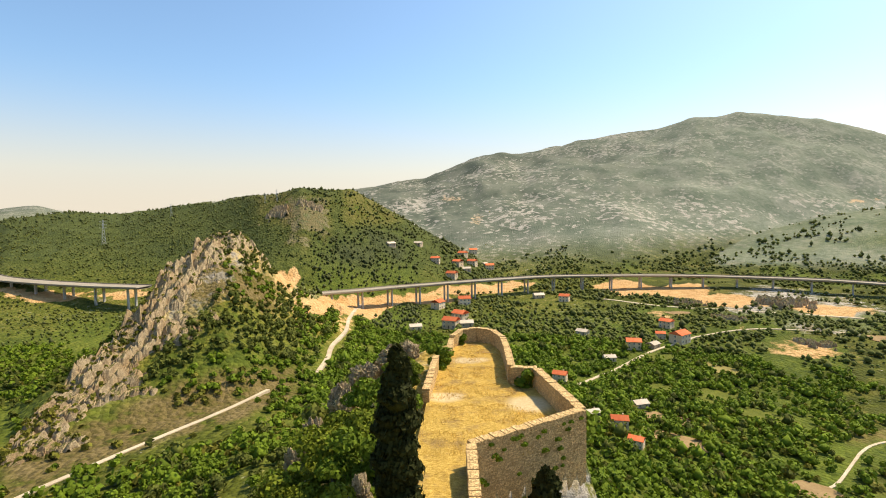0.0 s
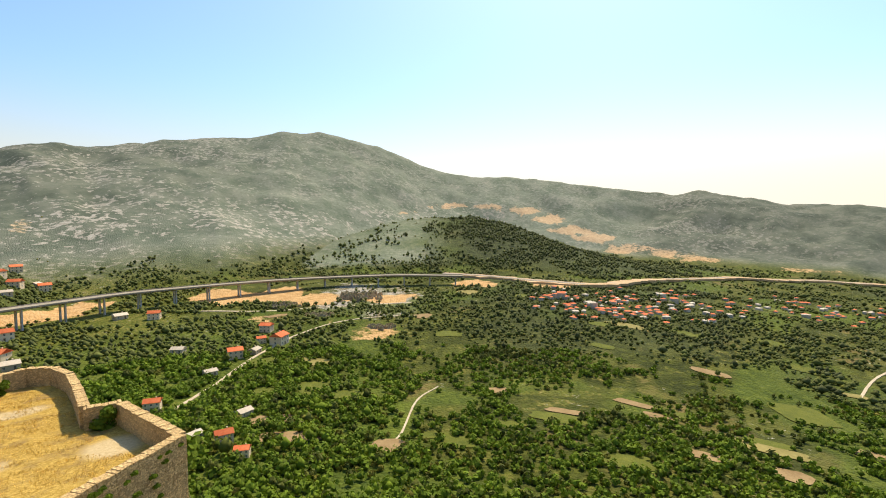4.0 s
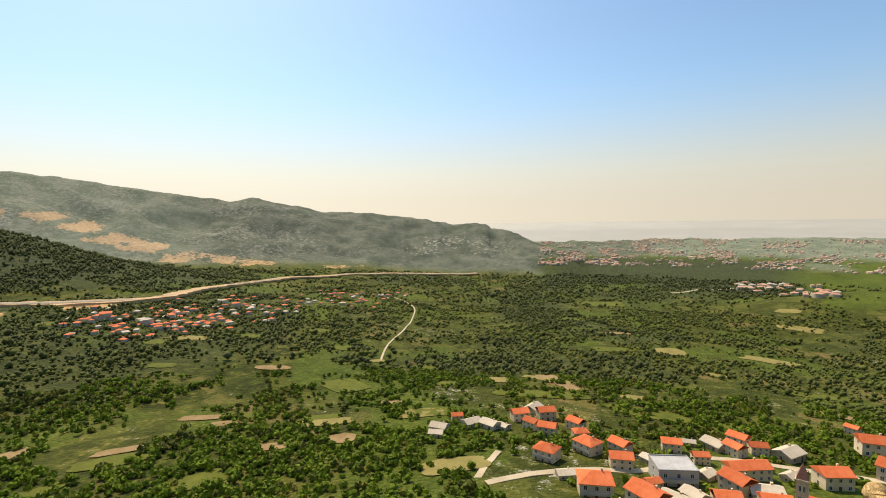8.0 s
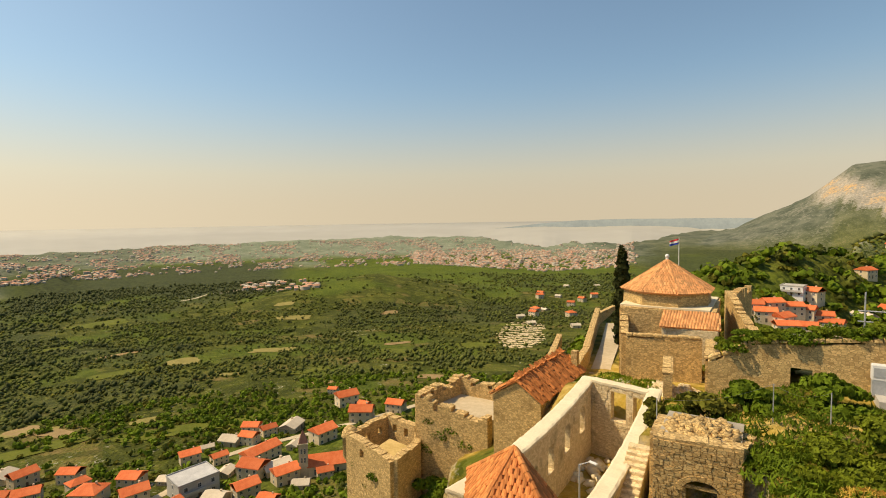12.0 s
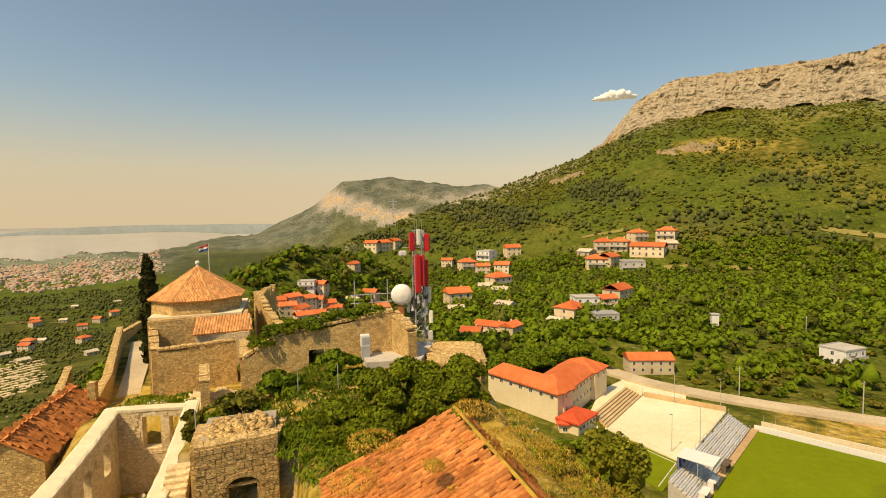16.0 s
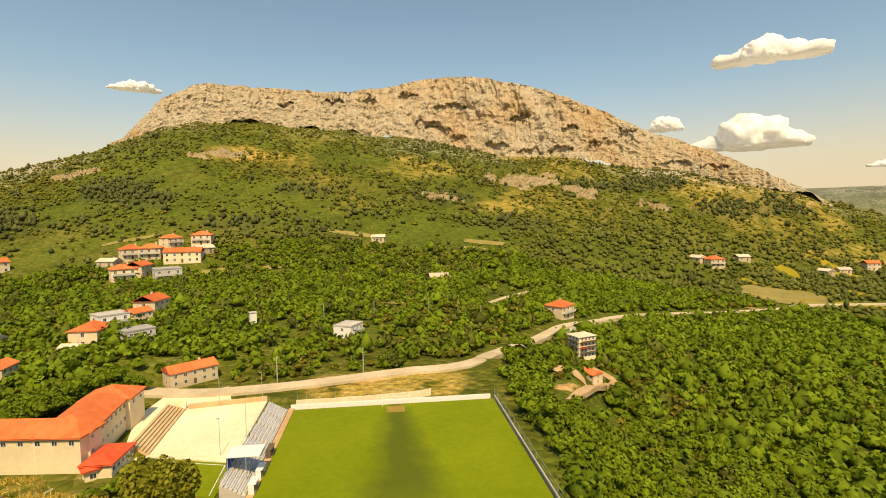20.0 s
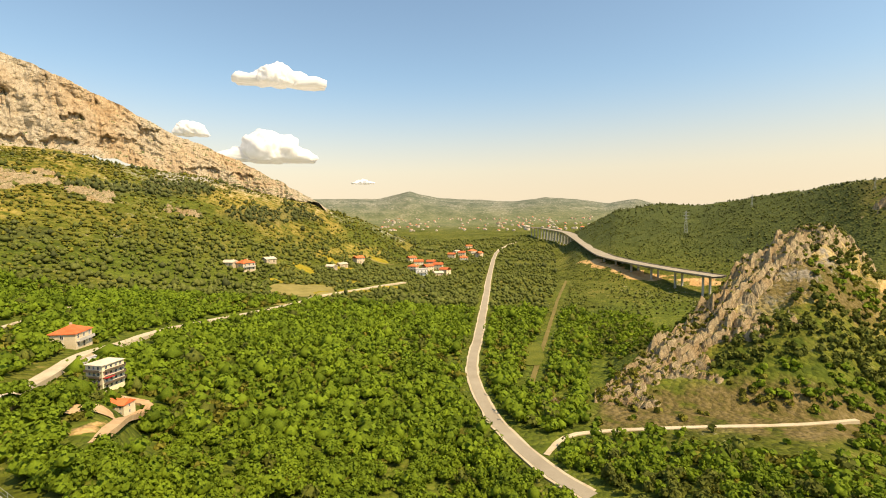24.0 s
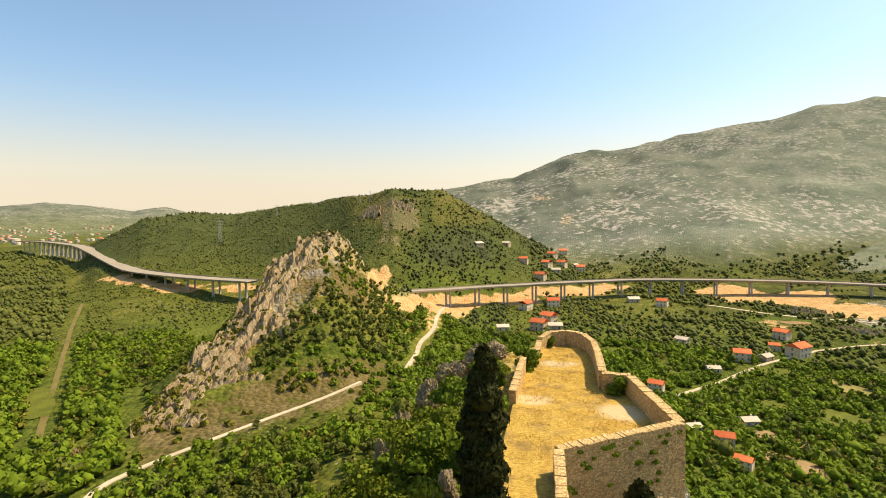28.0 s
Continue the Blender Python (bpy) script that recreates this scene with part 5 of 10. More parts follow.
def tile_slope(parent, a, b, c, d, tile, material, near=300, gauge=0.30, pitch=0.23, seed=0, gaps=0.0, name="slope", wob=0.012, pan=None):
    """A sloping field between eave a-b and ridge d-c, laid with barrel tiles: the nearest ones as pieces, the rest joined."""
    rng = np.random.default_rng(seed)
    m, w, h = slope_frame(a, b, d)
    inv = m.inverted()
    L = [inv @ Vector(p) for p in (a, b, c, d)]
    bm = bmesh.new()
    top = [bm.verts.new((p.x, p.y, 0)) for p in L]
    low = [bm.verts.new((p.x, p.y, -0.12)) for p in L]
    bm.faces.new(top)
    bm.faces.new(low[::-1])
    for i in range(4):
        j = (i + 1) % 4
        bm.faces.new((low[i], low[j], top[j], top[i]))
    bmesh.ops.remove_doubles(bm, verts=bm.verts[:], dist=1e-4)
    deck = part(name, bm, pan or material, parent)
    deck.matrix_local = m
    if not tile.materials:
        tile.materials.append(material)
    tv = np.array([v.co[:] for v in tile.vertices])
    tf = [list(p.vertices) for p in tile.polygons]
    vs, fs, count, n = [], [], 0, 0
    for j in range(int(h / gauge) + 1):
        y = j * gauge
        u = min(1.0, (y + gauge * 0.5) / h)
        x0 = L[0].x + (L[3].x - L[0].x) * u
        x1 = L[1].x + (L[2].x - L[1].x) * u
        k = int((x1 - x0) / pitch)
        for i in range(k):
            if rng.random() < gaps:
                continue
            p = Matrix.Translation((x0 + (i + 0.5) * pitch + rng.normal() * wob, y + rng.normal() * wob * 1.5, 0.012 + abs(rng.normal()) * wob)) @ Matrix.Rotation(rng.normal() * wob * 2.5, 4, "Z") @ Matrix.Rotation(0.045, 4, "X")
            if count < near:
                t = new("tile", tile)
                t.parent = deck
                t.matrix_local = p
                count += 1
            else:
                q = np.array(p)
                vs.append(tv @ q[:3, :3].T + q[:3, 3])
                fs += [[v + n for v in f] for f in tf]
                n += len(tv)
    if vs:
        me = bpy.data.meshes.new("tiles")
        me.from_pydata(np.concatenate(vs).tolist(), [], fs)
        me.materials.append(material)
        o = new("tiles", me)
        o.parent = deck
        tagged(o, kind="stuff")
    return deck


Z = EYE_Z
TILE_OLD = tile_mesh(0.46, 0.25, 0.10)
TILE_RED = tile_mesh(0.46, 0.27, 0.09)
TILE_DOME = tile_mesh(0.5, 0.3, 0.10)
TILE_GAB = tile_mesh(0.72, 0.44, 0.13)

# old ruined roof below the drone
old = thing("old_tiled_roof", Matrix.Identity(4), "weathered overgrown clay tile roof of a fortress building", "roof")
tile_slope(old, (-1.0, -20.8, Z - 11.0), (-1.0, -8.0, Z - 10.6), (-6.6, -8.0, Z - 8.0), (-6.6, -20.4, Z - 8.6), TILE_OLD, M_TILE_OLD, 300, gauge=0.34, pitch=0.27, seed=4, gaps=0.03, wob=0.03, name="east_slope")
tile_slope(old, (-9.6, -8.0, Z - 11.2), (-9.6, -20.2, Z - 11.2), (-6.6, -20.4, Z - 8.6), (-6.6, -8.0, Z - 8.0), TILE_OLD, M_TILE_OLD, 60, seed=5, gaps=0.86, wob=0.05, name="west_slope", pan=M_DRY)
bm = bmesh.new()
add_box(bm, -9.3, -1.3, -20.2, -8.0, Z - 17.0, Z - 11.15)
gv = [bm.verts.new(p) for p in ((-9.3, -20.2, Z - 11.15), (-1.3, -20.2, Z - 11.15), (-6.6, -20.2, Z - 8.8))]
bm.faces.new(gv)
part("wall_block", bm, M_STONE, old, "rubble stone walls")

# red hipped roof next to the roofless house
hip = thing("hipped_house", Matrix.Identity(4), "small stone house with a new orange hipped tile roof", "house")
ap = (9.5, -19.9, Z - 10.45)
e = ((13.2, -22.0, Z - 13.4), (8.0, -21.7, Z - 13.6), (5.8, -17.4, Z - 13.6), (10.4, -16.6, Z - 13.4))
for k, nm in enumerate(("south_slope", "west_slope", "north_slope", "east_slope")):
    tile_slope(hip, e[(k + 1) % 4], e[k], ap, ap, TILE_RED, M_TILE, (40, 220, 300, 220)[k], seed=6 + k, name=nm, gauge=0.34, pitch=0.27, wob=0.016)
bm = bmesh.new()
mid = Vector((9.35, -19.4, 0))
lo_v = [bm.verts.new((mid.x + (p[0] - mid.x) * 0.88, mid.y + (p[1] - mid.y) * 0.88, Z - 24.0)) for p in e]
hi_v = [bm.verts.new((mid.x + (p[0] - mid.x) * 0.88, mid.y + (p[1] - mid.y) * 0.88, Z - 13.5)) for p in e]
for i in range(4):
    bm.faces.new((lo_v[i], lo_v[(i + 1) % 4], hi_v[(i + 1) % 4], hi_v[i]))
bm.faces.new(hi_v)
bmesh.ops.recalc_face_normals(bm, faces=bm.faces[:])
part("wall_block", bm, M_STONE, hip)
bm = bmesh.new()
for q in e:
    for i in range(14):
        a, b = Vector(ap).lerp(Vector(q), i / 14), Vector(ap).lerp(Vector(q), (i + 1.12) / 14)
        limb(bm, a + Vector((0, 0, 0.05)), b + Vector((0, 0, 0.05)), 0.12, 0.15, 7)
part("hip_tiles", bm, M_TILE, hip, "rounded ridge tiles along the hips")

# gabled house
gab = thing("gabled_house", Matrix.Identity(4), "plain stone house with a steep brown tile roof", "house")
gx0, gx1, gy0, gy1 = 17.6, 22.6, -42.6, -55.5
tile_slope(gab, (gx0 - 0.3, gy0 + 0.2, Z - 17.3), (gx0 - 0.3, gy1, Z - 17.6), (20.0, gy1, Z - 15.8), (20.0, gy0 + 0.2, Z - 15.5), TILE_GAB, M_TILE_OLD, 260, gauge=0.52, pitch=0.45, wob=0.05, gaps=0.02, seed=10, name="west_slope")
tile_slope(gab, (gx1 + 0.3, gy1, Z - 17.6), (gx1 + 0.3, gy0 + 0.2, Z - 17.3), (20.0, gy0 + 0.2, Z - 15.5), (20.0, gy1, Z - 15.8), TILE_GAB, M_TILE_OLD, 60, gauge=0.52, pitch=0.45, wob=0.05, seed=12, name="east_slope")
bm = bmesh.new()
add_box(bm, gx0, gx1, gy1 + 0.3, gy0, Z - 27.0, Z - 17.4)
for y in (gy0, gy1 + 0.3):
    bm.faces.new([bm.verts.new(p) for p in ((gx0, y, Z - 17.4), (gx1, y, Z - 17.4), (20.0, y, Z - 15.7))])
part("wall_block", bm, M_STONE, gab)
part("chimney", box_bm(18.0, 18.7, -55.0, -54.2, Z - 18.0, Z - 15.2), M_STONE, gab)

# ---- two old gun towers ----
tow = tagged(new("gun_tower"), "crumbling rubble gun tower with low broken parapets", "fortress tower", kind="structure")
T2 = ((34.3, -45.8), (33.2, -53.2), (24.6, -53.5), (25.2, -46.6))
stone_wall(tow, T2[0], T2[1], -38.0, -20.2, -19.9, 1.2, 41, 0.55, [(1.5, 2.1, -21.0, -20.5), (3.6, 4.3, -21.0, -20.4), (5.6, 6.2, -21.0, -20.5)], caps=False)
stone_wall(tow, T2[1], T2[2], -38.0, -19.9, -20.2, 1.0, 42, 0.5, [(2.0, 2.7, -21.1, -20.6), (4.4, 5.0, -21.1, -20.6)], caps=False)
stone_wall(tow, T2[0], (29.8, -46.4), -38.0, -20.2, -21.2, 1.2, 43, 0.7, caps=False)
stone_wall(tow, (29.8, -46.4), T2[3], -38.0, -21.3, -21.6, 1.2, 44, 0.5, caps=False)
flat_patch("tower_floor", [(33.8, -46.3), (32.8, -52.8), (24.8, -53.0), (25.4, -47.0)], -22.4, M_GRAVEL, "pale rubble floor of the gun tower", seed=5, thick=2.0)
low = tagged(new("lower_bastion"), "low square bastion of rubble stone with window holes", "fortress tower", kind="structure")
B1 = ((41.4, -41.4), (32.8, -39.2), (33.4, -44.2), (35.6, -47.2), (40.8, -47.8))
stone_wall(low, B1[0], B1[1], -42.0, -25.0, -25.2, 1.0, 45, 0.25, [(3.0, 3.8, -27.0, -26.0)], caps=False)
stone_wall(low, B1[1], B1[2], -42.0, -25.2, -25.2, 0.9, 46, 0.25, caps=False)
stone_wall(low, B1[2], B1[3], -40.0, -25.6, -25.2, 0.8, 47, 0.25, caps=False)
stone_wall(low, B1[3], B1[4], -40.0, -25.0, -24.9, 0.9, 48, 0.15, [(1.2, 1.9, -26.9, -25.8), (3.2, 3.9, -26.9, -25.8)], caps=False)
stone_wall(low, B1[4], B1[0], -42.0, -24.9, -25.0, 0.9, 49, 0.15, [(1.5, 2.2, -26.9, -26.0), (3.6, 4.3, -26.9, -26.0)], caps=False)
flat_patch("bastion_floor", [(37.6, -41.0), (33.2, -39.8), (33.8, -44.0), (37.8, -44.6)], -26.3, M_BARE, "dry trodden earth on the raised bastion floor", seed=6, thick=8.0)
tur = thing("watch_turret", Matrix.Translation((41.9, -42.0, Z - 29.6)), "round stone watch turret with a domed cap on the bastion corner", "turret")
bm = bmesh.new()
prof = [(0.25, 0.0), (0.9, 1.3), (0.92, 3.6), (1.05, 3.65), (1.05, 3.85), (0.95, 4.2), (0.7, 4.65), (0.35, 4.9), (0.0, 5.0)]
rings = [[bm.verts.new((max(r, 0.01) * math.cos(6.2832 * i / 14), max(r, 0.01) * math.sin(6.2832 * i / 14), z)) for i in range(14)] for r, z in prof]
for a, b in zip(rings[:-1], rings[1:]):
    for i in range(14):
        bm.faces.new((a[i], a[(i + 1) % 14], b[(i + 1) % 14], b[i]))
part("turret_body", bm, M_STONE, tur, smooth_shade=True)

# ---- vaulted store with the doorway, stairs, ruined walls ----
vault = tagged(new("vaulted_store"), "stone vault front with a dark arched doorway", "ruin", kind="structure")
stone_wall(vault, (5.1, -28.2), (0.9, -28.7), -17.5, -11.75, -11.7, 0.8, 51, 0.12, [(1.45, 3.25, -17.5, -13.9)], face=0.36, label="rubble front wall with an arched doorway", caps=False)
stone_wall(vault, (5.0, -28.6), (5.4, -33.5), -18.0, -11.9, -12.6, 0.7, 52, 0.2, caps=False)
stone_wall(vault, (1.2, -28.9), (0.6, -33.0), -16.0, -12.0, -12.4, 0.7, 53, 0.25, caps=False)
part("vault_back", box_bm(1.0, 5.0, -33.0, -32.6, Z - 17.5, Z - 12.2), M_STONE, vault)
part("vault_roof", box_bm(1.0, 5.0, -32.8, -28.7, Z - 12.35, Z - 12.1), M_STONE_J, vault)
m, ln = along((5.1, -28.2), (0.9, -28.7))
door = part("doorway", bmesh.new(), M_STONE, vault, "arched doorway frame with pale jambs")
door.matrix_local = m
bm = bmesh.new()
for i in range(9):
    a0, a1 = math.pi * i / 9, math.pi * (i + 1) / 9
    q = []
    for a in (a0 + 0.02, a1 - 0.02):
        for r in (0.9, 1.25):
            q.append((2.35 + r * math.cos(a), r * 0.75 * math.sin(a)))
    for y0, y1 in ((-0.47, -0.36),):
        vs = [bm.verts.new((x, y, -14.5 + zz)) for y in (y0, y1) for x, zz in (q[0], q[1], q[3], q[2])]
        for f in ((0, 1, 2, 3), (7, 6, 5, 4), (0, 4, 5, 1), (1, 5, 6, 2), (2, 6, 7, 3), (3, 7, 4, 0)):
            bm.faces.new([vs[k] for k in f])
add_box(bm, 1.46, 1.62, -0.36, -0.24, -17.5, -14.2)
add_box(bm, 3.08, 3.24, -0.36, -0.24, -17.5, -14.2)
add_box(bm, 1.46, 3.24, -0.36, -0.24, -14.35, -14.2)
for i in range(9):
    a0, a1 = math.pi * i / 9, math.pi * (i + 1) / 9
    x0_, x1_ = 2.35 + 1.15 * math.cos(a0), 2.35 + 1.15 * math.cos(a1)
    vs = [bm.verts.new((x, y, zz)) for y in (-0.39, -0.30) for x, zz in ((x0_, -14.5 + 0.86 * math.sin(a0)), (x0_, -13.4), (x1_, -13.4), (x1_, -14.5 + 0.86 * math.sin(a1)))]
    for f in ((0, 1, 2, 3), (7, 6, 5, 4), (0, 4, 5, 1), (1, 5, 6, 2), (2, 6, 7, 3), (3, 7, 4, 0)):
        bm.faces.new([vs[k] for k in f])

bm.to_mesh(door.data)
bm.free()
steps = thing("stone_stairs", Matrix.Identity(4), "worn pale stone steps beside the vault", "stairs")
for i in range(11):
    bm = box_bm(5.9, 7.2, -28.0 - i * 0.42, -27.4 - i * 0.42, Z - 20.0, Z - 16.4 + i * 0.2)
    bmesh.ops.bevel(bm, geom=bm.edges[:], offset=0.03, segments=1, affect="EDGES")
    part("step", bm, M_STONE_WARM, steps)


BLOCK_FACES = np.array(((0, 1, 3), (0, 3, 2), (4, 6, 7), (4, 7, 5), (0, 4, 5), (0, 5, 1), (2, 3, 7), (2, 7, 6), (0, 2, 6), (0, 6, 4), (1, 5, 7), (1, 7, 3)))


def rubble(name, x, y, z, ax, ay, n, seed, label, size=0.35, material=None, rise=0.5):
    rng = np.random.default_rng(seed)
    v, f = [], []
    for i in range(n):
        s = size * rng.uniform(0.5, 1.5)
        a, r = rng.uniform(0, 6.28), math.sqrt(rng.uniform(0, 1))
        cx, cy = ax * r * math.cos(a), ay * r * math.sin(a)
        b = (np.array([(p, q, u) for p in (-1, 1) for q in (-1, 1) for u in (-1, 1)], float) + rng.uniform(-0.28, 0.28, (8, 3))) * np.array([s, s * rng.uniform(0.5, 1), s * rng.uniform(0.35, 0.7)])
        spin = np.array(Euler([float(q) for q in rng.uniform(-0.5, 0.5, 2)] + [float(rng.uniform(0, 3.1))]).to_matrix())
        v.append(b @ spin.T + np.array([cx, cy, rise * (1 - r) * rng.uniform(0.4, 1)]))
        f.append(BLOCK_FACES + 8 * i)
    ob = new(name, tri_mesh(name, np.concatenate(v), np.concatenate(f), material or M_CAP))
    ob.location = (x, y, z)
    return tagged(ob, label, "rubble", kind="stuff")


rubble("rubble", 3.0, -30.8, Z - 12.1, 1.9, 1.8, 260, 3, "heap of pale broken stones on the vault", 0.17, M_STONE, 0.25)
rubble("rubble", 7.0, -47.5, Z - 15.8, 2.2, 2.4, 90, 4, "pale fallen stones before the domed church", 0.3, M_STONE_WARM)
rubble("rubble", 12.5, -50.5, Z - 17.6, 2.0, 3.0, 70, 5, "scattered pale stones beside the path", 0.3)
rubble("rubble", 10.6, -38.5, Z - 20.6, 2.6, 3.0, 60, 6, "pale fallen stones on the sunken floor", 0.3)

ruin = tagged(new("ruined_wall"), "ruined rubble wall with a doorway, overgrown on top", "ruin", kind="structure")
stone_wall(ruin, (3.9, -44.0), (1.2, -44.2), -17.0, -11.4, -9.9, 0.9, 61, 0.25)
stone_wall(ruin, (1.2, -44.2), (-9.0, -43.6), -16.0, -9.7, -8.2, 0.9, 62, 0.12, [(2.7, 4.0, -16.0, -11.2)])
stone_wall(ruin, (-9.0, -43.8), (-10.0, -40.5), -15.0, -8.4, -9.4, 0.9, 63, 0.2)
stone_wall(ruin, (6.9, -44.2), (7.4, -47.6), -18.0, -13.2, -12.7, 0.7, 64, 0.45)
stone_wall(ruin, (3.8, -44.4), (4.8, -56.0), -19.0, -11.5, -12.6, 0.7, 65, 0.3)
flat_patch("concrete_slab", [(-6.0, -43.2), (-6.0, -40.6), (-10.6, -40.0), (-13.5, -45.5), (-9.8, -46.5)], -11.9, M_CONCRETE, "pale concrete slab round the aerial mast", seed=8, thick=2.5)

store = tagged(new("stone_magazine"), "squat stone magazine with a pale flat roof and a dark arch", "ruin", kind="structure")
stone_wall(store, (-11.0, -37.6), (-14.6, -36.4), -20.0, -11.7, -11.6, 0.8, 66, 0.1, [(2.2, 3.7, -20.0, -14.2)], cap_over=0.1)
stone_wall(store, (-14.7, -36.6), (-16.6, -42.5), -22.0, -11.6, -11.8, 0.8, 67, 0.1)
stone_wall(store, (-11.0, -37.8), (-12.4, -43.4), -20.0, -12.0, -12.0, 0.8, 68, 0.1)
flat_patch("magazine_roof", [(-11.2, -38.0), (-14.5, -36.9), (-16.4, -42.4), (-12.6, -43.6)], -11.6, M_STONE, "rough stone roof of the magazine", seed=9, thick=0.6, rough=0.3)

# ---- domed church, once a mosque ----
church = thing("domed_church", Matrix.Identity(4), "square stone church with an octagonal orange tile roof", "church")
cx, cy = 10.3, -64.6


def oct_ring(r, z, turn=22.5):
    return [(cx + r * math.cos(radians(turn + 45 * i)), cy + r * math.sin(radians(turn + 45 * i)), Z + z) for i in range(8)]


body = bmesh.new()
quad = ((5.0, -70.6), (4.6, -60.0), (14.2, -58.8), (15.8, -69.2))
lo_v = [body.verts.new((x, y, Z - 22.0)) for x, y in quad]
hi_v = [body.verts.new((x, y, Z - 10.4)) for x, y in quad]
for i in range(4):
    j = (i + 1) % 4
    body.faces.new((lo_v[i], lo_v[j], hi_v[j], hi_v[i]))
body.faces.new(hi_v)
bmesh.ops.recalc_face_normals(body, faces=body.faces[:])
part("base", body, M_STONE, church, "square base of squared stone")
for k, (p, q) in enumerate(((quad[1], quad[2]), (quad[2], quad[3]))):
    w = stone_wall(church, p, q, -21.5, -10.5, -10.5, 0.5, 70 + k, 0.0, caps=False, name="base_wall", label="coursed stone wall")
bm = bmesh.new()
add_box(bm, 5.2, 14.6, -70.4, -59.6, Z - 10.42, Z - 10.22)
part("cornice", bm, M_CAP, church, "pale cornice ledge")
bm = bmesh.new()
r0, r1 = oct_ring(5.05, -10.6), oct_ring(4.95, -8.7)
a = [bm.verts.new(p) for p in r0]
b = [bm.verts.new(p) for p in r1]
for i in range(8):
    bm.faces.new((a[i], a[(i + 1) % 8], b[(i + 1) % 8], b[i]))
bm.faces.new(b)
part("drum", bm, M_STONE, church, "low octagonal stone drum")
apex = (cx, cy, Z - 5.25)
eave = oct_ring(5.35, -8.75)
for i in range(8):
    p, q = eave[i], eave[(i + 1) % 8]
    tile_slope(church, p, q, apex, apex, TILE_DOME, M_TILE_DOME, 36, gauge=0.36, pitch=0.29, seed=80 + i, name="roof_slope")
bm = bmesh.new()
for i in range(8):
    for k in range(14):
        u, v = Vector(eave[i]).lerp(Vector(apex), k / 14), Vector(eave[i]).lerp(Vector(apex), (k + 1.08) / 14)
        limb(bm, u + Vector((0, 0, 0.05)), v + Vector((0, 0, 0.05)), 0.15, 0.11, 6)
part("hip_tiles", bm, M_TILE_DOME, church, "rounded ridge tiles")
bm = bmesh.new()
limb(bm, (cx, cy, Z - 5.4), (cx, cy, Z - 4.95), 0.22, 0.14, 8)
bmesh.ops.create_icosphere(bm, subdivisions=2, radius=0.26, matrix=Matrix.Translation((cx, cy, Z - 4.8)))
part("finial", bm, M_WHITE, church, "small white ball finial")
# lean-to with a tiled roof, and the lower forebuilding
tile_slope(church, (9.9, -57.3, Z - 12.0), (4.0, -58.1, Z - 12.0), (4.2, -59.6, Z - 10.6), (9.7, -58.9, Z - 10.6), TILE_DOME, M_TILE_DOME, 60, gauge=0.36, pitch=0.29, seed=90, name="lean_to_roof")
part("lean_to", box_bm(4.3, 9.7, -59.6, -57.7, Z - 16.0, Z - 12.1), M_STONE_WARM, church, "pale rubble lean-to")
stone_wall(church, (12.9, -55.4), (5.6, -56.5), -20.5, -12.8, -12.6, 0.7, 92, 0.12, name="forecourt_wall", label="low broken forecourt wall")
stone_wall(church, (13.1, -55.6), (14.0, -59.0), -21.0, -12.9, -11.0, 0.7, 93, 0.15, name="forecourt_wall")
w = tagged(new("curtain_wall"), "tall stepped rubble curtain wall behind the church", "fortress wall", kind="structure")
stone_wall(w, (4.2, -72.0), (0.8, -59.0), -18.0, -9.3, -12.2, 0.9, 94, 0.35, caps=False)
stone_wall(w, (2.5, -88.0), (4.0, -73.0), -20.0, -10.6, -9.8, 0.9, 95, 0.7, caps=False)

# ---- path and parapet on the south side ----
flat_patch("fortress_path", [(15.6, -54.0), (17.6, -54.5), (19.2, -64.0), (21.5, -76.0), (25.0, -92.0), (22.6, -93.0), (19.0, -77.0), (17.0, -65.0), (15.2, -57.0)], -19.6, M_GRAVEL, "pale gravel path along the fortress wall", seed=12, thick=1.5)
par = tagged(new("parapet"), "low rubble parapet wall along the drop", "fortress wall", kind="structure")
stone_wall(par, (19.0, -56.5), (20.2, -64.5), -28.0, -17.6, -17.5, 0.8, 96, 0.15)
stone_wall(par, (20.2, -64.5), (23.2, -77.0), -28.0, -17.6, -17.6, 0.8, 97, 0.15)
stone_wall(par, (23.2, -77.0), (27.4, -95.0), -28.0, -17.6, -17.5, 0.8, 98, 0.15)
stone_wall(par, (27.4, -95.0), (29.5, -118.0), -30.0, -18.5, -20.5, 0.8, 99, 0.3)
stone_wall(par, (24.0, -56.0), (26.0, -66.0), -30.0, -20.5, -20.0, 0.8, 100, 0.3)
stone_wall(par, (26.0, -66.0), (31.0, -84.0), -32.0, -20.2, -20.8, 0.8, 101, 0.3)

# ---- aerial mast ----
mast = thing("aerial_mast", Matrix.Translation((-11.7, -44.6, Z - 12.0)), "lattice aerial mast crowded with red panels and a white dish", "aerial mast")
bm = bmesh.new()
s = 0.45
legs = [(-s, -s), (s, -s), (s, s), (-s, s)]
for x, y in legs:
    bm = bmesh.new()
    limb(bm, (x, y, -0.6), (x, y, 10.9), 0.06, 0.05, 6)
    part("leg", bm, M_STEEL, mast)
bm = bmesh.new()
for k in range(14):
    z0, z1 = k * 0.78, (k + 1) * 0.78
    for i in range(4):
        p, q = legs[i], legs[(i + 1) % 4]
        limb(bm, (*p, z0), (*q, z1), 0.025, 0.025, 4)
        limb(bm, (*p, z1), (*q, z1), 0.022, 0.022, 4)
part("lattice", bm, M_STEEL, mast)


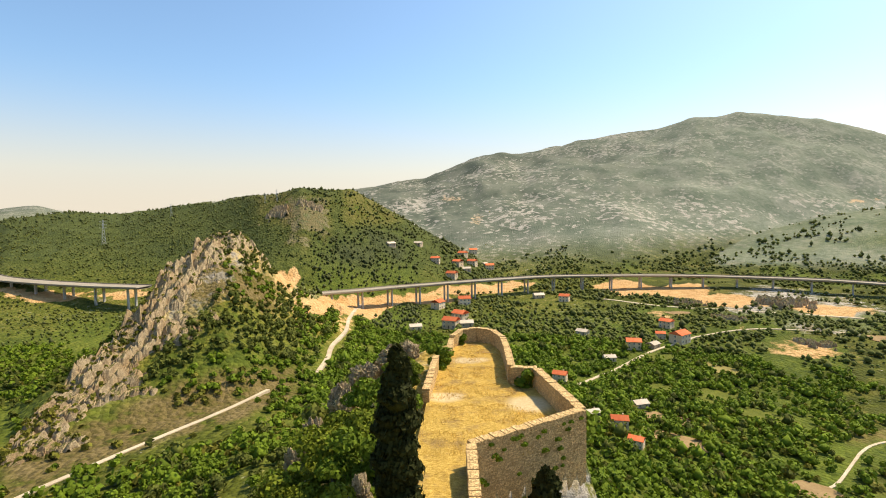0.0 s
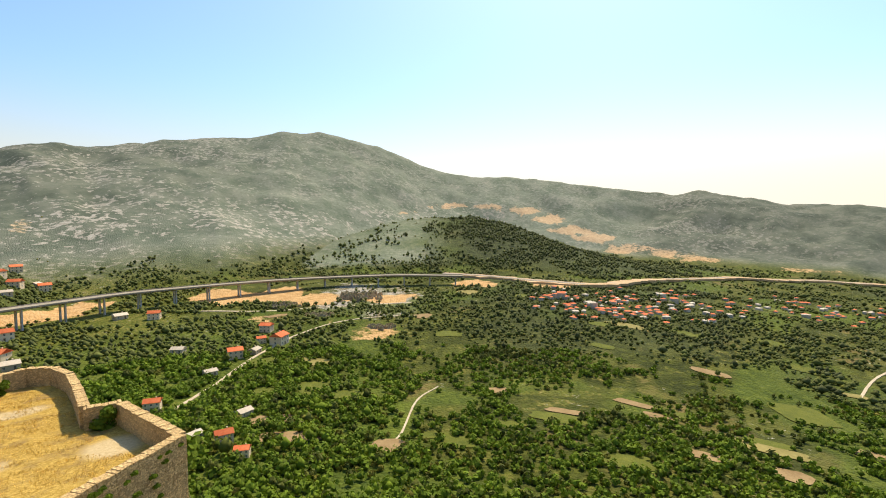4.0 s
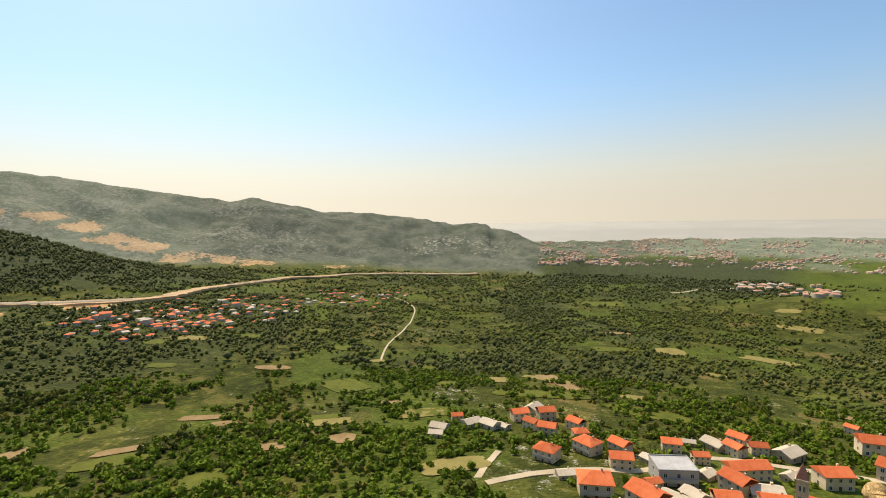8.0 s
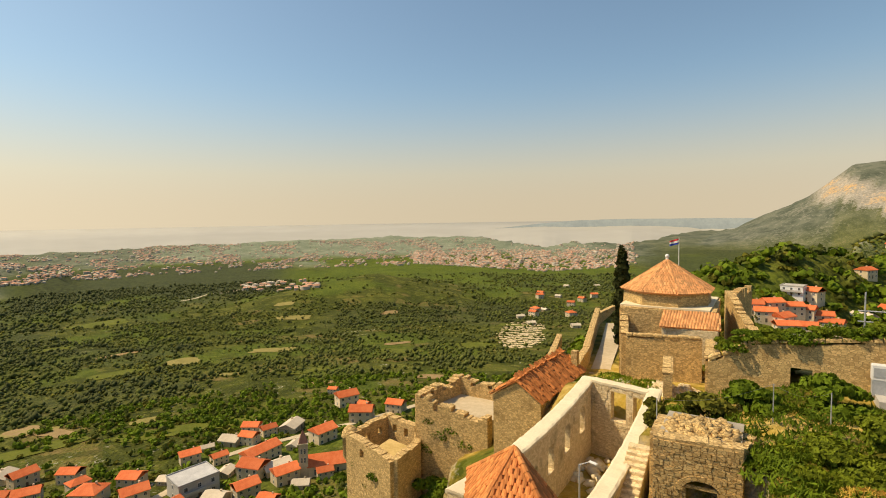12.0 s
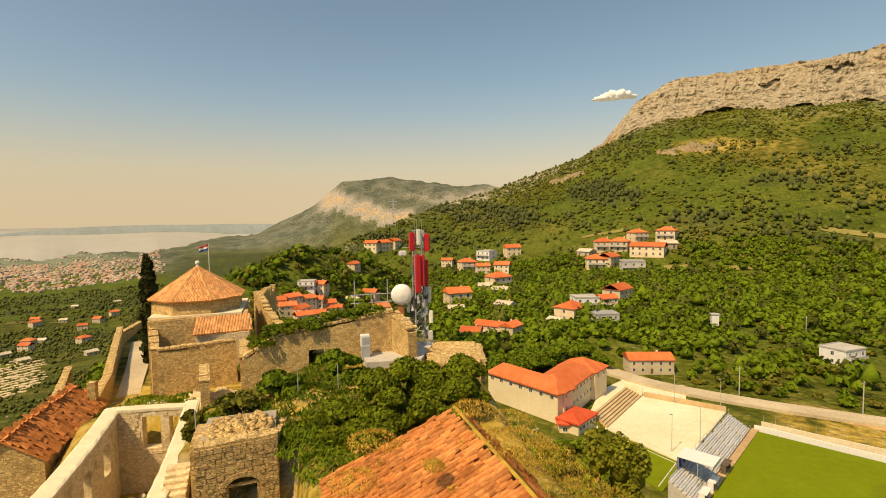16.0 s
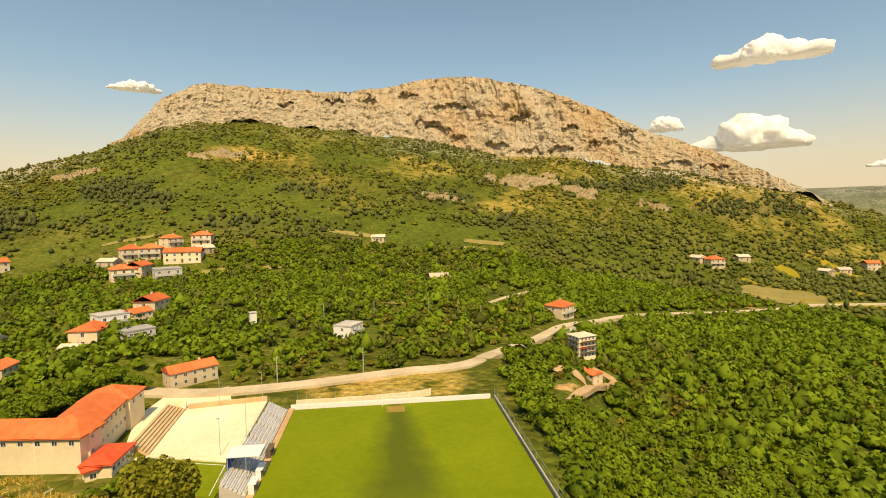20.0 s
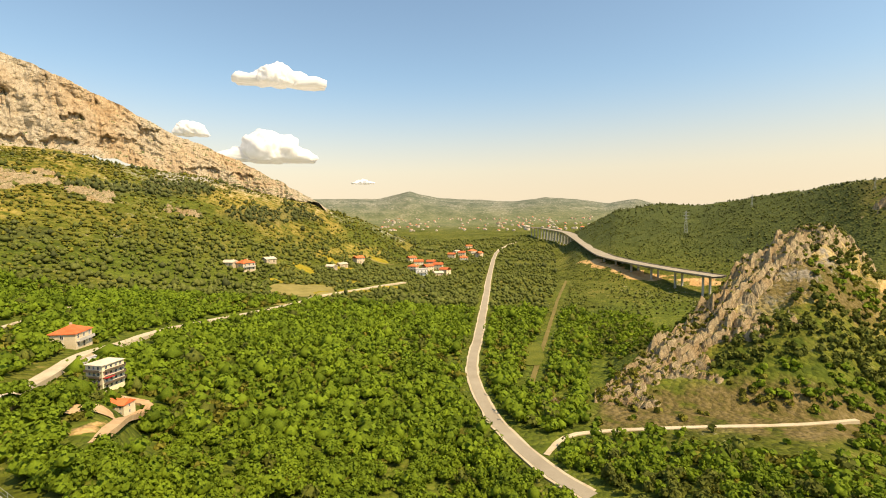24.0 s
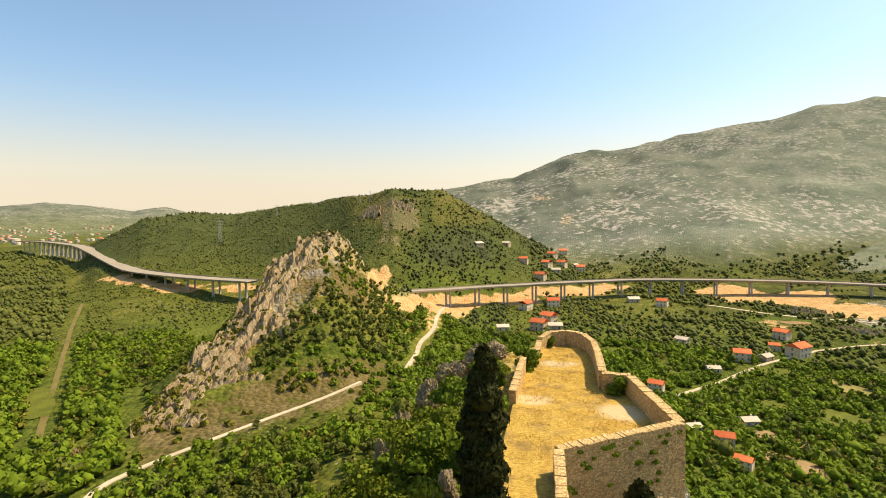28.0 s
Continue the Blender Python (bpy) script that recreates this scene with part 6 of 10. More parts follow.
def panel(parent, x, y, z, w, d, h, turn, material, name="panel_aerial", label=""):
    bm = box_bm(-w / 2, w / 2, -d / 2, d / 2, 0, h)
    bmesh.ops.bevel(bm, geom=bm.edges[:], offset=min(w, d) * 0.18, segments=2, affect="EDGES")
    p = part(name, bm, material, parent, label)
    p.matrix_local = pose(x, y, z, 0, 0, turn)
    return p


for x, y, z, w, h, tn in ((0.72, 0.5, 9.1, 0.52, 1.7, 12), (-0.68, 0.55, 9.0, 0.52, 1.65, -10), (0.28, 0.85, 5.2, 0.52, 3.5, 4), (-0.22, 0.7, 5.8, 0.36, 2.9, -14), (-0.7, 0.1, 5.6, 0.34, 2.6, -60), (0.0, -0.9, 5.4, 0.5, 3.3, 180)):
    panel(mast, x, y, z, w, 0.42, h, tn, M_RED, label="bright red panel")
for x, y, z, w, h, tn in ((-0.85, 0.2, 4.1, 0.5, 1.6, -40), (1.3, 0.5, 1.4, 0.55, 1.5, 15), (0.75, 0.9, 0.9, 0.5, 1.3, 0), (-1.0, 0.5, 2.2, 0.4, 1.2, -20), (0.15, 0.75, 9.6, 0.35, 1.5, 0), (0.95, -0.3, 3.2, 0.35, 1.0, 60), (-0.9, 0.5, 0.6, 0.45, 0.9, 10)):
    panel(mast, x, y, z, w, 0.3, h, tn, M_WHITE, "equipment_box", "pale equipment housing")
M_GEAR = surface("dark weathered equipment casing", (0.05, 0.05, 0.05), (0.14, 0.13, 0.12), 2.0, rough=0.6)
mrng = random.Random(8)
for k in range(22):
    u = mrng.uniform(0, 6.28)
    panel(mast, 0.75 * math.cos(u), 0.75 * math.sin(u), mrng.uniform(0.2, 5.4), mrng.uniform(0.22, 0.5), 0.25, mrng.uniform(0.3, 0.9), math.degrees(u) + 90, (M_GEAR, M_GEAR, M_WHITE, M_STEEL)[k % 4], "radio_unit", "small bracketed radio unit")
for k in range(10):
    bm = bmesh.new()
    u = mrng.uniform(0, 6.28)
    q = Vector((0.55 * math.cos(u), 0.55 * math.sin(u), mrng.uniform(5.0, 8.5)))
    for i in range(6):
        w_ = q + Vector((mrng.uniform(-0.12, 0.12), mrng.uniform(-0.12, 0.12), -q.z / 6))
        limb(bm, q, w_, 0.03, 0.03, 5)
        q = w_
    part("cable", bm, M_GEAR, mast, "black feeder cable")
dish = part("dish", bmesh.new(), M_WHITE, mast, "round white drum dish")
bm = bmesh.new()
dp = [(0.0, 0.32), (0.55, 0.26), (0.88, 0.10), (1.0, -0.08), (1.0, -0.42), (0.7, -0.6), (0.01, -0.62)]
rg = [[bm.verts.new((max(r, 0.005) * math.cos(6.2832 * i / 24), y, max(r, 0.005) * math.sin(6.2832 * i / 24))) for i in range(24)] for r, y in dp]
for p, q in zip(rg[:-1], rg[1:]):
    for i in range(24):
        bm.faces.new((p[i], p[(i + 1) % 24], q[(i + 1) % 24], q[i]))
bmesh.ops.recalc_face_normals(bm, faces=bm.faces[:])
bm.to_mesh(dish.data)
bm.free()
dish.data.shade_smooth()
dish.matrix_local = pose(1.75, 0.3, 5.0, 0, 0, -18)
bm = bmesh.new()
limb(bm, (0.4, 0.1, 4.8), (1.7, -0.1, 4.9), 0.05, 0.05)
limb(bm, (0.4, 0.1, 9.4), (1.5, 0.1, 9.4), 0.04, 0.04)
limb(bm, (-0.5, 0, 10.4), (0.9, 0, 10.4), 0.03, 0.03)
for x in (-0.35, 0.35, 0.1):
    limb(bm, (x, 0, 10.8), (x, 0, 12.0), 0.02, 0.015, 5)
part("brackets", bm, M_STEEL, mast)
panel(mast, 1.5, 0.0, 8.6, 0.7, 0.5, 0.5, 0, M_WHITE, "small_dish", "small pale drum")
panel(mast, 1.75, 0.0, 2.3, 0.55, 0.55, 1.7, 0, surface("orange brick", (0.42, 0.14, 0.06), (0.58, 0.24, 0.12), 2.0), "brick_pier", "orange brick pier below the dish")

frame_aerial = thing("antenna_frame", Matrix.Translation((-7.6, -47.2, Z - 12.4)), "pale steel aerial frame of poles and crossbars", "aerial mast")
for k, x in enumerate((-1.6, 0.0, 1.6)):
    bm = bmesh.new()
    limb(bm, (x, 0, -0.5), (x, 0, 5.4 if k == 1 else 6.6), 0.06, 0.05, 6)
    part("pole", bm, M_STEEL, frame_aerial)
for z in (4.4, 5.2):
    bm = bmesh.new()
    limb(bm, (-2.0, 0, z), (2.0, 0, z), 0.05, 0.05, 6)
    part("crossbar", bm, M_STEEL, frame_aerial)
ac = thing("cooling_unit", Matrix.Translation((-6.2, -42.4, Z - 11.0)), "white boxy cooling unit on a bracket by the wall", "air conditioner")
bm = box_bm(-0.4, 0.4, -0.3, 0.3, 0, 1.05)
bmesh.ops.bevel(bm, geom=bm.edges[:], offset=0.05, segments=2, affect="EDGES")
part("casing", bm, M_WHITE, ac)
part("stand", box_bm(-0.36, 0.36, -0.28, 0.28, -1.0, 0.0), M_STEEL, ac)
part("grille", box_bm(-0.3, 0.3, 0.3, 0.33, 0.25, 0.85), M_STEEL, ac)

lamp = thing("lamp_post", Matrix.Translation((9.4, -28.8, Z - 20.6)), "thin grey lamp post with a bent arm in the roofless house", "street lamp")
bm = bmesh.new()
limb(bm, (0, 0, 0), (0, 0, 5.6), 0.07, 0.05, 8)
part("pole", bm, M_STEEL, lamp)
bm = bmesh.new()
limb(bm, (0, 0, 5.55), (-0.7, 0.2, 6.0), 0.04, 0.04, 6)
part("arm", bm, M_STEEL, lamp)
panel(lamp, -0.9, 0.25, 5.95, 0.55, 0.2, 0.12, -16, M_WHITE, "lamp_head", "pale lamp head")

flagpole = thing("flagpole", Matrix.Translation((12.0, -86.0, Z - 20.0)), "tall flagpole with a red, white and blue flag", "flagpole")
bm = bmesh.new()
limb(bm, (0, 0, 0), (0, 0, 16.6), 0.09, 0.05, 8)
part("pole", bm, M_WHITE, flagpole)
M_BLUE = surface("blue cloth", (0.02, 0.05, 0.3), (0.03, 0.07, 0.38), 2.0)
for k, mm in enumerate((M_BLUE, M_WHITE, M_RED)):
    bm = bmesh.new()
    prev = None
    for i in range(9):
        x, y = i * 0.17, 0.1 * math.sin(i * 1.1)
        cur = [bm.verts.new((x, y + e, 15.6 + 0.30 * k + zz - 0.05 * i)) for e in (0, 0.02) for zz in (0, 0.29)]
        if prev:
            for q in ((0, 1), (1, 3), (3, 2), (2, 0)):
                bm.faces.new((prev[q[0]], prev[q[1]], cur[q[1]], cur[q[0]]))
        prev = cur
    part("flag_stripe", bm, mm, flagpole)

fence = thing("cable_fence", Matrix.Identity(4), "slack cables on thin steel posts above the vault", "fence")
posts = [(-0.4, -36.0, -14.0, 3.6), (-3.2, -35.8, -13.6, 3.2), (5.6, -32.0, -12.8, 1.6)]
for x, y, z, h in posts:
    bm = bmesh.new()
    limb(bm, (x, y, Z + z), (x, y, Z + z + h), 0.03, 0.03, 6)
    part("post", bm, M_STEEL, fence)
for (a, b) in ((0, 1), (0, 2)):
    pa, pb = [Vector((posts[i][0], posts[i][1], Z + posts[i][2] + posts[i][3])) for i in (a, b)]
    bm = bmesh.new()
    last = None
    for i in range(13):
        u = i / 12
        c = pa.lerp(pb, u) - Vector((0, 0, 2.0 * u * (1 - u)))
        ring = [bm.verts.new(c + Vector(o)) for o in ((0.015, 0, 0), (0, 0.015, 0.012), (-0.015, 0, 0), (0, -0.015, -0.012))]
        if last:
            for k in range(4):
                bm.faces.new((last[k], last[(k + 1) % 4], ring[(k + 1) % 4], ring[k]))
        last = ring
    part("cable", bm, M_STEEL, fence)

# ---- trees and shrubs of the fortress ----
def gz(x, y):
    return float(ground_xy(x, y)) - 0.2


cypress("cypress", -4.0, 40.0, Z - 28.0, 16.8, 2.35, 1, "tall dark cypress beside the bastion platform", 10000, 0.17)
cypress("cypress", 18.8, -77.8, gz(18.8, -77.8), 15.2, 1.5, 2, "slim dark cypress behind the domed church", 1800, 0.24)
cypress("cypress", 9.6, 45.8, Z - 31.0, 6.5, 1.7, 3, "dark bushy cypress below the bastion wall", 1500, 0.22)
for k, (x, y, top, s) in enumerate(((0.0, -29.8, -12.6, 1.1), (-1.4, -30.4, -12.2, 1.4), (-3.2, -30.0, -11.0, 1.7), (-5.2, -30.6, -9.6, 2.0), (-7.4, -31.4, -8.8, 2.2), (-9.4, -31.2, -9.0, 2.0), (-10.9, -30.6, -9.3, 1.7), (-4.0, -26.4, -10.6, 1.8), (-6.2, -27.6, -9.4, 2.0), (-8.6, -27.8, -9.6, 1.9), (-2.4, -27.2, -11.9, 1.6), (-10.2, -28.6, -10.2, 1.6))):
    broad_tree("shrub", x, y, gz(x, y), Z + top - gz(x, y), s, 20 + k, "dense green laurel shrub behind the old roof", M_LAUREL, 4200, 0.11, "shrub", 0.92)
broad_tree("shrub", -15.0, -19.9, gz(-15.0, -19.9), Z - 10.6 - gz(-15.0, -19.9), 1.6, 30, "rounded olive-green shrub on the dry slope", M_BUSH, 5200, 0.085, "shrub", 0.85)
broad_tree("shrub", -14.6, -19.3, gz(-14.6, -19.3), Z - 10.6 - gz(-14.6, -19.3), 1.4, 33, "rounded olive-green shrub on the dry slope", M_BUSH, 5200, 0.085, "shrub", 0.85)
for k, (x, y, z, h, s) in enumerate(((12.0, 70.6, -26.0, 4.6, 2.2), (-0.8, 80.0, -26.0, 5.4, 2.2), (3.2, 94.0, -25.0, 2.2, 1.0), (14.6, 68.0, -28.0, 4.6, 1.8))):
    broad_tree("shrub", x, y, Z + z, h, s, 40 + k, "leafy green shrub growing by the bastion wall", M_LEAF, 1000, 0.2, "shrub", 0.85)
for k, (x, y, h, s) in enumerate(((-9, 47, 6, 4), (-12.5, 52, 7, 4.5), (-8.5, 55, 6.5, 4), (-6.2, 61, 6.5, 3.4), (-16, 46, 7, 4.5), (-14, 60, 6, 4), (-10, 66, 6, 3.8), (-5.6, 70, 5.5, 3.0), (-19, 54, 6.5, 4.2), (-22, 44, 6.5, 4.4), (-11, 38, 6, 3.6), (-17, 37, 6, 4.0), (-24, 62, 5.5, 3.6), (-7, 76, 4.5, 2.8), (-14, 70, 4.5, 3), (-28, 50, 6, 4), (-5, 33, 4, 2.4))):
    broad_tree("tree", x, y, gz(x, y), h, s, 60 + k, "spreading green tree on the bastion slope", M_LAUREL if k % 3 else M_LEAF, 2800, 0.21, "tree", 0.9)
for k, (x, y, h, s) in enumerate(((3.2, -37.0, 2.4, 1.8), (0.6, -38.6, 2.0, 1.7), (-3.6, -39.0, 2.4, 1.8), (6.4, -36.6, 2.0, 1.0), (-1.0, -47.0, 3.6, 2.6), (-5.2, -46.6, 3.4, 2.4), (2.6, -46.0, 2.6, 1.6), (-17.6, -47.0, 4.0, 2.6), (30.5, -43.2, 3.0, 2.0), (7.0, -90.0, 9.0, 5.0), (0.0, -93.0, 8.0, 4.6), (-7.0, -86.0, 8.0, 4.4), (-14.0, -78.0, 7.0, 4.2), (-6.0, -74.0, 6.0, 3.8))):
    broad_tree("shrub", x, y, gz(x, y), h, s, 100 + k, "green shrub among the fortress ruins", M_LEAF if k % 3 else M_LEAF_OLIVE, 900, 0.2, "shrub", 0.9)


for k, (x, z, s) in enumerate(((2.6, -10.9, 0.9), (1.4, -10.2, 1.1), (-0.2, -9.9, 1.2), (-2.0, -9.7, 1.3), (-3.8, -9.3, 1.4), (-5.4, -9.0, 1.2), (-6.8, -8.7, 0.9))):
    broad_tree("shrub", x, -44.5, Z + z, 1.3, s, 170 + k, "low green shrub rooted on the ruined wall", M_LEAF if k % 2 else M_LAUREL, 1500, 0.10, "shrub", 0.9)


def crag_rock(name, x, y, z, w, d, h, seed, label):
    rng = np.random.default_rng(seed)
    bm = bmesh.new()
    bmesh.ops.create_icosphere(bm, subdivisions=5, radius=1.0)
    lean = Vector((0.55, 0.25, 0.8)).normalized()
    for v in bm.verts:
        q = Vector((v.co.x * w, v.co.y * d, v.co.z * h))
        wv = noise.fractal(q * 0.55 + Vector((seed * 7.3, 0, 0)), 0.9, 2.1, 5)
        s = (q.dot(lean) + 0.7 * wv) / 1.15
        saw = s - math.floor(s)
        crack = noise.fractal(Vector((q.x * 1.4, q.y * 1.4, q.z * 0.35 + seed)), 0.8, 2.0, 4)
        k = 0.80 + 0.16 * saw + 0.26 * wv - 0.16 * abs(crack)
        v.co = q * k
    ob = obj(name, bm, M_CRAG)
    ob.matrix_world = pose(x, y, z, 0, 0, float(rng.uniform(0, 180)))
    return tagged(ob, label, "rock")


for k, (x, y, w, d, h, up) in enumerate(((-8.0, 43.5, 1.6, 1.4, 2.4, 1.0), (-10, 89, 3.2, 2.6, 3.4, 2.4), (-14, 87, 3.6, 2.6, 3.8, 2.6), (-18, 84, 3.0, 2.4, 4.2, 3.4), (-22, 80, 2.2, 2.6, 5.2, 4.0), (-24, 76, 1.8, 2.4, 5.0, 3.0), (-7, 91, 2.6, 2.4, 2.8, 1.6), (-26, 70, 1.8, 3.0, 3.6, 1.0), (-3.4, 46.0, 1.2, 1.4, 1.0, 0.6))):
    crag_rock("limestone_crag", x, y, gz(x, y) + up, w, d, h, k + 1, "jagged grey limestone outcrop on the bastion slope")


def tufts(name, pts, n, size, seed, label, material, narrow=0.22):
    rng = np.random.default_rng(seed)
    c = np.array([(x, y, z) for x, y, z, _ in pts], float)
    r = np.array([(q, q, 0.25) for _, _, _, q in pts], float)
    v, f = leaf_cards(rng, c, r, n, size, 0.8, narrow)
    return tagged(new(name, tri_mesh(name, v, f, material)), label, "grass", kind="stuff")


dry_pts = [(x, y, float(ground_xy(x, y)) + 0.1, 2.2) for x, y in ((-11.5, -21), (-13, -20), (-12, -18), (-15, -16), (-16.5, -18), (-11, -23), (-13, -13), (-18, -15), (-10.8, -18.6), (-13.4, -16.2), (-10.6, -15.0), (-11.0, -12.0), (-12.0, -10.0), (-15.0, -12.0), (-10.6, -21.6), (-14.6, -14.0), (-16.5, -15.0))]
M_STRAW = leaf("straw", (0.42, 0.25, 0.040), (0.74, 0.48, 0.105), 0.4)
tufts("dry_grass", dry_pts, 34000, 0.045, 9, "tall dry yellow grass on the slope", M_STRAW)
tufts("roof_weeds", [(-3.0, -19.5, Z - 9.0, 1.0), (-2.0, -17.5, Z - 9.5, 0.9), (-4.5, -15.5, Z - 8.4, 0.35), (-6.8, -18.0, Z - 7.6, 0.8), (-7.5, -15.5, Z - 8.0, 1.2), (-8.5, -18.5, Z - 8.6, 1.2)], 5000, 0.045, 10, "weeds growing between the old tiles", M_STRAW)
tufts("platform_tufts", [(x, y, Z - 24.55, 3.0) for x in (-1, 3, 7) for y in (52, 60, 68, 76, 84)] + [(10, 58, Z - 24.55, 2.5), (5, 90, Z - 24.55, 2.5)], 9000, 0.09, 11, "short dry tufts on the platform", M_STRAW)
ivy = [(8.0, 49.4, Z - 23.6, 0.5), (5.2, 47.9, Z - 24.4, 0.5), (10.4, 50.8, Z - 25.0, 0.6), (13.2, 52.4, Z - 23.4, 0.5), (12.0, 51.6, Z - 24.2, 0.5), (3.4, 46.6, Z - 26.0, 0.5), (33.0, -45.6, Z - 23.6, 1.3), (31.6, -45.7, Z - 25.2, 1.5), (30.0, -45.9, Z - 24.4, 1.3), (28.2, -46.0, Z - 25.6, 1.4), (33.4, -45.4, Z - 27.0, 1.3), (39.6, -40.8, Z - 28.6, 1.1), (37.2, -40.2, Z - 30.2, 1.2), (34.8, -39.6, Z - 27.8, 0.9), (2.0, -43.4, Z - 10.4, 0.9), (-2.0, -43.4, Z - 9.4, 1.1), (36.0, -39.4, Z - 28.5, 1.0), (-4.0, -43.6, Z - 8.8, 1.6), (-7.2, -43.4, Z - 8.4, 1.2), (0.5, -44.0, Z - 9.8, 0.8)]
irng = np.random.default_rng(77)
for u in irng.uniform(0.02, 0.98, 18):
    ivy.append((2.5 + 13.0 * u, 46.4 + 7.3 * u, Z - 22.6 - 6.0 * irng.random() ** 2.0, 0.25 + 0.3 * irng.random()))
ic = np.array([q[:3] for q in ivy])
ir = np.array([(q[3] * 0.9, 0.30, q[3] * 0.7) for q in ivy])
iv, jf = leaf_cards(irng, ic, ir, 6000, 0.10)
tagged(new("wall_ivy", tri_mesh("wall_ivy", iv, jf, M_LEAF)), "green creeper and weeds on the old walls", "creeper", kind="stuff")
tufts("roof_moss", [(-1.8 - 4.6 * a, -9.0 - 11.0 * b, Z - 10.9 + 2.2 * (a * 4.6 + 0.8) / 5.6 + 0.1, 0.3) for a, b in irng.random((22, 2))], 1300, 0.07, 15, "dry tufts rooted between the roof tiles", M_STRAW)

green_pts = [(x, y, float(ground_xy(x, y)) + 0.15, 1.5) for x, y in ((-0.6, -27.6), (-1.8, -28.6), (-0.8, -29.6), (-2.6, -25.6), (-1.4, -24.4), (-2.2, -32.2), (-3.8, -33.6), (-0.2, -31.6), (2.6, -34.6), (0.6, -35.6), (-1.6, -36.2), (4.6, -36.0), (2.2, -38.0), (-0.4, -39.4), (-3.2, -37.6), (4.8, -39.6), (1.4, -41.2), (-2.4, -41.6), (-5.2, -38.8), (5.6, -42.0), (3.4, -42.6), (9.4, -50.0), (12.8, -53.0), (14.6, -56.0), (15.0, -50.0), (9.0, -46.5))]
tufts("yard_weeds", green_pts, 9000, 0.13, 13, "rank green weeds and grass among the ruins", M_LEAF, 0.4)

# ---- limestone cliff of the northern hill ----
CLIFF = np.array(((214.3, 7.2, 6.9), (215.5, 8.0, 7.4), (217, 9.7, 8.3), (219, 12.0, 9.2), (220.5, 12.8, 9.4), (222, 13.5, 9.9), (224, 13.8, 10.2), (228, 13.8, 10.3), (232, 13.8, 9.9), (235, 13.7, 9.6), (238, 13.9, 9.4),
                  (241, 14.3, 9.2), (244, 14.9, 8.8), (247, 15.3, 8.3), (250, 15.5, 7.7), (253, 15.3, 7.0), (256, 14.8, 6.4), (259, 14.0, 6.2), (262, 12.9, 6.3), (265, 11.6, 5.8), (268, 10.1, 4.7), (271, 8.5, 4.2),
                  (274, 7.5, 4.0), (277, 6.1, 3.4), (280, 4.5, 2.5), (282.5, 3.3, 1.9), (285, 1.8, 1.4), (286, 0.9, 0.7)))
CAVES = ((273.2, 4.9, 1.7, 0.9), (276.9, 4.3, 1.9, 0.9), (266.2, 7.2, 2.0, 1.3), (254.6, 7.9, 1.4, 0.7), (258.3, 7.2, 1.2, 0.6), (261.5, 7.3, 1.3, 0.6), (247.6, 9.6, 1.6, 0.9), (250.2, 8.9, 1.0, 0.5),
         (249.0, 12.3, 1.9, 0.55), (246.3, 10.4, 1.5, 0.7), (263.0, 9.5, 1.0, 0.6), (244.5, 13.6, 1.2, 0.35), (236.0, 12.7, 1.4, 0.4), (231.0, 12.2, 0.9, 0.3), (257.0, 10.9, 1.1, 0.5), (268.8, 8.6, 0.9, 0.8), (240.0, 12.9, 0.7, 0.5))


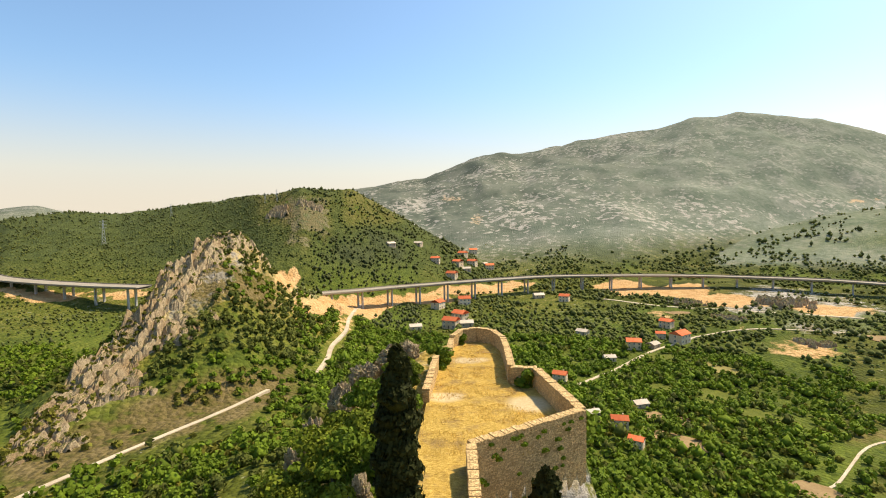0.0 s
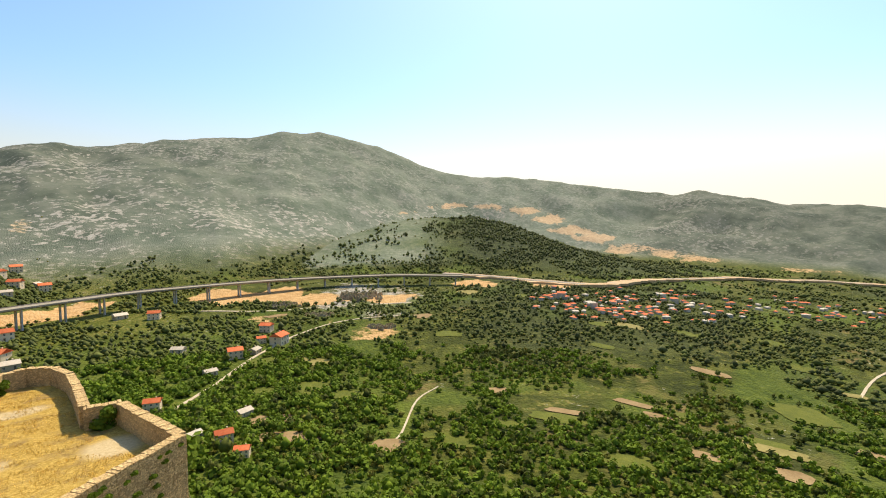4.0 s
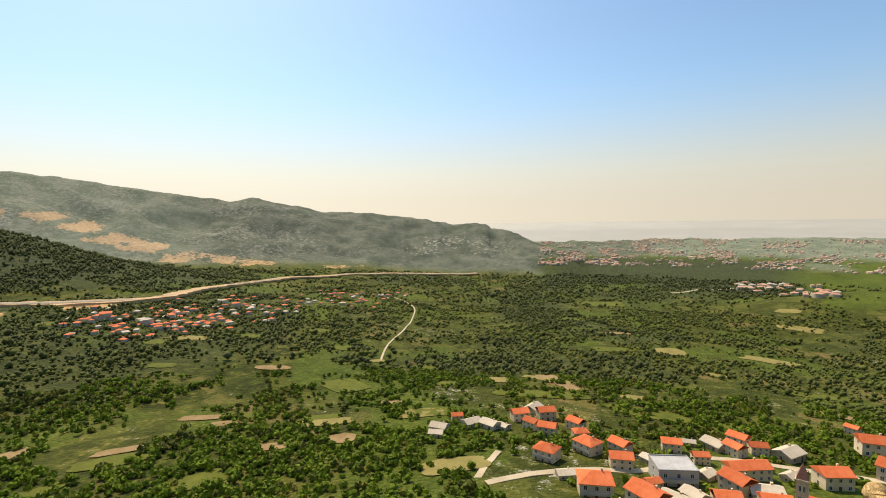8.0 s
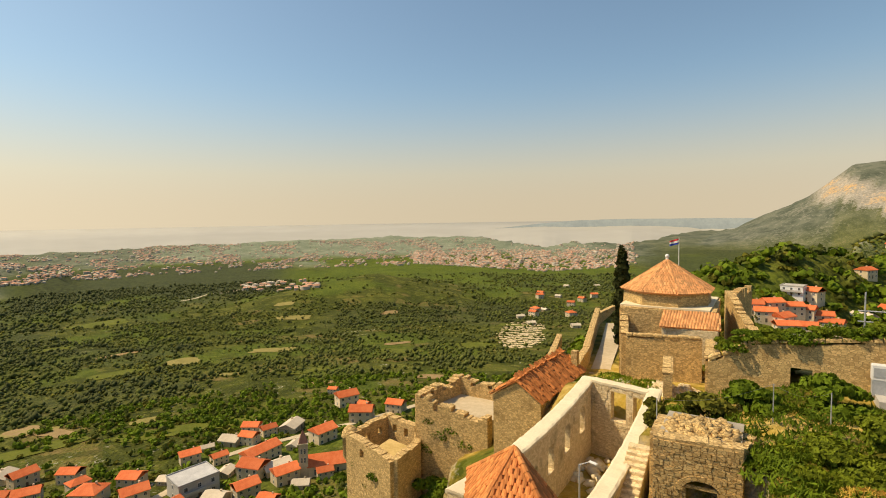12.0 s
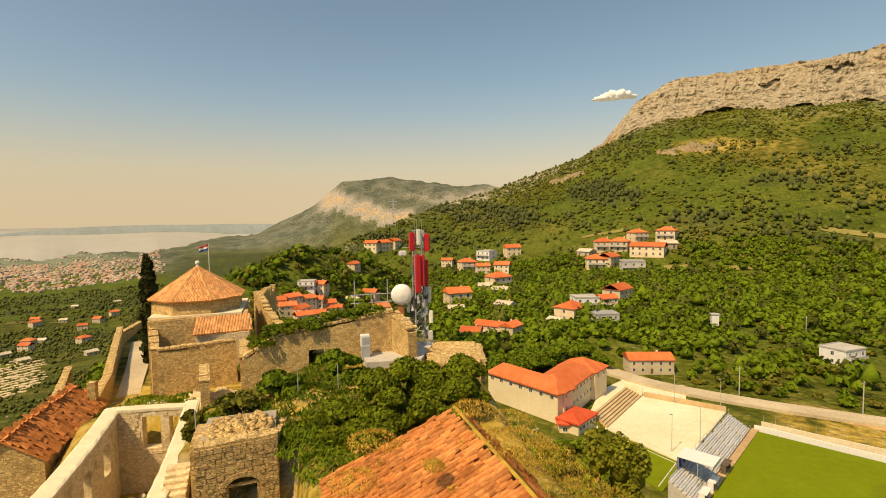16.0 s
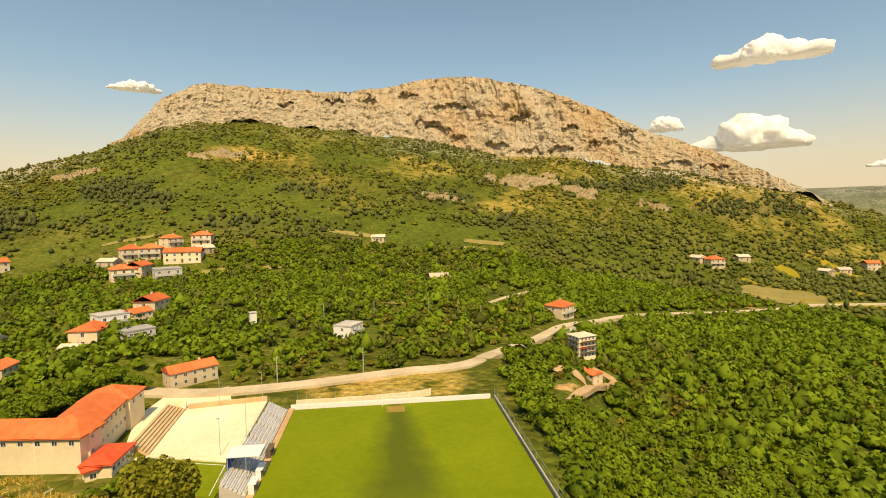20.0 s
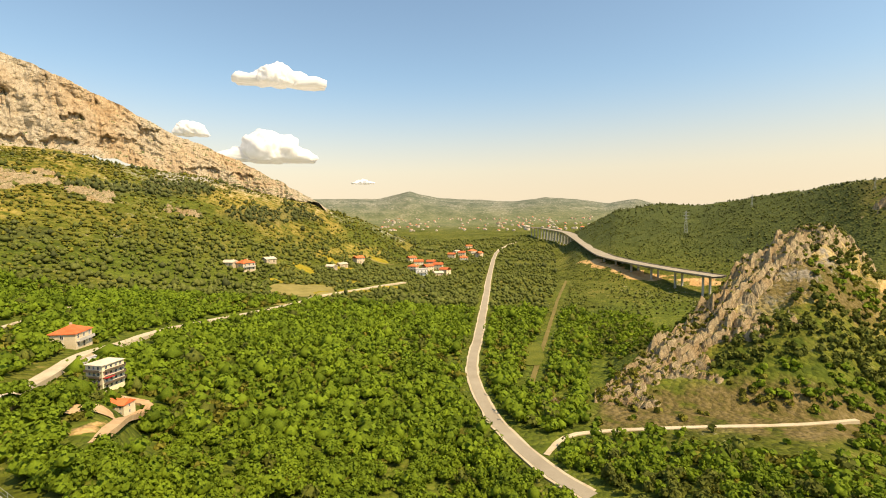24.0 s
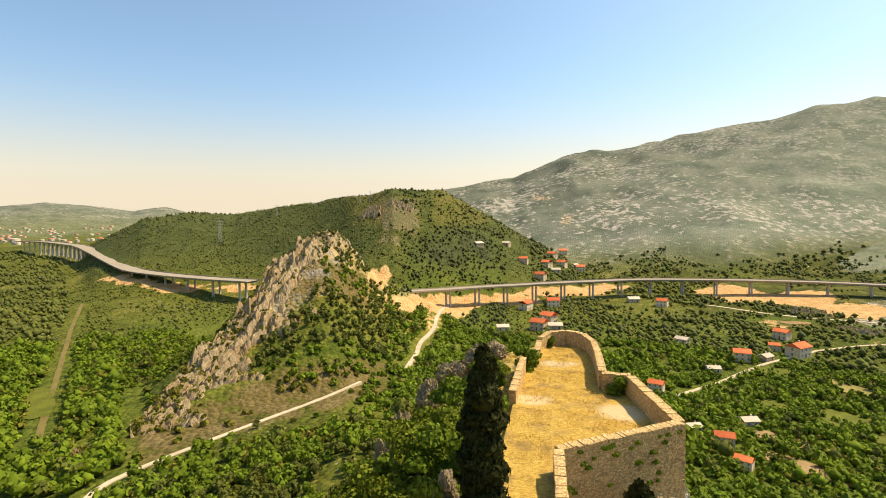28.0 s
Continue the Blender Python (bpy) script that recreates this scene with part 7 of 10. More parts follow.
def cliff_mesh():
    na, nv = 760, 76
    az = np.linspace(CLIFF[0, 0], CLIFF[-1, 0], na)
    v = np.linspace(-0.12, 1.0, nv)
    back = np.linspace(0.02, 1.0, 22) ** 1.5
    A, V = np.meshgrid(az, np.concatenate([v, 1.0 + back]), indexing="ij")
    top = np.interp(A, CLIFF[:, 0], CLIFF[:, 1]) + 0.22 * fbm(A * 0.9, A * 0.0, 5, 41) + 0.12 * np.abs(fbm(A * 5.0, A * 0, 3, 45))
    foot = np.interp(A, CLIFF[:, 0], CLIFF[:, 2]) + 0.9 * fbm(A * 0.45, A * 0.0 + 3.0, 4, 49)
    W = np.clip(V, -0.12, 1.0)
    B = np.clip(V - 1.0, 0.0, 1.0)
    el = foot + (top - foot) * np.maximum(W, 0.0) + np.minimum(W, 0.0) * 16.0
    r0 = 978.0 + 18.0 * np.sin(A * 0.21)
    arc, hz = A * 17.0, el * 17.0
    bed = W * 6.0 + 1.1 * fbm(arc / 70.0, hz / 60.0, 4, 50)
    ledge = (np.floor(bed) + smooth(0.55, 0.95, bed - np.floor(bed))) / 6.0
    lean = 12.0 * W ** 1.6 + 30.0 * ledge
    # upright joints and buttresses that run down the face, broken by the beds
    bend = arc + 6.0 * fbm(arc / 40.0, hz / 25.0, 3, 57)
    joint = np.abs(fbm(bend / 30.0, hz / 150.0, 3, 58))
    crack = smooth(0.10, 0.0, joint)
    rough = 16.0 * joint + 6.0 * crack * smooth(0.1, 0.5, W) + 30.0 * np.abs(fbm(arc / 95.0 + hz / 160.0, hz / 150.0, 4, 42)) + 9.0 * np.abs(fbm(bend / 11.0, hz / 46.0, 5, 43)) + 4.0 * np.abs(fbm(arc / 26.0 + hz / 30.0, hz / 9.0, 4, 44)) + 2.6 * fbm(arc / 4.0, hz / 4.0, 3, 40)
    dent = np.zeros(A.shape)
    for a, e, wa, we in CAVES:
        dx = (A - a + 0.9 * fbm(A * 1.4, el * 1.3, 4, 47)) / wa
        dy = (el - e + 0.5 * fbm(A * 1.9, el * 1.2, 3, 48)) / (we * 0.8)
        roof = smooth(1.05, 0.75, np.hypot(dx, dy)) * smooth(-1.0, 0.2, dy + 0.7)
        dent = dent + 10.0 * roof
    r = r0 + lean + rough + dent + B * 420.0
    h = r * np.tan(np.radians(el)) - B * 130.0 + B * 12.0 * fbm(arc / 30.0, B * 8.0, 4, 46)
    a = np.radians(A)
    me = grid_mesh("rock_cliff", r * np.sin(a), r * np.cos(a), h + EYE_Z, M_CLIFF)
    me.shade_flat()
    return me


def cliff_material():
    m, n, l, b = mat("grey and ochre limestone cliff")
    co = n.new("ShaderNodeTexCoord").outputs["Object"]
    n1 = noise_node(n, l, 0.009, 5.0, 0.55, co)
    n2 = noise_node(n, l, 0.10, 6.0, 0.7, co, (1.0, 1.0, 0.8))
    n3 = noise_node(n, l, 0.5, 5.0, 0.7, co)
    grey = ramp(n, l, times(n, l, times(n, l, n2, 0.42), times(n, l, n3, 0.58), "ADD"), [(0.34, (0.29, 0.22, 0.145)), (0.46, (0.46, 0.375, 0.265)), (0.60, (0.62, 0.52, 0.385))])
    ochre = ramp(n, l, n2, [(0.38, (0.36, 0.23, 0.12)), (0.60, (0.60, 0.43, 0.26))])
    col = mix(n, l, step(n, l, n1, 0.42, 0.66), grey, ochre)
    scrub = ramp(n, l, n3, [(0.4, (0.05, 0.07, 0.02)), (0.7, (0.14, 0.16, 0.05))])
    nz = n.new("ShaderNodeSeparateXYZ")
    l.new(n.new("ShaderNodeNewGeometry").outputs["Normal"], nz.inputs[0])
    flat = times(n, l, step(n, l, nz.outputs["Z"], 0.62, 0.80), step(n, l, n2, 0.46, 0.56))
    l.new(mix(n, l, flat, col, scrub), b.inputs["Base Color"])
    b.inputs["Roughness"].default_value = 0.95
    b.inputs["Specular IOR Level"].default_value = 0.1
    bump(n, l, b, times(n, l, times(n, l, n2, 0.5), times(n, l, n3, 0.5), "ADD"), 1.0, 5.0)
    return m


M_CLIFF = cliff_material()
tagged(new("rock_cliff", cliff_mesh()), "broad grey and ochre limestone cliff with caves along the hilltop", "cliff", kind="structure")

# ---- motorway on viaducts ----
def viaduct(name, pts, width, pier_every, piers_from, piers_to, label, skip=()):
    """A concrete deck on paired piers, with parapets, through points in the air."""
    v = thing(name, Matrix.Identity(4), label, "viaduct", kind="structure")
    line = resample(pts, 8.0)
    s0 = np.concatenate([[0], np.cumsum(np.hypot(*np.diff(np.array([(p.x, p.y) for p in pts]), axis=0).T))])
    s = np.concatenate([[0], np.cumsum(np.hypot(*np.diff(line, axis=0).T))])
    z = np.interp(s / s[-1], s0 / s0[-1], [p.z for p in pts])
    nrm = sides(line)

    def sweep(section):
        bm = bmesh.new()
        prev = None
        for p, q, zz in zip(line, nrm, z):
            cur = [bm.verts.new((p[0] + q[0] * a, p[1] + q[1] * a, zz + b)) for a, b in section]
            if prev:
                k = len(section)
                for i in range(k):
                    bm.faces.new((prev[i], prev[(i + 1) % k], cur[(i + 1) % k], cur[i]))
            prev = cur
        return bm

    w = width / 2
    part("deck", sweep(((-w, 0.0), (w, 0.0), (w, -0.7), (w * 0.6, -2.0), (-w * 0.6, -2.0), (-w, -0.7))), M_DECK, v, "pale concrete deck")
    part("carriageway", sweep(((-w * 0.42 - w * 0.5, 0.06), (w * 0.92, 0.06), (w * 0.92, 0.01), (-w * 0.92, 0.01))), M_ASPHALT, v, "grey asphalt carriageway")
    for sgn in (-1, 1):
        part("parapet", sweep(((sgn * w, -0.1), (sgn * w, 1.0), (sgn * (w - 0.35), 1.0), (sgn * (w - 0.35), -0.1))), M_DECK, v, "pale parapet")
    d = piers_from
    while d < min(piers_to, s[-1]):
        x, y, zz = np.interp(d, s, line[:, 0]), np.interp(d, s, line[:, 1]), np.interp(d, s, z)
        i = int(np.searchsorted(s, d))
        q = nrm[min(i, len(nrm) - 1)]
        g = float(ground_xy(x, y))
        if zz - g > 2.5:
            for k in (-0.45, 0.45):
                bm = box_bm(-1.3, 1.3, -0.9, 0.9, g - 3.0 - zz, -1.9)
                bmesh.ops.bevel(bm, geom=[e for e in bm.edges if abs((e.verts[0].co - e.verts[1].co).z) > 1], offset=0.3, segments=1, affect="EDGES")
                p = part("pier", bm, M_CONCRETE, v)
                p.matrix_local = Matrix.Translation((x + q[0] * w * k, y + q[1] * w * k, zz)) @ Matrix.Rotation(math.atan2(q[1], q[0]), 4, "Z")
        d += pier_every
    ROAD_LINES.append((line, w + 3))
    return v


def sky_pt(az, el, r):
    return pol(az, r, r * math.tan(radians(el)))


viaduct("viaduct", [sky_pt(a, e, r) for a, e, r in ((340.0, -7.9, 540), (345.2, -8.35, 560), (349.1, -8.25, 585), (357.7, -7.8, 640), (367.5, -7.2, 700), (373.9, -6.85, 735), (386.2, -6.5, 780), (398.1, -6.35, 800), (406.9, -6.5, 800))],
        22.0, 42.0, 30.0, 1150.0, "long pale concrete motorway viaduct across the valley")
viaduct("viaduct", [sky_pt(a, e, r) for a, e, r in ((309.0, -1.3, 1750), (310.8, -1.45, 1550), (313.2, -1.9, 1250), (314.6, -2.7, 1050), (315.6, -3.4, 930), (317.4, -4.5, 800), (320.4, -5.2, 720), (324.6, -5.9, 660), (328.5, -6.4, 620))],
        24.0, 40.0, 60.0, 1400.0, "curving pale concrete motorway viaduct in the north valley")

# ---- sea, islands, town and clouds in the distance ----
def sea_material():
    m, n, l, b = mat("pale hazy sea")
    # the warm horizon haze is mixed into the water's base colour
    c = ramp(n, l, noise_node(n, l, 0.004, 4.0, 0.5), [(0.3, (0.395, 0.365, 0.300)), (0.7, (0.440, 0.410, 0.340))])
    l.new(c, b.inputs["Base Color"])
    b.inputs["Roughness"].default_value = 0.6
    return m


bm = bmesh.new()
prev = None
for a in np.arange(96, 186.1, 0.5):
    shore = float(np.interp(a, SHORE_AZ, SHORE_R))
    z0 = float(np.mean([ground_h(a + k, np.interp(a + k, SHORE_AZ, SHORE_R)) for k in range(-8, 9, 2)])) - 3.0
    cur = [bm.verts.new(pol(a, shore - 10, z0 - 2.0)), bm.verts.new(pol(a, 0.5 * (shore + 4940), 0.5 * (z0 - 28.0) + 3.0)), bm.verts.new(pol(a, 4940, -28.0)), bm.verts.new(pol(a, 4940, -400))]
    if prev:
        for i in range(3):
            bm.faces.new((prev[i], cur[i], cur[i + 1], prev[i + 1]))
    prev = cur
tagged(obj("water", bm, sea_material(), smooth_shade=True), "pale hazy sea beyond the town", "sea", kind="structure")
bm = bmesh.new()
prev = None
for a in np.arange(148, 184.1, 0.25):
    el = np.interp(a, (148, 151, 155, 158, 161.6, 165, 169.7, 184), (-1.7, -1.25, -0.8, -0.55, -0.3, -0.2, -0.2, -0.3)) + 0.05 * float(fbm(np.array([a * 0.7]), np.array([0.0]), 3, 3)[0])
    cur = [bm.verts.new(pol(a, 4300, -170)), bm.verts.new(pol(a, 4320, 4320 * math.tan(radians(el)))), bm.verts.new(pol(a, 4700, -170))]
    if prev:
        for i in range(2):
            bm.faces.new((prev[i], cur[i], cur[i + 1], prev[i + 1]))
    prev = cur
# blue haze of distance painted as the land's own colour
M_ISLE_HAZE = surface("far land tinted by haze", (0.24, 0.28, 0.29), (0.32, 0.36, 0.36), 0.01, fine=0.05, relief=0.0)
tagged(obj("peninsula", bm, M_ISLE_HAZE, smooth_shade=True), "wooded peninsula across the bay, tinted blue for haze", "backdrop", kind="structure")


def town(name, n, az0, az1, el0, el1, seed, label, size, dense=None, roofs=None, start=900):
    """Many small blocks with red or pale roofs, too far off to count."""
    rng = np.random.default_rng(seed)
    groups = {"wall": ([], []), "roof": ([], [])}
    k = 0
    while k < n:
        a = rng.uniform(az0, az1)
        e = el0 + (el1 - el0) * rng.uniform(0, 1) ** 0.8
        if dense is not None and dense(a, e) < rng.random():
            k += 0.2
            continue
        k += 1
        p = spot(a, e, start)
        r = math.hypot(p.x, p.y)
        if r > 4200:
            continue
        w, d, h = size * rng.uniform(0.7, 1.6), size * rng.uniform(0.7, 1.3), size * rng.uniform(0.35, 0.7)
        if rng.random() < 0.04:
            w, d, h = w * 2.2, d * 1.6, h * rng.uniform(0.8, 2.4)
        t = rng.uniform(0, 3.14)
        c, s = math.cos(t), math.sin(t)
        base = np.array([(-w, -d), (w, -d), (w, d), (-w, d)]) / 2
        base = base @ np.array([[c, s], [-s, c]]) + np.array([p.x, p.y])
        z0, z1, z2 = p.z - 3, p.z + h, p.z + h + size * 0.22
        vw = np.concatenate([np.c_[base, np.full(4, z0)], np.c_[base, np.full(4, z1)]])
        g = groups["wall"]
        o = sum(len(q) for q in g[0])
        g[1].append(np.array([(0, 1, 5), (0, 5, 4), (1, 2, 6), (1, 6, 5), (2, 3, 7), (2, 7, 6), (3, 0, 4), (3, 4, 7)]) + o)
        g[0].append(vw)
        top = np.concatenate([np.c_[base, np.full(4, z1)], [[p.x, p.y, z2]]])
        g = groups["roof"] if rng.random() < 0.72 else groups["wall"]
        o = sum(len(q) for q in g[0])
        g[1].append(np.array([(0, 1, 4), (1, 2, 4), (2, 3, 4), (3, 0, 4)]) + o)
        g[0].append(top)
    t = tagged(new(name), label, "town", kind="stuff")
    for key, mm in (("wall", M_TOWN_WALL), ("roof", roofs or M_TOWN_ROOF)):
        o = new("town_" + key, tri_mesh(name, np.concatenate(groups[key][0]), np.concatenate(groups[key][1]), mm))
        o.parent = t
    return t


M_TOWN_WALL = surface("far pale house walls", (0.42, 0.35, 0.27), (0.66, 0.57, 0.45), 0.02, fine=0.2, relief=0.0, spread=0.2, island=True)
M_TOWN_ROOF = surface("far red roofs", (0.48, 0.23, 0.14), (0.62, 0.34, 0.22), 0.02, fine=0.2, relief=0.0, spread=0.2, island=True)
town("coastal_town", 5000, 104, 168, -5.2, -2.2, 5, "dense coastal town of red roofs and pale blocks", 7.5,
     lambda a, e: 0.08 + 0.9 * float(vnoise(np.array([a * 0.6]), np.array([e * 2.6]), 5)[0] > 0.56))
town("coastal_town", 3000, 143, 167, -6.4, -3.6, 6, "red-roofed town by the bay", 7.0,
     lambda a, e: (0.25 + 0.75 * float(vnoise(np.array([a * 1.3]), np.array([e * 2.0]), 9)[0] > 0.42)) if -6.1 + 0.07 * abs(a - 158) < e < -3.6 else 0.0)


CLOUD_BALL = ico_template(5)


def cloud(name, az, el, r, w, h, seed):
    """One billowing body, flat below and heaped above."""
    d, f = CLOUD_BALL
    rng = np.random.default_rng(seed)
    reach = np.full(len(d), 0.12 * h)
    for k in range(26):
        u = rng.uniform(-1, 1)
        rad = h * (0.16 + 0.26 * (1 - abs(u)) * rng.uniform(0.5, 1.2))
        c = np.array([u * w * 0.40, rng.normal() * h * 0.15, rad * 0.35 + h * 0.18 * rng.random() * (1 - u * u)])
        b = d @ c
        disc = b * b - c @ c + rad * rad
        reach = np.maximum(reach, np.where(disc > 0, b + np.sqrt(np.maximum(disc, 0)), 0))
    v = d * reach[:, None]
    q = v / (h * 0.16)
    v = v * (1.0 + 0.15 * fbm(1.3 * q[:, 0] + 0.7 * q[:, 1], 1.3 * q[:, 2] - 0.6 * q[:, 1], 4, seed))[:, None]
    v[:, 2] = np.where(v[:, 2] < 0, v[:, 2] * 0.5, v[:, 2])
    ob = new(name, tri_mesh(name, v, f, M_CLOUD, False))
    ob.matrix_world = Matrix.Translation(sky_pt(az, el, r)) @ Matrix.Rotation(-radians(az), 4, "Z")
    return tagged(ob, "small white fair-weather cloud over the hills", "cloud", kind="structure")


def cloud_material():
    m, n, l, b = mat("white cloud")
    d, t, x = n.new("ShaderNodeBsdfDiffuse"), n.new("ShaderNodeBsdfTranslucent"), n.new("ShaderNodeMixShader")
    for q in (d, t):
        q.inputs["Color"].default_value = (0.97, 0.95, 0.94, 1.0)
    x.inputs[0].default_value = 0.35
    l.new(d.outputs[0], x.inputs[1])
    l.new(t.outputs[0], x.inputs[2])
    l.new(x.outputs[0], n["Material Output"].inputs["Surface"])
    return m


M_CLOUD = cloud_material()
for k, (a, e, w, h) in enumerate(((216.9, 12.5, 420, 105), (281.2, 14.3, 900, 240), (280.0, 6.4, 840, 330), (272.4, 8.7, 260, 170), (290.0, 3.9, 230, 60))):
    cloud("cloud", a, e, 4300, w, h, k + 3)

# ---- houses ----
CLEAR = []


def roof_mesh(w, d, rise, over, kind, thick=0.18):
    """Gable, hip, lean or flat roof over a w x d plan whose eaves lie at z = 0."""
    bm = bmesh.new()
    a, b = w / 2 + over, d / 2 + over
    drop = -over * rise / (d / 2) if kind in ("gable", "hip") else 0.0
    eave = [(-a, -b, drop), (a, -b, drop), (a, b, drop), (-a, b, drop)]
    if kind == "flat":
        add_box(bm, -a, a, -b, b, 0.0, 0.25)
        add_box(bm, -a, a, -b, -b + 0.2, 0.25, 0.6)
        add_box(bm, -a, a, b - 0.2, b, 0.25, 0.6)
        add_box(bm, -a, -a + 0.2, -b + 0.2, b - 0.2, 0.25, 0.6)
        add_box(bm, a - 0.2, a, -b + 0.2, b - 0.2, 0.25, 0.6)
        return bm
    k = a - (b * 0.9 if kind == "hip" else 0.0)
    k = max(k, 0.3)
    ridge = [(-k, 0, rise), (k, 0, rise)]
    lo = [bm.verts.new(p) for p in eave]
    rv = [bm.verts.new(p) for p in ridge]
    for f in ((lo[0], lo[1], rv[1], rv[0]), (lo[2], lo[3], rv[0], rv[1]), (lo[1], lo[2], rv[1]), (lo[3], lo[0], rv[0])):
        bm.faces.new(f)
    bm.faces.new((lo[3], lo[2], lo[1], lo[0]))
    r = bmesh.ops.extrude_face_region(bm, geom=bm.faces[:])
    bmesh.ops.translate(bm, verts=[g for g in r["geom"] if isinstance(g, bmesh.types.BMVert)], vec=(0, 0, thick))
    bmesh.ops.recalc_face_normals(bm, faces=bm.faces[:])
    return bm


def window(parent, x, z, y, face, w=1.0, h=1.3, shutters=None):
    """A window set in a wall face: pale frame, dark pane, sill. face: turn about z of the wall's outward side."""
    m = Matrix.Rotation(face, 4, "Z") @ Matrix.Translation((x, -y, z))
    bm = bmesh.new()
    add_box(bm, -w / 2 - 0.08, w / 2 + 0.08, -0.06, 0.05, -0.08, 0.0)
    add_box(bm, -w / 2 - 0.08, w / 2 + 0.08, -0.06, 0.05, h, h + 0.08)
    add_box(bm, -w / 2 - 0.08, -w / 2, -0.06, 0.05, 0.0, h)
    add_box(bm, w / 2, w / 2 + 0.08, -0.06, 0.05, 0.0, h)
    add_box(bm, -0.03, 0.03, -0.05, 0.05, 0.0, h)
    f = part("window", bm, M_WHITE, parent)
    f.matrix_local = m
    p = part("pane", box_bm(-w / 2, w / 2, -0.02, 0.04, 0.0, h), M_GLASS, f)
    return f


def house_kind(key, w, d, storeys, roof, rise, wallmat, roofmat, label, balcony=False):
    t = thing("house", Matrix.Identity(4), label, "house", "village houses")
    h = 2.75 * storeys + 0.2
    bm = box_bm(-w / 2, w / 2, -d / 2, d / 2, -5.0, h)
    if roof == "gable":
        for x in (-w / 2, w / 2):
            bm.faces.new([bm.verts.new(p) for p in ((x, -d / 2, h), (x, d / 2, h), (x, 0, h + rise * 0.97))])
    part("wall", bm, wallmat, t)
    r = part("roof", roof_mesh(w, d, rise, 0.45 if roof != "flat" else 0.15, roof), roofmat, t)
    r.location = (0, 0, h)
    if roof != "flat":
        c = part("chimney", box_bm(-0.35, 0.35, -0.35, 0.35, -1.2, 1.0), M_PLASTER, t)
        c.location = (w * 0.22, d * 0.12, h + rise * 0.8)
    n = max(2, int(w / 3.2))
    for s in range(storeys):
        for i in range(n):
            x = -w / 2 + (i + 0.5) * w / n
            if s == 0 and i == n // 2:
                dm = part("door", box_bm(-0.5, 0.5, -0.05, 0.05, 0.0, 2.1), M_TRUNK, t)
                dm.location = (x, -d / 2, 0.05)
            else:
                window(t, x, 0.95 + 2.75 * s, d / 2, 0.0)
        window(t, 0.0, 0.95 + 2.75 * s, w / 2, math.pi / 2)
        window(t, 0.0, 0.95 + 2.75 * s, w / 2, -math.pi / 2)
    if balcony:
        for s in range(1, storeys):
            bm = bmesh.new()
            add_box(bm, -w * 0.45, w * 0.45, -d / 2 - 1.3, -d / 2 - 0.01, 2.75 * s - 0.15, 2.75 * s)
            add_box(bm, -w * 0.45, w * 0.45, -d / 2 - 1.3, -d / 2 - 1.2, 2.75 * s, 2.75 * s + 0.95)
            part("balcony", bm, M_CONCRETE, t, "pale concrete balcony")
    return t


M_RUBBLE = surface("rubble house wall", (0.42, 0.33, 0.22), (0.62, 0.51, 0.36), 0.4, fine=3.0, spread=0.2)
M_ROOF_PALE = surface("pale weathered stone roof", (0.50, 0.41, 0.30), (0.66, 0.56, 0.43), 0.4, fine=3.0, spread=0.15)
KINDS = {
    "r": ("gable", 10.0, 8.0, 2, 1.9, M_PLASTER, M_ROOF, "cream rendered house with a red clay gable roof", False),
    "h": ("hip", 10.5, 9.0, 2, 2.1, M_PLASTER, M_ROOF, "pale two-storey house with a hipped red tile roof", True),
    "l": ("gable", 18.0, 9.0, 2, 2.1, M_PLASTER, M_ROOF, "long cream house under a red clay roof", False),
    "p": ("gable", 9.0, 7.0, 1, 1.5, M_RUBBLE, M_ROOF_PALE, "small old stone house with a pale slab roof", False),
    "g": ("flat", 12.0, 10.0, 2, 0.0, M_CONCRETE, M_ROOF_GREY, "unfinished concrete house with a flat roof", True),
    "w": ("flat", 11.0, 9.0, 2, 0.0, M_WHITE, M_CONCRETE, "white house with a flat roof and balcony", True),
}
MODELS = {}


def put_house(key, p, width, turn):
    """One house of a kind, scaled to its width, its front turned towards the drone and then by turn degrees."""
    roof, w, d, st, rise, wm, rm, label, bal = KINDS[key]
    az = math.atan2(p.x, p.y)
    k = min(max(width / w, 0.55), 1.5)
    r = 0.5 * w * k
    z = min(float(ground_xy(p.x + dx, p.y + dy)) for dx, dy in ((0, 0), (r, 0), (-r, 0), (0, r), (0, -r)))
    z = 0.5 * (z + p.z) + 0.3
    m = Matrix.Translation((p.x, p.y, z)) @ Matrix.Rotation(-az + radians(turn), 4, "Z") @ Matrix.Scale(k, 4)
    CLEAR.append((p.x, p.y, 0.62 * w * k + 1.5))
    if key not in MODELS:
        t = house_kind(key, w, d, st, roof, rise, wm, rm, label, bal)
        t.matrix_world = m
        MODELS[key] = t
        bpy.context.view_layer.update()
        return t
    src = MODELS[key]
    c = copy_thing(src, Matrix.Identity(4))
    c.matrix_basis = m
    return c


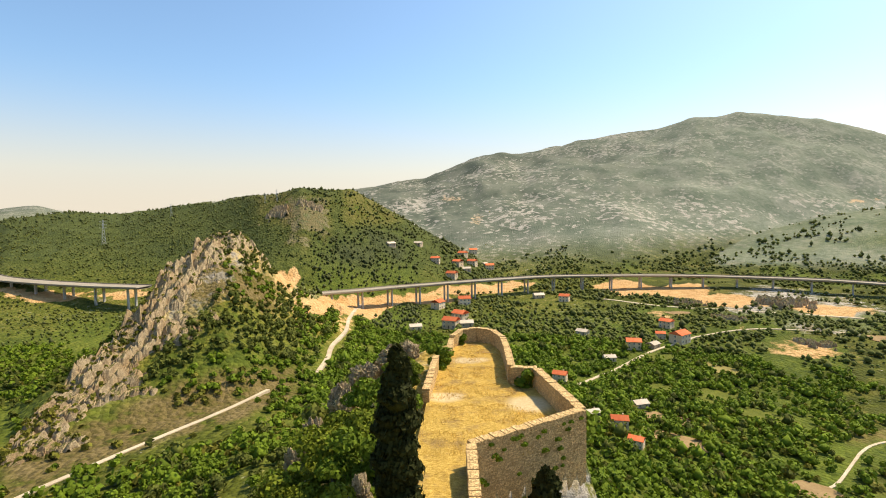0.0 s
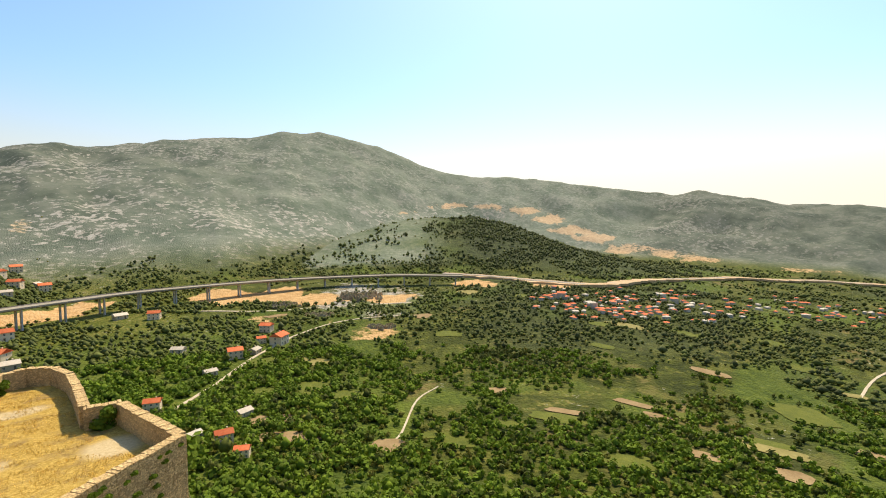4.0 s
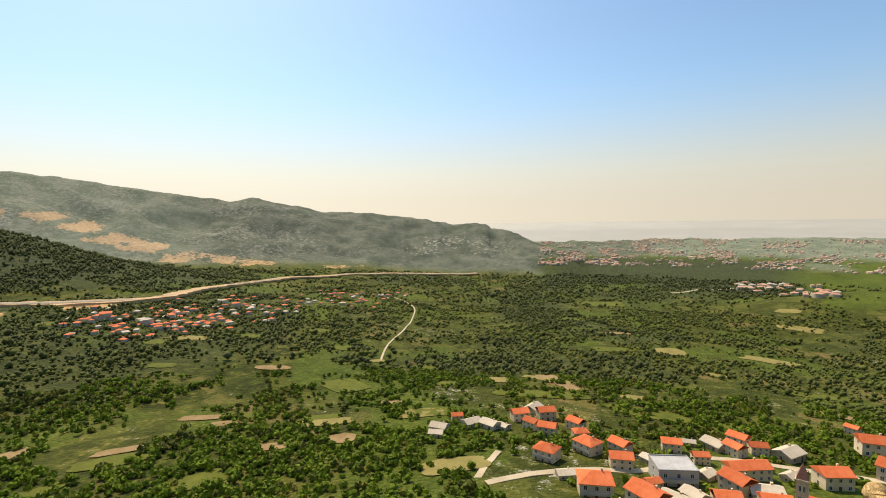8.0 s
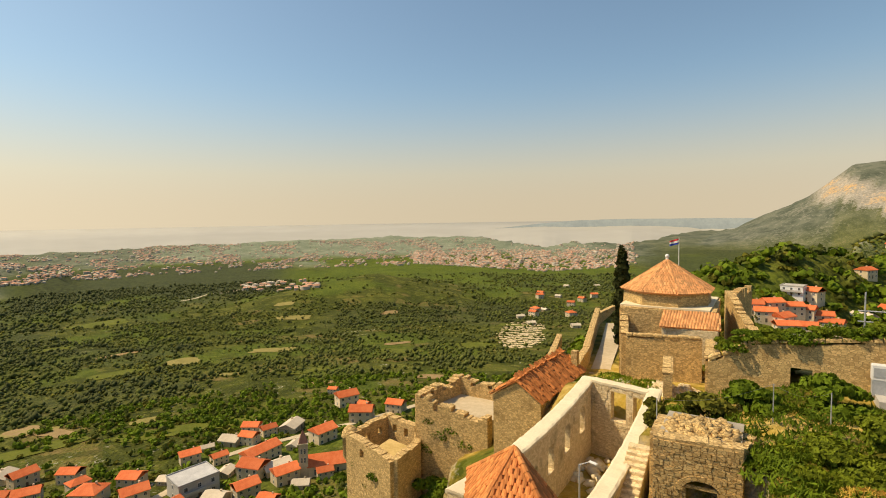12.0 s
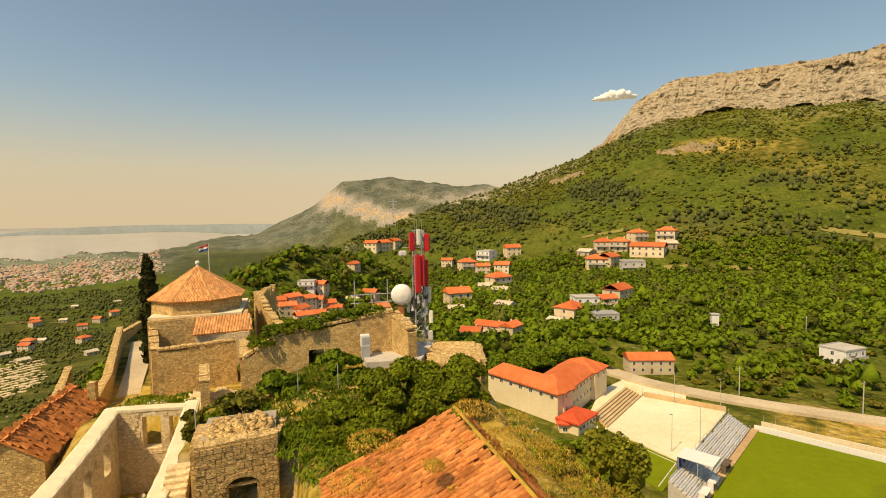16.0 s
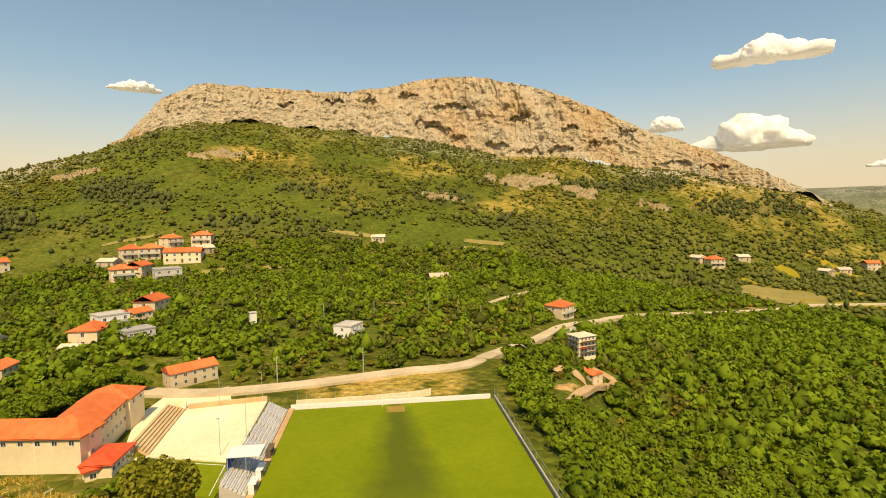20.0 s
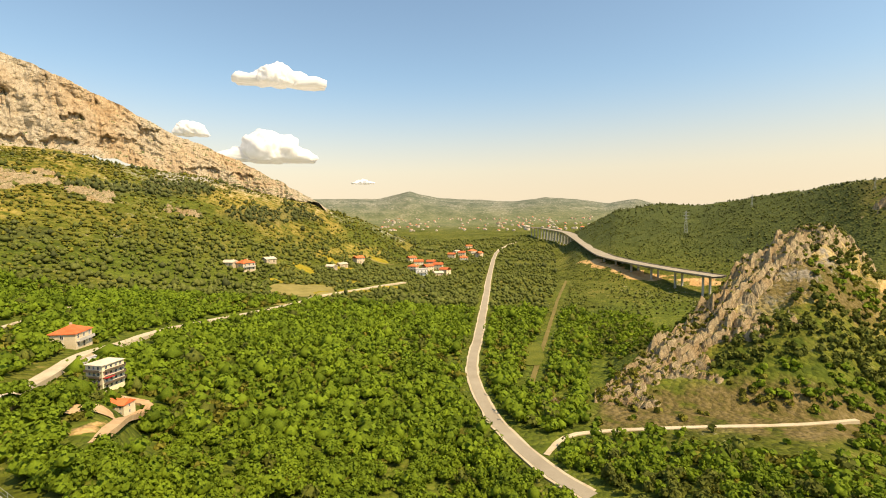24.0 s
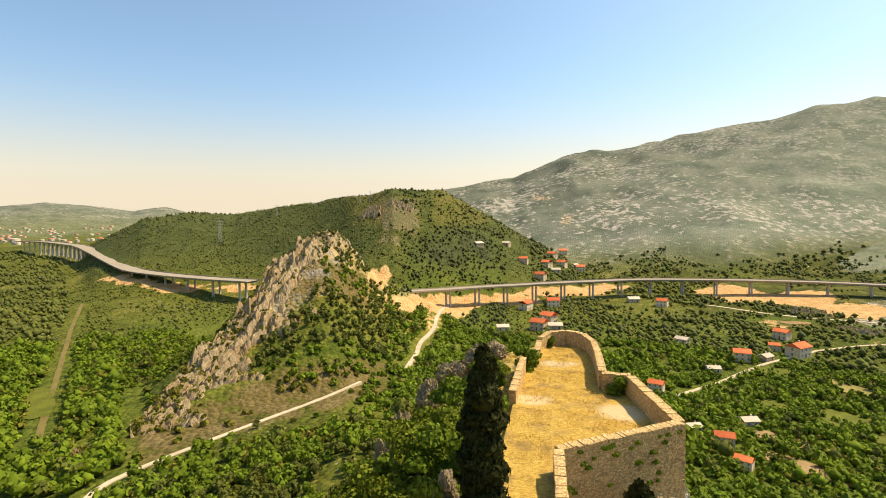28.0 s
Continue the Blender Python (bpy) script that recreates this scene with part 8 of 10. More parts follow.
# direction, apparent width in degrees and kind of every house, hamlet by hamlet
HAMLETS = {
    "lower village": ((91.9, -24.1, 1.55, "p"), (92.3, -23.5, 1.85, "p"), (94.4, -22.5, 1.24, "r"), (96.1, -23.1, 1.9, "p"), (98.3, -23.2, 1.9, "p"), (99.9, -23.3, 1.3, "p"), (103.4, -21.4, 1.8, "p"), (101.8, -22.3, 1.8, "r"), (103.2, -23.1, 1.6, "r"), (105.0, -23.6, 1.9, "r"), (104.8, -22.0, 1.8, "r"), (108.2, -22.8, 1.7, "r"), (108.7, -23.7, 1.6, "h"),
                      (104.9, -26.0, 2.4, "h"), (109.5, -25.0, 2.4, "h"), (113.0, -24.6, 2.0, "r"), (113.1, -26.0, 2.3, "r"), (118.2, -23.7, 1.8, "r"), (122.3, -22.8, 2.0, "p"), (124.4, -22.1, 1.7, "r"), (124.1, -23.0, 1.7, "r"), (126.1, -22.5, 1.5, "r"), (119.9, -22.9, 1.2, "p"), (116.0, -25.1, 1.5, "p")),
    "church square": ((128.6, -22.4, 2.5, "p"), (134.8, -20.4, 2.7, "r"), (136.8, -21.0, 1.24, "r"), (133.3, -19.1, 1.0, "r"), (125.2, -24.7, 3.8, "l"), (132.0, -23.8, 2.4, "r"), (123.5, -27.8, 2.4, "r"), (124.4, -26.2, 2.6, "r"), (126.8, -26.2, 2.7, "p"), (127.7, -27.2, 2.5, "r"), (110.3, -28.8, 3.5, "h"), (115.9, -29.3, 3.5, "r"), (118.6, -28.4, 2.4, "p"), (120.5, -27.7, 2.2, "p"), (118.4, -26.4, 3.9, "g"), (121.6, -25.6, 1.7, "p"), (121.9, -29.0, 2.2, "p"),
                      (136.5, -22.2, 2.45, "r"), (132.1, -27.4, 1.73, "r"), (140.5, -21.5, 1.9, "r"), (107.0, -27.6, 1.85, "p"), (125.8, -29.2, 2.0, "r"), (112.6, -29.9, 2.2, "p"), (129.4, -28.0, 1.8, "p"), (121.0, -24.3, 1.5, "r"), (128.9, -24.2, 1.6, "p"), (116.4, -27.5, 1.6, "r")),
    "western slope": ((157.6, -8.8, 1.85, "r"), (157.0, -10.7, 1.73, "h"), (155.3, -11.4, 1.24, "p"), (156.5, -12.1, 1.48, "p")),
    "terrace lane": ((157.5, -9.1, 1.51, "r"), (159.6, -9.0, 1.33, "p"), (161.0, -9.9, 1.57, "r"), (162.2, -9.4, 1.82, "r"), (163.8, -7.7, 1.21, "p"), (161.0, -11.1, 1.82, "h"), (156.8, -11.1, 1.33, "r"), (161.5, -12.3, 1.57, "p"), (158.0, -10.6, 1.21, "p"), (163.5, -8.9, 1.45, "r"), (160.5, -7.8, 0.97, "p")),
    "northern village": ((178.7, -9.6, 1.50, "r"), (180.3, -9.3, 1.50, "r"), (181.9, -9.5, 1.50, "r"), (179.8, -10.3, 1.60, "r"), (181.2, -10.6, 1.60, "r"), (182.9, -9.7, 1.50, "r"), (184.2, -10.1, 1.60, "r"), (181.5, -11.4, 1.60, "r"), (183.0, -11.3, 1.50, "r"), (185.0, -10.7, 1.50, "r"), (182.0, -7.5, 1.60, "w"), (183.3, -8.0, 1.70, "r"), (187.2, -5.6, 1.00, "r"), (189.4, -3.4, 1.60, "r"), (190.8, -3.4, 1.50, "r"), (191.9, -3.2, 1.40, "r"), (189.1, -9.0, 1.60, "r"), (187.1, -9.5, 1.60, "p"), (190.1, -10.9, 1.90, "r"), (198.1, -5.5, 1.20, "r"), (200.4, -6.0, 2.10, "h"), (202.2, -6.4, 1.50, "r"), (204.5, -6.3, 1.60, "r"), (204.0, -8.0, 2.30, "h"), (202.5, -8.3, 1.60, "p"), (204.2, -8.8, 1.70, "p"), (199.2, -10.0, 2.60, "r"), (204.8, -10.6, 2.00, "p"), (202.7, -4.7, 1.80, "w"), (205.6, -4.3, 2.00, "r"), (199.0, -10.9, 1.70, "p"), (203.2, -13.4, 3.60, "l"), (205.4, -13.6, 2.20, "r"), (200.8, -14.2, 2.20, "r"), (200.4, -15.2, 2.60, "p"), (215.7, -3.7, 2.20, "h"), (214.9, -5.7, 2.40, "h"), (213.9, -4.3, 1.70, "p"), (216.0, -10.1, 1.90, "r"), (210.6, -12.2, 1.70, "p")),
    "school quarter": ((212.2, -11.6, 2.8, "h"), (213.7, -10.3, 2.5, "w"), (215.8, -11.9, 2.51, "g"), (217.2, -9.4, 2.51, "r"), (216.3, -5.5, 2.4, "r"), (220.3, -4.1, 3.4, "l"), (217.4, -3.7, 2.4, "h"), (219.2, -2.6, 1.6, "h"), (222.1, -2.5, 1.80, "h"), (222.2, -3.4, 2.03, "p"), (218.7, -6.1, 2.3, "g"), (220.4, -16.5, 4.4, "l"), (237.0, -13.5, 2.6, "w"), (240.7, -2.6, 1.32, "p"), (247.8, -7.6, 1.80, "p")),
    "hill road": ((261.5, -11.4, 2.5, "h"), (265.0, -18.3, 1.9, "r"), (240.7, -2.7, 1.41, "p"), (247.6, -7.6, 2.35, "p")),
    "far hamlet": ((277.1, -5.4, 2.4, "h"), (279.5, -4.7, 1.4, "p"), (275.6, -4.9, 1.4, "p"), (286.2, -5.7, 1.9, "p"), (287.4, -5.5, 1.2, "p"), (289.3, -5.1, 2.0, "r"), (301.3, -4.6, 1.07, "r"), (300.7, -4.2, 1.31, "p"), (302.1, -3.8, 1.03, "r"), (302.5, -4.4, 0.96, "h"), (303.3, -4.7, 1.41, "r"), (301.5, -5.2, 1.06, "h"), (300.1, -4.8, 1.13, "r"), (295.4, -5.2, 1.36, "r"), (296.2, -5.7, 1.06, "r"), (297.3, -6.3, 1.36, "r"), (298.5, -6.1, 1.35, "r"), (299.3, -6.7, 1.03, "r"), (296.5, -6.7, 1.26, "w"), (297.7, -5.7, 1.43, "r"), (295.6, -6.2, 0.99, "h"), (298.5, -6.8, 1.12, "p")),
    "upper hamlet": ((2.3, -4.6, 1.17, "r"), (3.5, -4.3, 1.17, "r"), (1.7, -5.6, 1.56, "r"), (3.4, -5.6, 1.43, "r"), (4.8, -5.7, 1.56, "p"), (359.1, -5.2, 0.91, "r"), (1.0, -7.1, 1.69, "r"), (353.9, -3.1, 1.17, "p"), (357.1, -3.1, 1.04, "p"), (5.4, -6.1, 1.17, "r"), (2.7, -6.2, 1.17, "p")),
    "viaduct hamlet": ((359.3, -10.6, 1.56, "r"), (2.4, -10.2, 1.56, "r"), (1.9, -12.0, 1.82, "r"), (0.8, -12.8, 1.82, "r"), (2.6, -12.7, 1.56, "p"), (356.6, -12.9, 1.30, "p"), (11.0, -9.4, 1.17, "p"), (13.9, -9.7, 1.04, "r"), (24.6, -12.0, 1.17, "r"), (25.9, -13.5, 1.69, "r"), (21.3, -14.5, 1.43, "r"), (23.3, -14.2, 1.17, "p"), (18.8, -15.9, 1.17, "p"), (13.4, -18.4, 1.43, "r"), (22.0, -20.4, 1.5, "p"), (19.9, -22.6, 1.7, "r"), (21.7, -24.3, 1.5, "r"), (17.0, -21.8, 1.43, "p"), (24.0, -13.2, 0.91, "r"), (15.9, -13.3, 1.17, "p")),
}
hrng = random.Random(7)
for hamlet, rows_ in HAMLETS.items():
    for az, el, wide, key in rows_:
        p = spot(az, el, 150.0)
        dist = math.hypot(p.x, p.y)
        put_house(key, p, dist * radians(wide) * 1.06, hrng.choice((-38, -25, -12, 8, 20, 35, 60)))

# ---- parish church with its bell tower ----
pc = thing("parish_church", Matrix.Translation((188.5, -156.8, EYE_Z - 126.5)) @ Matrix.Rotation(radians(-132), 4, "Z"), "village church with a slim pale bell tower and red roof", "church")
bm = box_bm(-2.1, 2.1, -2.1, 2.1, -6, 18.5)
part("bell_tower", bm, M_RUBBLE, pc, "square stone bell tower")
for f in range(4):
    for z in (9.5, 14.0):
        for x in (-0.75, 0.75):
            window(pc, x, z, 2.1, f * math.pi / 2, 0.8, 2.4)
bm = bmesh.new()
add_box(bm, -2.4, 2.4, -2.4, 2.4, 18.5, 19.0)
part("tower_cornice", bm, M_CAP, pc)
bm = bmesh.new()
bs = [bm.verts.new(p) for p in ((-2.2, -2.2, 19.0), (2.2, -2.2, 19.0), (2.2, 2.2, 19.0), (-2.2, 2.2, 19.0))]
tp = bm.verts.new((0, 0, 25.5))
for i in range(4):
    bm.faces.new((bs[i], bs[(i + 1) % 4], tp))
part("spire", bm, surface("dark red spire", (0.26, 0.12, 0.09), (0.38, 0.18, 0.13), 1.0), pc, "dark red pyramid spire")
part("nave", box_bm(2.2, 26.0, -2.0, 10.0, -6, 7.0), M_PLASTER, pc, "long rendered nave")
nr = part("nave_roof", roof_mesh(24.5, 12.0, 3.4, 0.5, "gable"), M_ROOF, pc, "red nave roof")
nr.location = (14.2, 4.0, 7.0)
for i in range(4):
    w_ = window(pc, 0, 0, 0, 0, 1.0, 2.6)
    w_.matrix_local = Matrix.Translation((5.5 + 5.4 * i, -2.0, 2.5))
CLEAR.append((188.5, -156.8, 6))
CLEAR.append((182.5, -168.0, 13))

# ---- school, courts and stadium below the fortress ----
F_Z = EYE_Z - 51.0


def wing(parent, p0, p1, depth, z0, ze, rise, kind="hip", rows=2, cols=8, wallmat=None, roofmat=None):
    """A straight wing whose front eave runs from p0 to p1; the building lies to the left of that line."""
    m, ln = along(p0, p1)
    m = m @ Matrix.Translation((ln / 2, depth / 2, -EYE_Z + z0))
    h = ze - z0
    w = part("wing", box_bm(-ln / 2, ln / 2, -depth / 2, depth / 2, -4.0, h), wallmat or M_PLASTER, parent, "cream rendered wall")
    w.matrix_local = m
    r = part("roof", roof_mesh(ln, depth, rise, 0.6, kind, 0.25), roofmat or M_ROOF, parent, "orange-red tile roof")
    r.matrix_local = m @ Matrix.Translation((0, 0, h))
    for j in range(rows):
        for i in range(cols):
            x = -ln / 2 + (i + 0.5) * ln / cols
            f = window(w, x, h - 1.9 - 3.1 * j, depth / 2, 0.0, 1.0, 0.9)
    return w


school = thing("school", Matrix.Identity(4), "long L-shaped cream school with an orange-red hipped roof", "school")
wing(school, (-53.0, -126.5), (-62.1, -104.4), 6.5, F_Z, EYE_Z - 43.2, 2.3, "hip", 1, 7, M_SCHOOL)
wing(school, (-64.3, -104.9), (-82.0, -117.6), 10.0, F_Z, EYE_Z - 43.25, 2.4, "hip", 2, 9, M_SCHOOL)
wing(school, (-80.2, -115.0), (-87.0, -119.2), 11.0, F_Z, EYE_Z - 43.1, 2.2, "hip", 1, 2, M_SCHOOL)
annex = thing("school_annex", Matrix.Identity(4), "small cream annex with a bright red roof", "building")
wing(annex, (-63.2, -97.0), (-70.8, -101.2), 5.4, F_Z, EYE_Z - 48.0, 1.1, "hip", 1, 5, M_SCHOOL, M_ROOF_RED)
wing(annex, (-60.0, -100.0), (-62.4, -99.0), 2.6, F_Z, EYE_Z - 48.7, 0.5, "hip", 1, 1, M_SCHOOL, M_ROOF_RED)
for x, y, r in ((-60, -112, 14), (-72, -116, 12), (-82, -119, 12), (-62, -101, 9)):
    CLEAR.append((x, y, r))


def slab(name, pts, z, material, label, category, thick=0.8):
    bm = bmesh.new()
    top = [bm.verts.new((x, y, z)) for x, y in pts]
    low = [bm.verts.new((x, y, z - thick)) for x, y in pts]
    bm.faces.new(top)
    n_ = len(pts)
    for i in range(n_):
        bm.faces.new((low[i], low[(i + 1) % n_], top[(i + 1) % n_], top[i]))
    bmesh.ops.recalc_face_normals(bm, faces=bm.faces[:])
    c = np.mean(np.array(pts), 0)
    CLEAR.append((c[0], c[1], max(math.hypot(x - c[0], y - c[1]) for x, y in pts) * 0.95))
    return tagged(obj(name, bm, material), label, category, kind="structure")


slab("sand_court", [(-71.6, -97.4), (-94.1, -112.2), (-106.5, -96.2), (-76.0, -78.6)], F_Z + 0.25, M_SAND, "pale cream sand sports court", "sports court")
slab("small_turf", [(-75.8, -78.3), (-72.0, -93.5), (-62.5, -90.0), (-64.5, -71.6)], F_Z + 0.2, M_TURF, "small green turf training area", "sports court")
touch = thing("turf_marking", Matrix.Identity(4), "white line painted round the training turf", "line marking", kind="structure")
for a_, b_ in (((-74.6, -79.2), (-71.4, -92.4)), ((-71.4, -92.4), (-63.4, -89.4)), ((-74.6, -79.2), (-65.0, -73.2)), ((-73.0, -85.8), (-64.2, -81.3))):
    m_, ln_ = along(a_, b_)
    st = part("stripe", box_bm(0, ln_, -0.07, 0.07, -0.05, 0.02), M_WHITE, touch)
    st.matrix_local = m_ @ Matrix.Translation((0, 0, F_Z + 0.21 - EYE_Z))
slab("school_yard", [(-68.0, -98.6), (-72.6, -97.8), (-95.0, -112.6), (-104.0, -107.0), (-112.0, -116.0), (-99.0, -127.0), (-86.0, -121.0), (-70.0, -104.0)], F_Z + 0.12, M_SAND, "pale concrete school yard", "yard")
bank = thing("terrace_steps", Matrix.Identity(4), "wide tan seating steps beside the court", "steps")
foot_a, foot_b = Vector((-72.2, -98.4, 0)), Vector((-94.0, -112.8, 0))
run = (foot_b - foot_a).normalized()
rise_to = Vector((-run.y, run.x, 0))
for i in range(6):
    o = 0.45 + i * 0.72
    m = Matrix.Translation(foot_a + rise_to * o + Vector((0, 0, F_Z))) @ Matrix.Rotation(math.atan2(run.y, run.x), 4, "Z")
    s_ = part("step", box_bm(0.3 * i, 26.2 - 0.2 * i, -0.36, 0.34, -0.5, 0.45 + 0.36 * i), M_TREAD, bank)
    s_.matrix_local = m
    s_ = part("riser", box_bm(0.3 * i, 26.2 - 0.2 * i, -0.40, -0.362, -0.5, 0.38 + 0.36 * i), M_STONE_J, bank)
    s_.matrix_local = m
part("end_wall", box_bm(26.3, 26.7, -0.4, 4.6, -0.5, 2.9), M_SAND, bank, "pale end wall").matrix_local = Matrix.Translation(foot_a + rise_to * 0.4 + Vector((0, 0, F_Z))) @ Matrix.Rotation(math.atan2(run.y, run.x), 4, "Z")
court_wall = thing("court_wall", Matrix.Identity(4), "low tan retaining wall at the head of the court", "wall", kind="structure")
m_, ln_ = along((-94.6, -112.6), (-106.9, -96.6))
part("wall_body", box_bm(0, ln_, -0.4, 0.0, -1.0, 1.5), M_TREAD, court_wall).matrix_local = m_ @ Matrix.Translation((0, 0, F_Z - EYE_Z))

M_SEAT = surface("faded blue-grey seats", (0.40, 0.42, 0.48), (0.62, 0.63, 0.66), 0.6, fine=5.0, rough=0.5)
stand = thing("grandstand", pm @ Matrix.Translation((-0.5, 0, 0)), "stepped stadium stand with faded blue-grey seat rows", "grandstand")
for i in range(6):
    part("terrace", box_bm(-1.75 - 0.75 * i, -1.0 - 0.75 * i, 0.4, 41.0, -1.0, 0.4 + 0.42 * i), M_CONCRETE, stand)
    for k in range(6):
        bm = bmesh.new()
        y0 = 0.8 + 6.8 * k
        for j in range(10):
            add_box(bm, -1.70 - 0.75 * i, -1.30 - 0.75 * i, y0 + j * 0.56, y0 + j * 0.56 + 0.44, 0.4 + 0.42 * i, 0.62 + 0.42 * i)
            add_box(bm, -1.74 - 0.75 * i, -1.66 - 0.75 * i, y0 + j * 0.56, y0 + j * 0.56 + 0.44, 0.62 + 0.42 * i, 0.95 + 0.42 * i)
        tagged(part("bench", bm, M_SEAT, stand), kind="stuff")
for y_ in range(-4, 46, 5):
    q_ = pm @ Vector((-4.5, y_, 0))
    CLEAR.append((q_.x, q_.y, 8.0))
bm = bmesh.new()
add_box(bm, -5.6, 0.6, 31.6, 36.4, 5.4, 5.55)
add_box(bm, 0.5, 0.6, 31.6, 36.4, 5.1, 5.4)
part("canopy", bm, M_WHITE, stand, "white canopy roof")
for y in (31.8, 34.0, 36.2):
    bm = bmesh.new()
    limb(bm, (-5.4, y, 0), (-5.4, y, 5.4), 0.1, 0.1)
    part("canopy_post", bm, M_STEEL, stand)
    bm = bmesh.new()
    limb(bm, (-2.0, y, 0.6), (-2.0, y, 5.4), 0.07, 0.07)
    part("canopy_post", bm, M_STEEL, stand)
part("canopy_back", box_bm(-5.5, -5.42, 31.6, 36.4, 2.6, 5.4), M_BLUE, stand, "dark blue back panel")
for x_ in (-5.6, -1.0):
    bm = bmesh.new()
    for k in range(17):
        limb(bm, (x_, 0.4 + 2.5 * k, 0.3), (x_, 0.4 + 2.5 * k, 4.0 if x_ < -3 else 1.3), 0.03, 0.03, 4)
    limb(bm, (x_, 0.4, 3.9 if x_ < -3 else 1.25), (x_, 40.4, 3.9 if x_ < -3 else 1.25), 0.03, 0.03, 4)
    part("railing", bm, M_STEEL, stand, "thin steel railing")
for y_, mm_, lb_ in ((25.0, M_TRUNK, "dark open dugout bench shelter beside the pitch"), (33.4, M_WHITE, "white open dugout bench shelter beside the pitch"), (38.6, M_WHITE, "white open dugout bench shelter beside the pitch")):
    dg = thing("dugout", pm @ Matrix.Translation((-0.55, y_, 0.1)), lb_, "dugout", "pitch dugouts")
    part("roof", box_bm(-0.6, 0.7, -1.6, 1.6, 1.75, 1.85), mm_, dg)
    part("back", box_bm(-0.6, -0.52, -1.6, 1.6, 0.0, 1.75), mm_, dg)
    part("side", box_bm(-0.52, 0.4, -1.6, -1.52, 0.0, 1.75), mm_, dg)
    part("side", box_bm(-0.52, 0.4, 1.52, 1.6, 0.0, 1.75), mm_, dg)
    part("bench", box_bm(-0.5, -0.1, -1.5, 1.5, 0.35, 0.45), M_TRUNK, dg)
# retaining wall with its fence, between the pitch and the hill road
ret = thing("retaining_wall", pm, "pale rendered retaining wall with a mesh fence", "wall", kind="structure")
ends = ((0.0, -3.2), (10.0, -3.3), (19.0, -3.7), (28.0, -4.4), (34.0, -5.4), (37.0, -6.6))
for (xa, ya), (xb, yb) in zip(ends, ends[1:]):
    ln_ = math.hypot(xb - xa, yb - ya)
    m_ = Matrix.Translation((xa, ya, 0)) @ Matrix.Rotation(math.atan2(yb - ya, xb - xa), 4, "Z")
    part("wall_body", box_bm(0, ln_ - 0.02, -0.3, 0.0, -1.5, 1.35), M_CAP, ret).matrix_local = m_
    for k in range(int(ln_ / 2.4)):
        bm = bmesh.new()
        limb(bm, (k * 2.4 + 0.4, -0.15, 1.3), (k * 2.4 + 0.4, -0.15, 2.9), 0.035, 0.035, 4)
        part("post", bm, M_STEEL, ret).matrix_local = m_
for x_ in range(2, 40, 5):
    q_ = pm @ Vector((x_, -6.0, 0))
    CLEAR.append((q_.x, q_.y, 6.0))
# whitewashed transformer tower and poles on the slope above the road
q_ = spot(226.7, -11.6, 150.0)
tower = thing("transformer_tower", Matrix.Translation((q_.x, q_.y, q_.z)) @ Matrix.Rotation(radians(-215), 4, "Z"), "slender whitewashed transformer tower with a flat cap", "tower")
part("shaft", box_bm(-1.4, 1.4, -1.4, 1.4, -3.0, 6.4), M_WHITE, tower)
part("cap", box_bm(-1.65, 1.65, -1.65, 1.65, 6.4, 6.75), M_CONCRETE, tower, "overhanging concrete cap")
part("door", box_bm(-0.5, 0.5, -1.46, -1.4, 0.2, 2.3), M_STEEL, tower, "grey steel door")
CLEAR.append((q_.x, q_.y, 5.0))
for a_, e_ in ((234.3, -11.5), (240.0, -11.5), (246.4, -11.2), (238.6, -17.6), (229.0, -17.9), (252.5, -12.2)):
    q_ = spot(a_, e_, 120.0)
    pole_ = thing("utility_pole", Matrix.Translation((q_.x, q_.y, q_.z)), "weathered grey utility pole on the hillside", "utility pole", "hillside poles")
    bm = bmesh.new()
    limb(bm, (0, 0, -0.5), (0, 0, 8.6), 0.16, 0.11, 6)
    part("shaft", bm, M_CONCRETE, pole_)
    part("crossarm", box_bm(-0.8, 0.8, -0.06, 0.06, 8.0, 8.15), M_STEEL, pole_)
    CLEAR.append((q_.x, q_.y, 2.5))
low_wall = thing("pitch_wall", pm, "low white wall along the end of the pitch", "wall", kind="structure")
part("wall_body", box_bm(-1.0, PITCH_W - 0.6, -1.4, -1.0, -1.0, 0.9), M_WHITE, low_wall)
part("wall_body", box_bm(PITCH_W + 0.4, PITCH_W + 0.7, -1.0, 92.0, -1.0, 0.6), M_CONCRETE, low_wall)
fencep = thing("pitch_fence", pm, "thin steel mesh fence along the pitch", "fence", kind="structure")
for k in range(22):
    bm = bmesh.new()
    limb(bm, (PITCH_W + 0.55, -1.0 + k * 4.2, 0), (PITCH_W + 0.55, -1.0 + k * 4.2, 2.6), 0.05, 0.05, 5)
    part("post", bm, M_STEEL, fencep)
for z in (0.9, 1.7, 2.55):
    bm = bmesh.new()
    limb(bm, (PITCH_W + 0.55, -1.0, z), (PITCH_W + 0.55, 88.0, z), 0.025, 0.025, 4)
    part("rail", bm, M_STEEL, fencep)
goal = thing("football_goal", pm @ Matrix.Translation((PITCH_W / 2, 1.2, 0)), "white football goal at the end of the pitch", "goal")
bm = bmesh.new()
limb(bm, (-3.66, 0, 0), (-3.66, 0, 2.44), 0.07, 0.07)
part("goal_post", bm, M_WHITE, goal)
bm = bmesh.new()
limb(bm, (3.66, 0, 0), (3.66, 0, 2.44), 0.07, 0.07)
part("goal_post", bm, M_WHITE, goal)
bm = bmesh.new()
limb(bm, (-3.7, 0, 2.44), (3.7, 0, 2.44), 0.07, 0.07)
part("crossbar", bm, M_WHITE, goal)
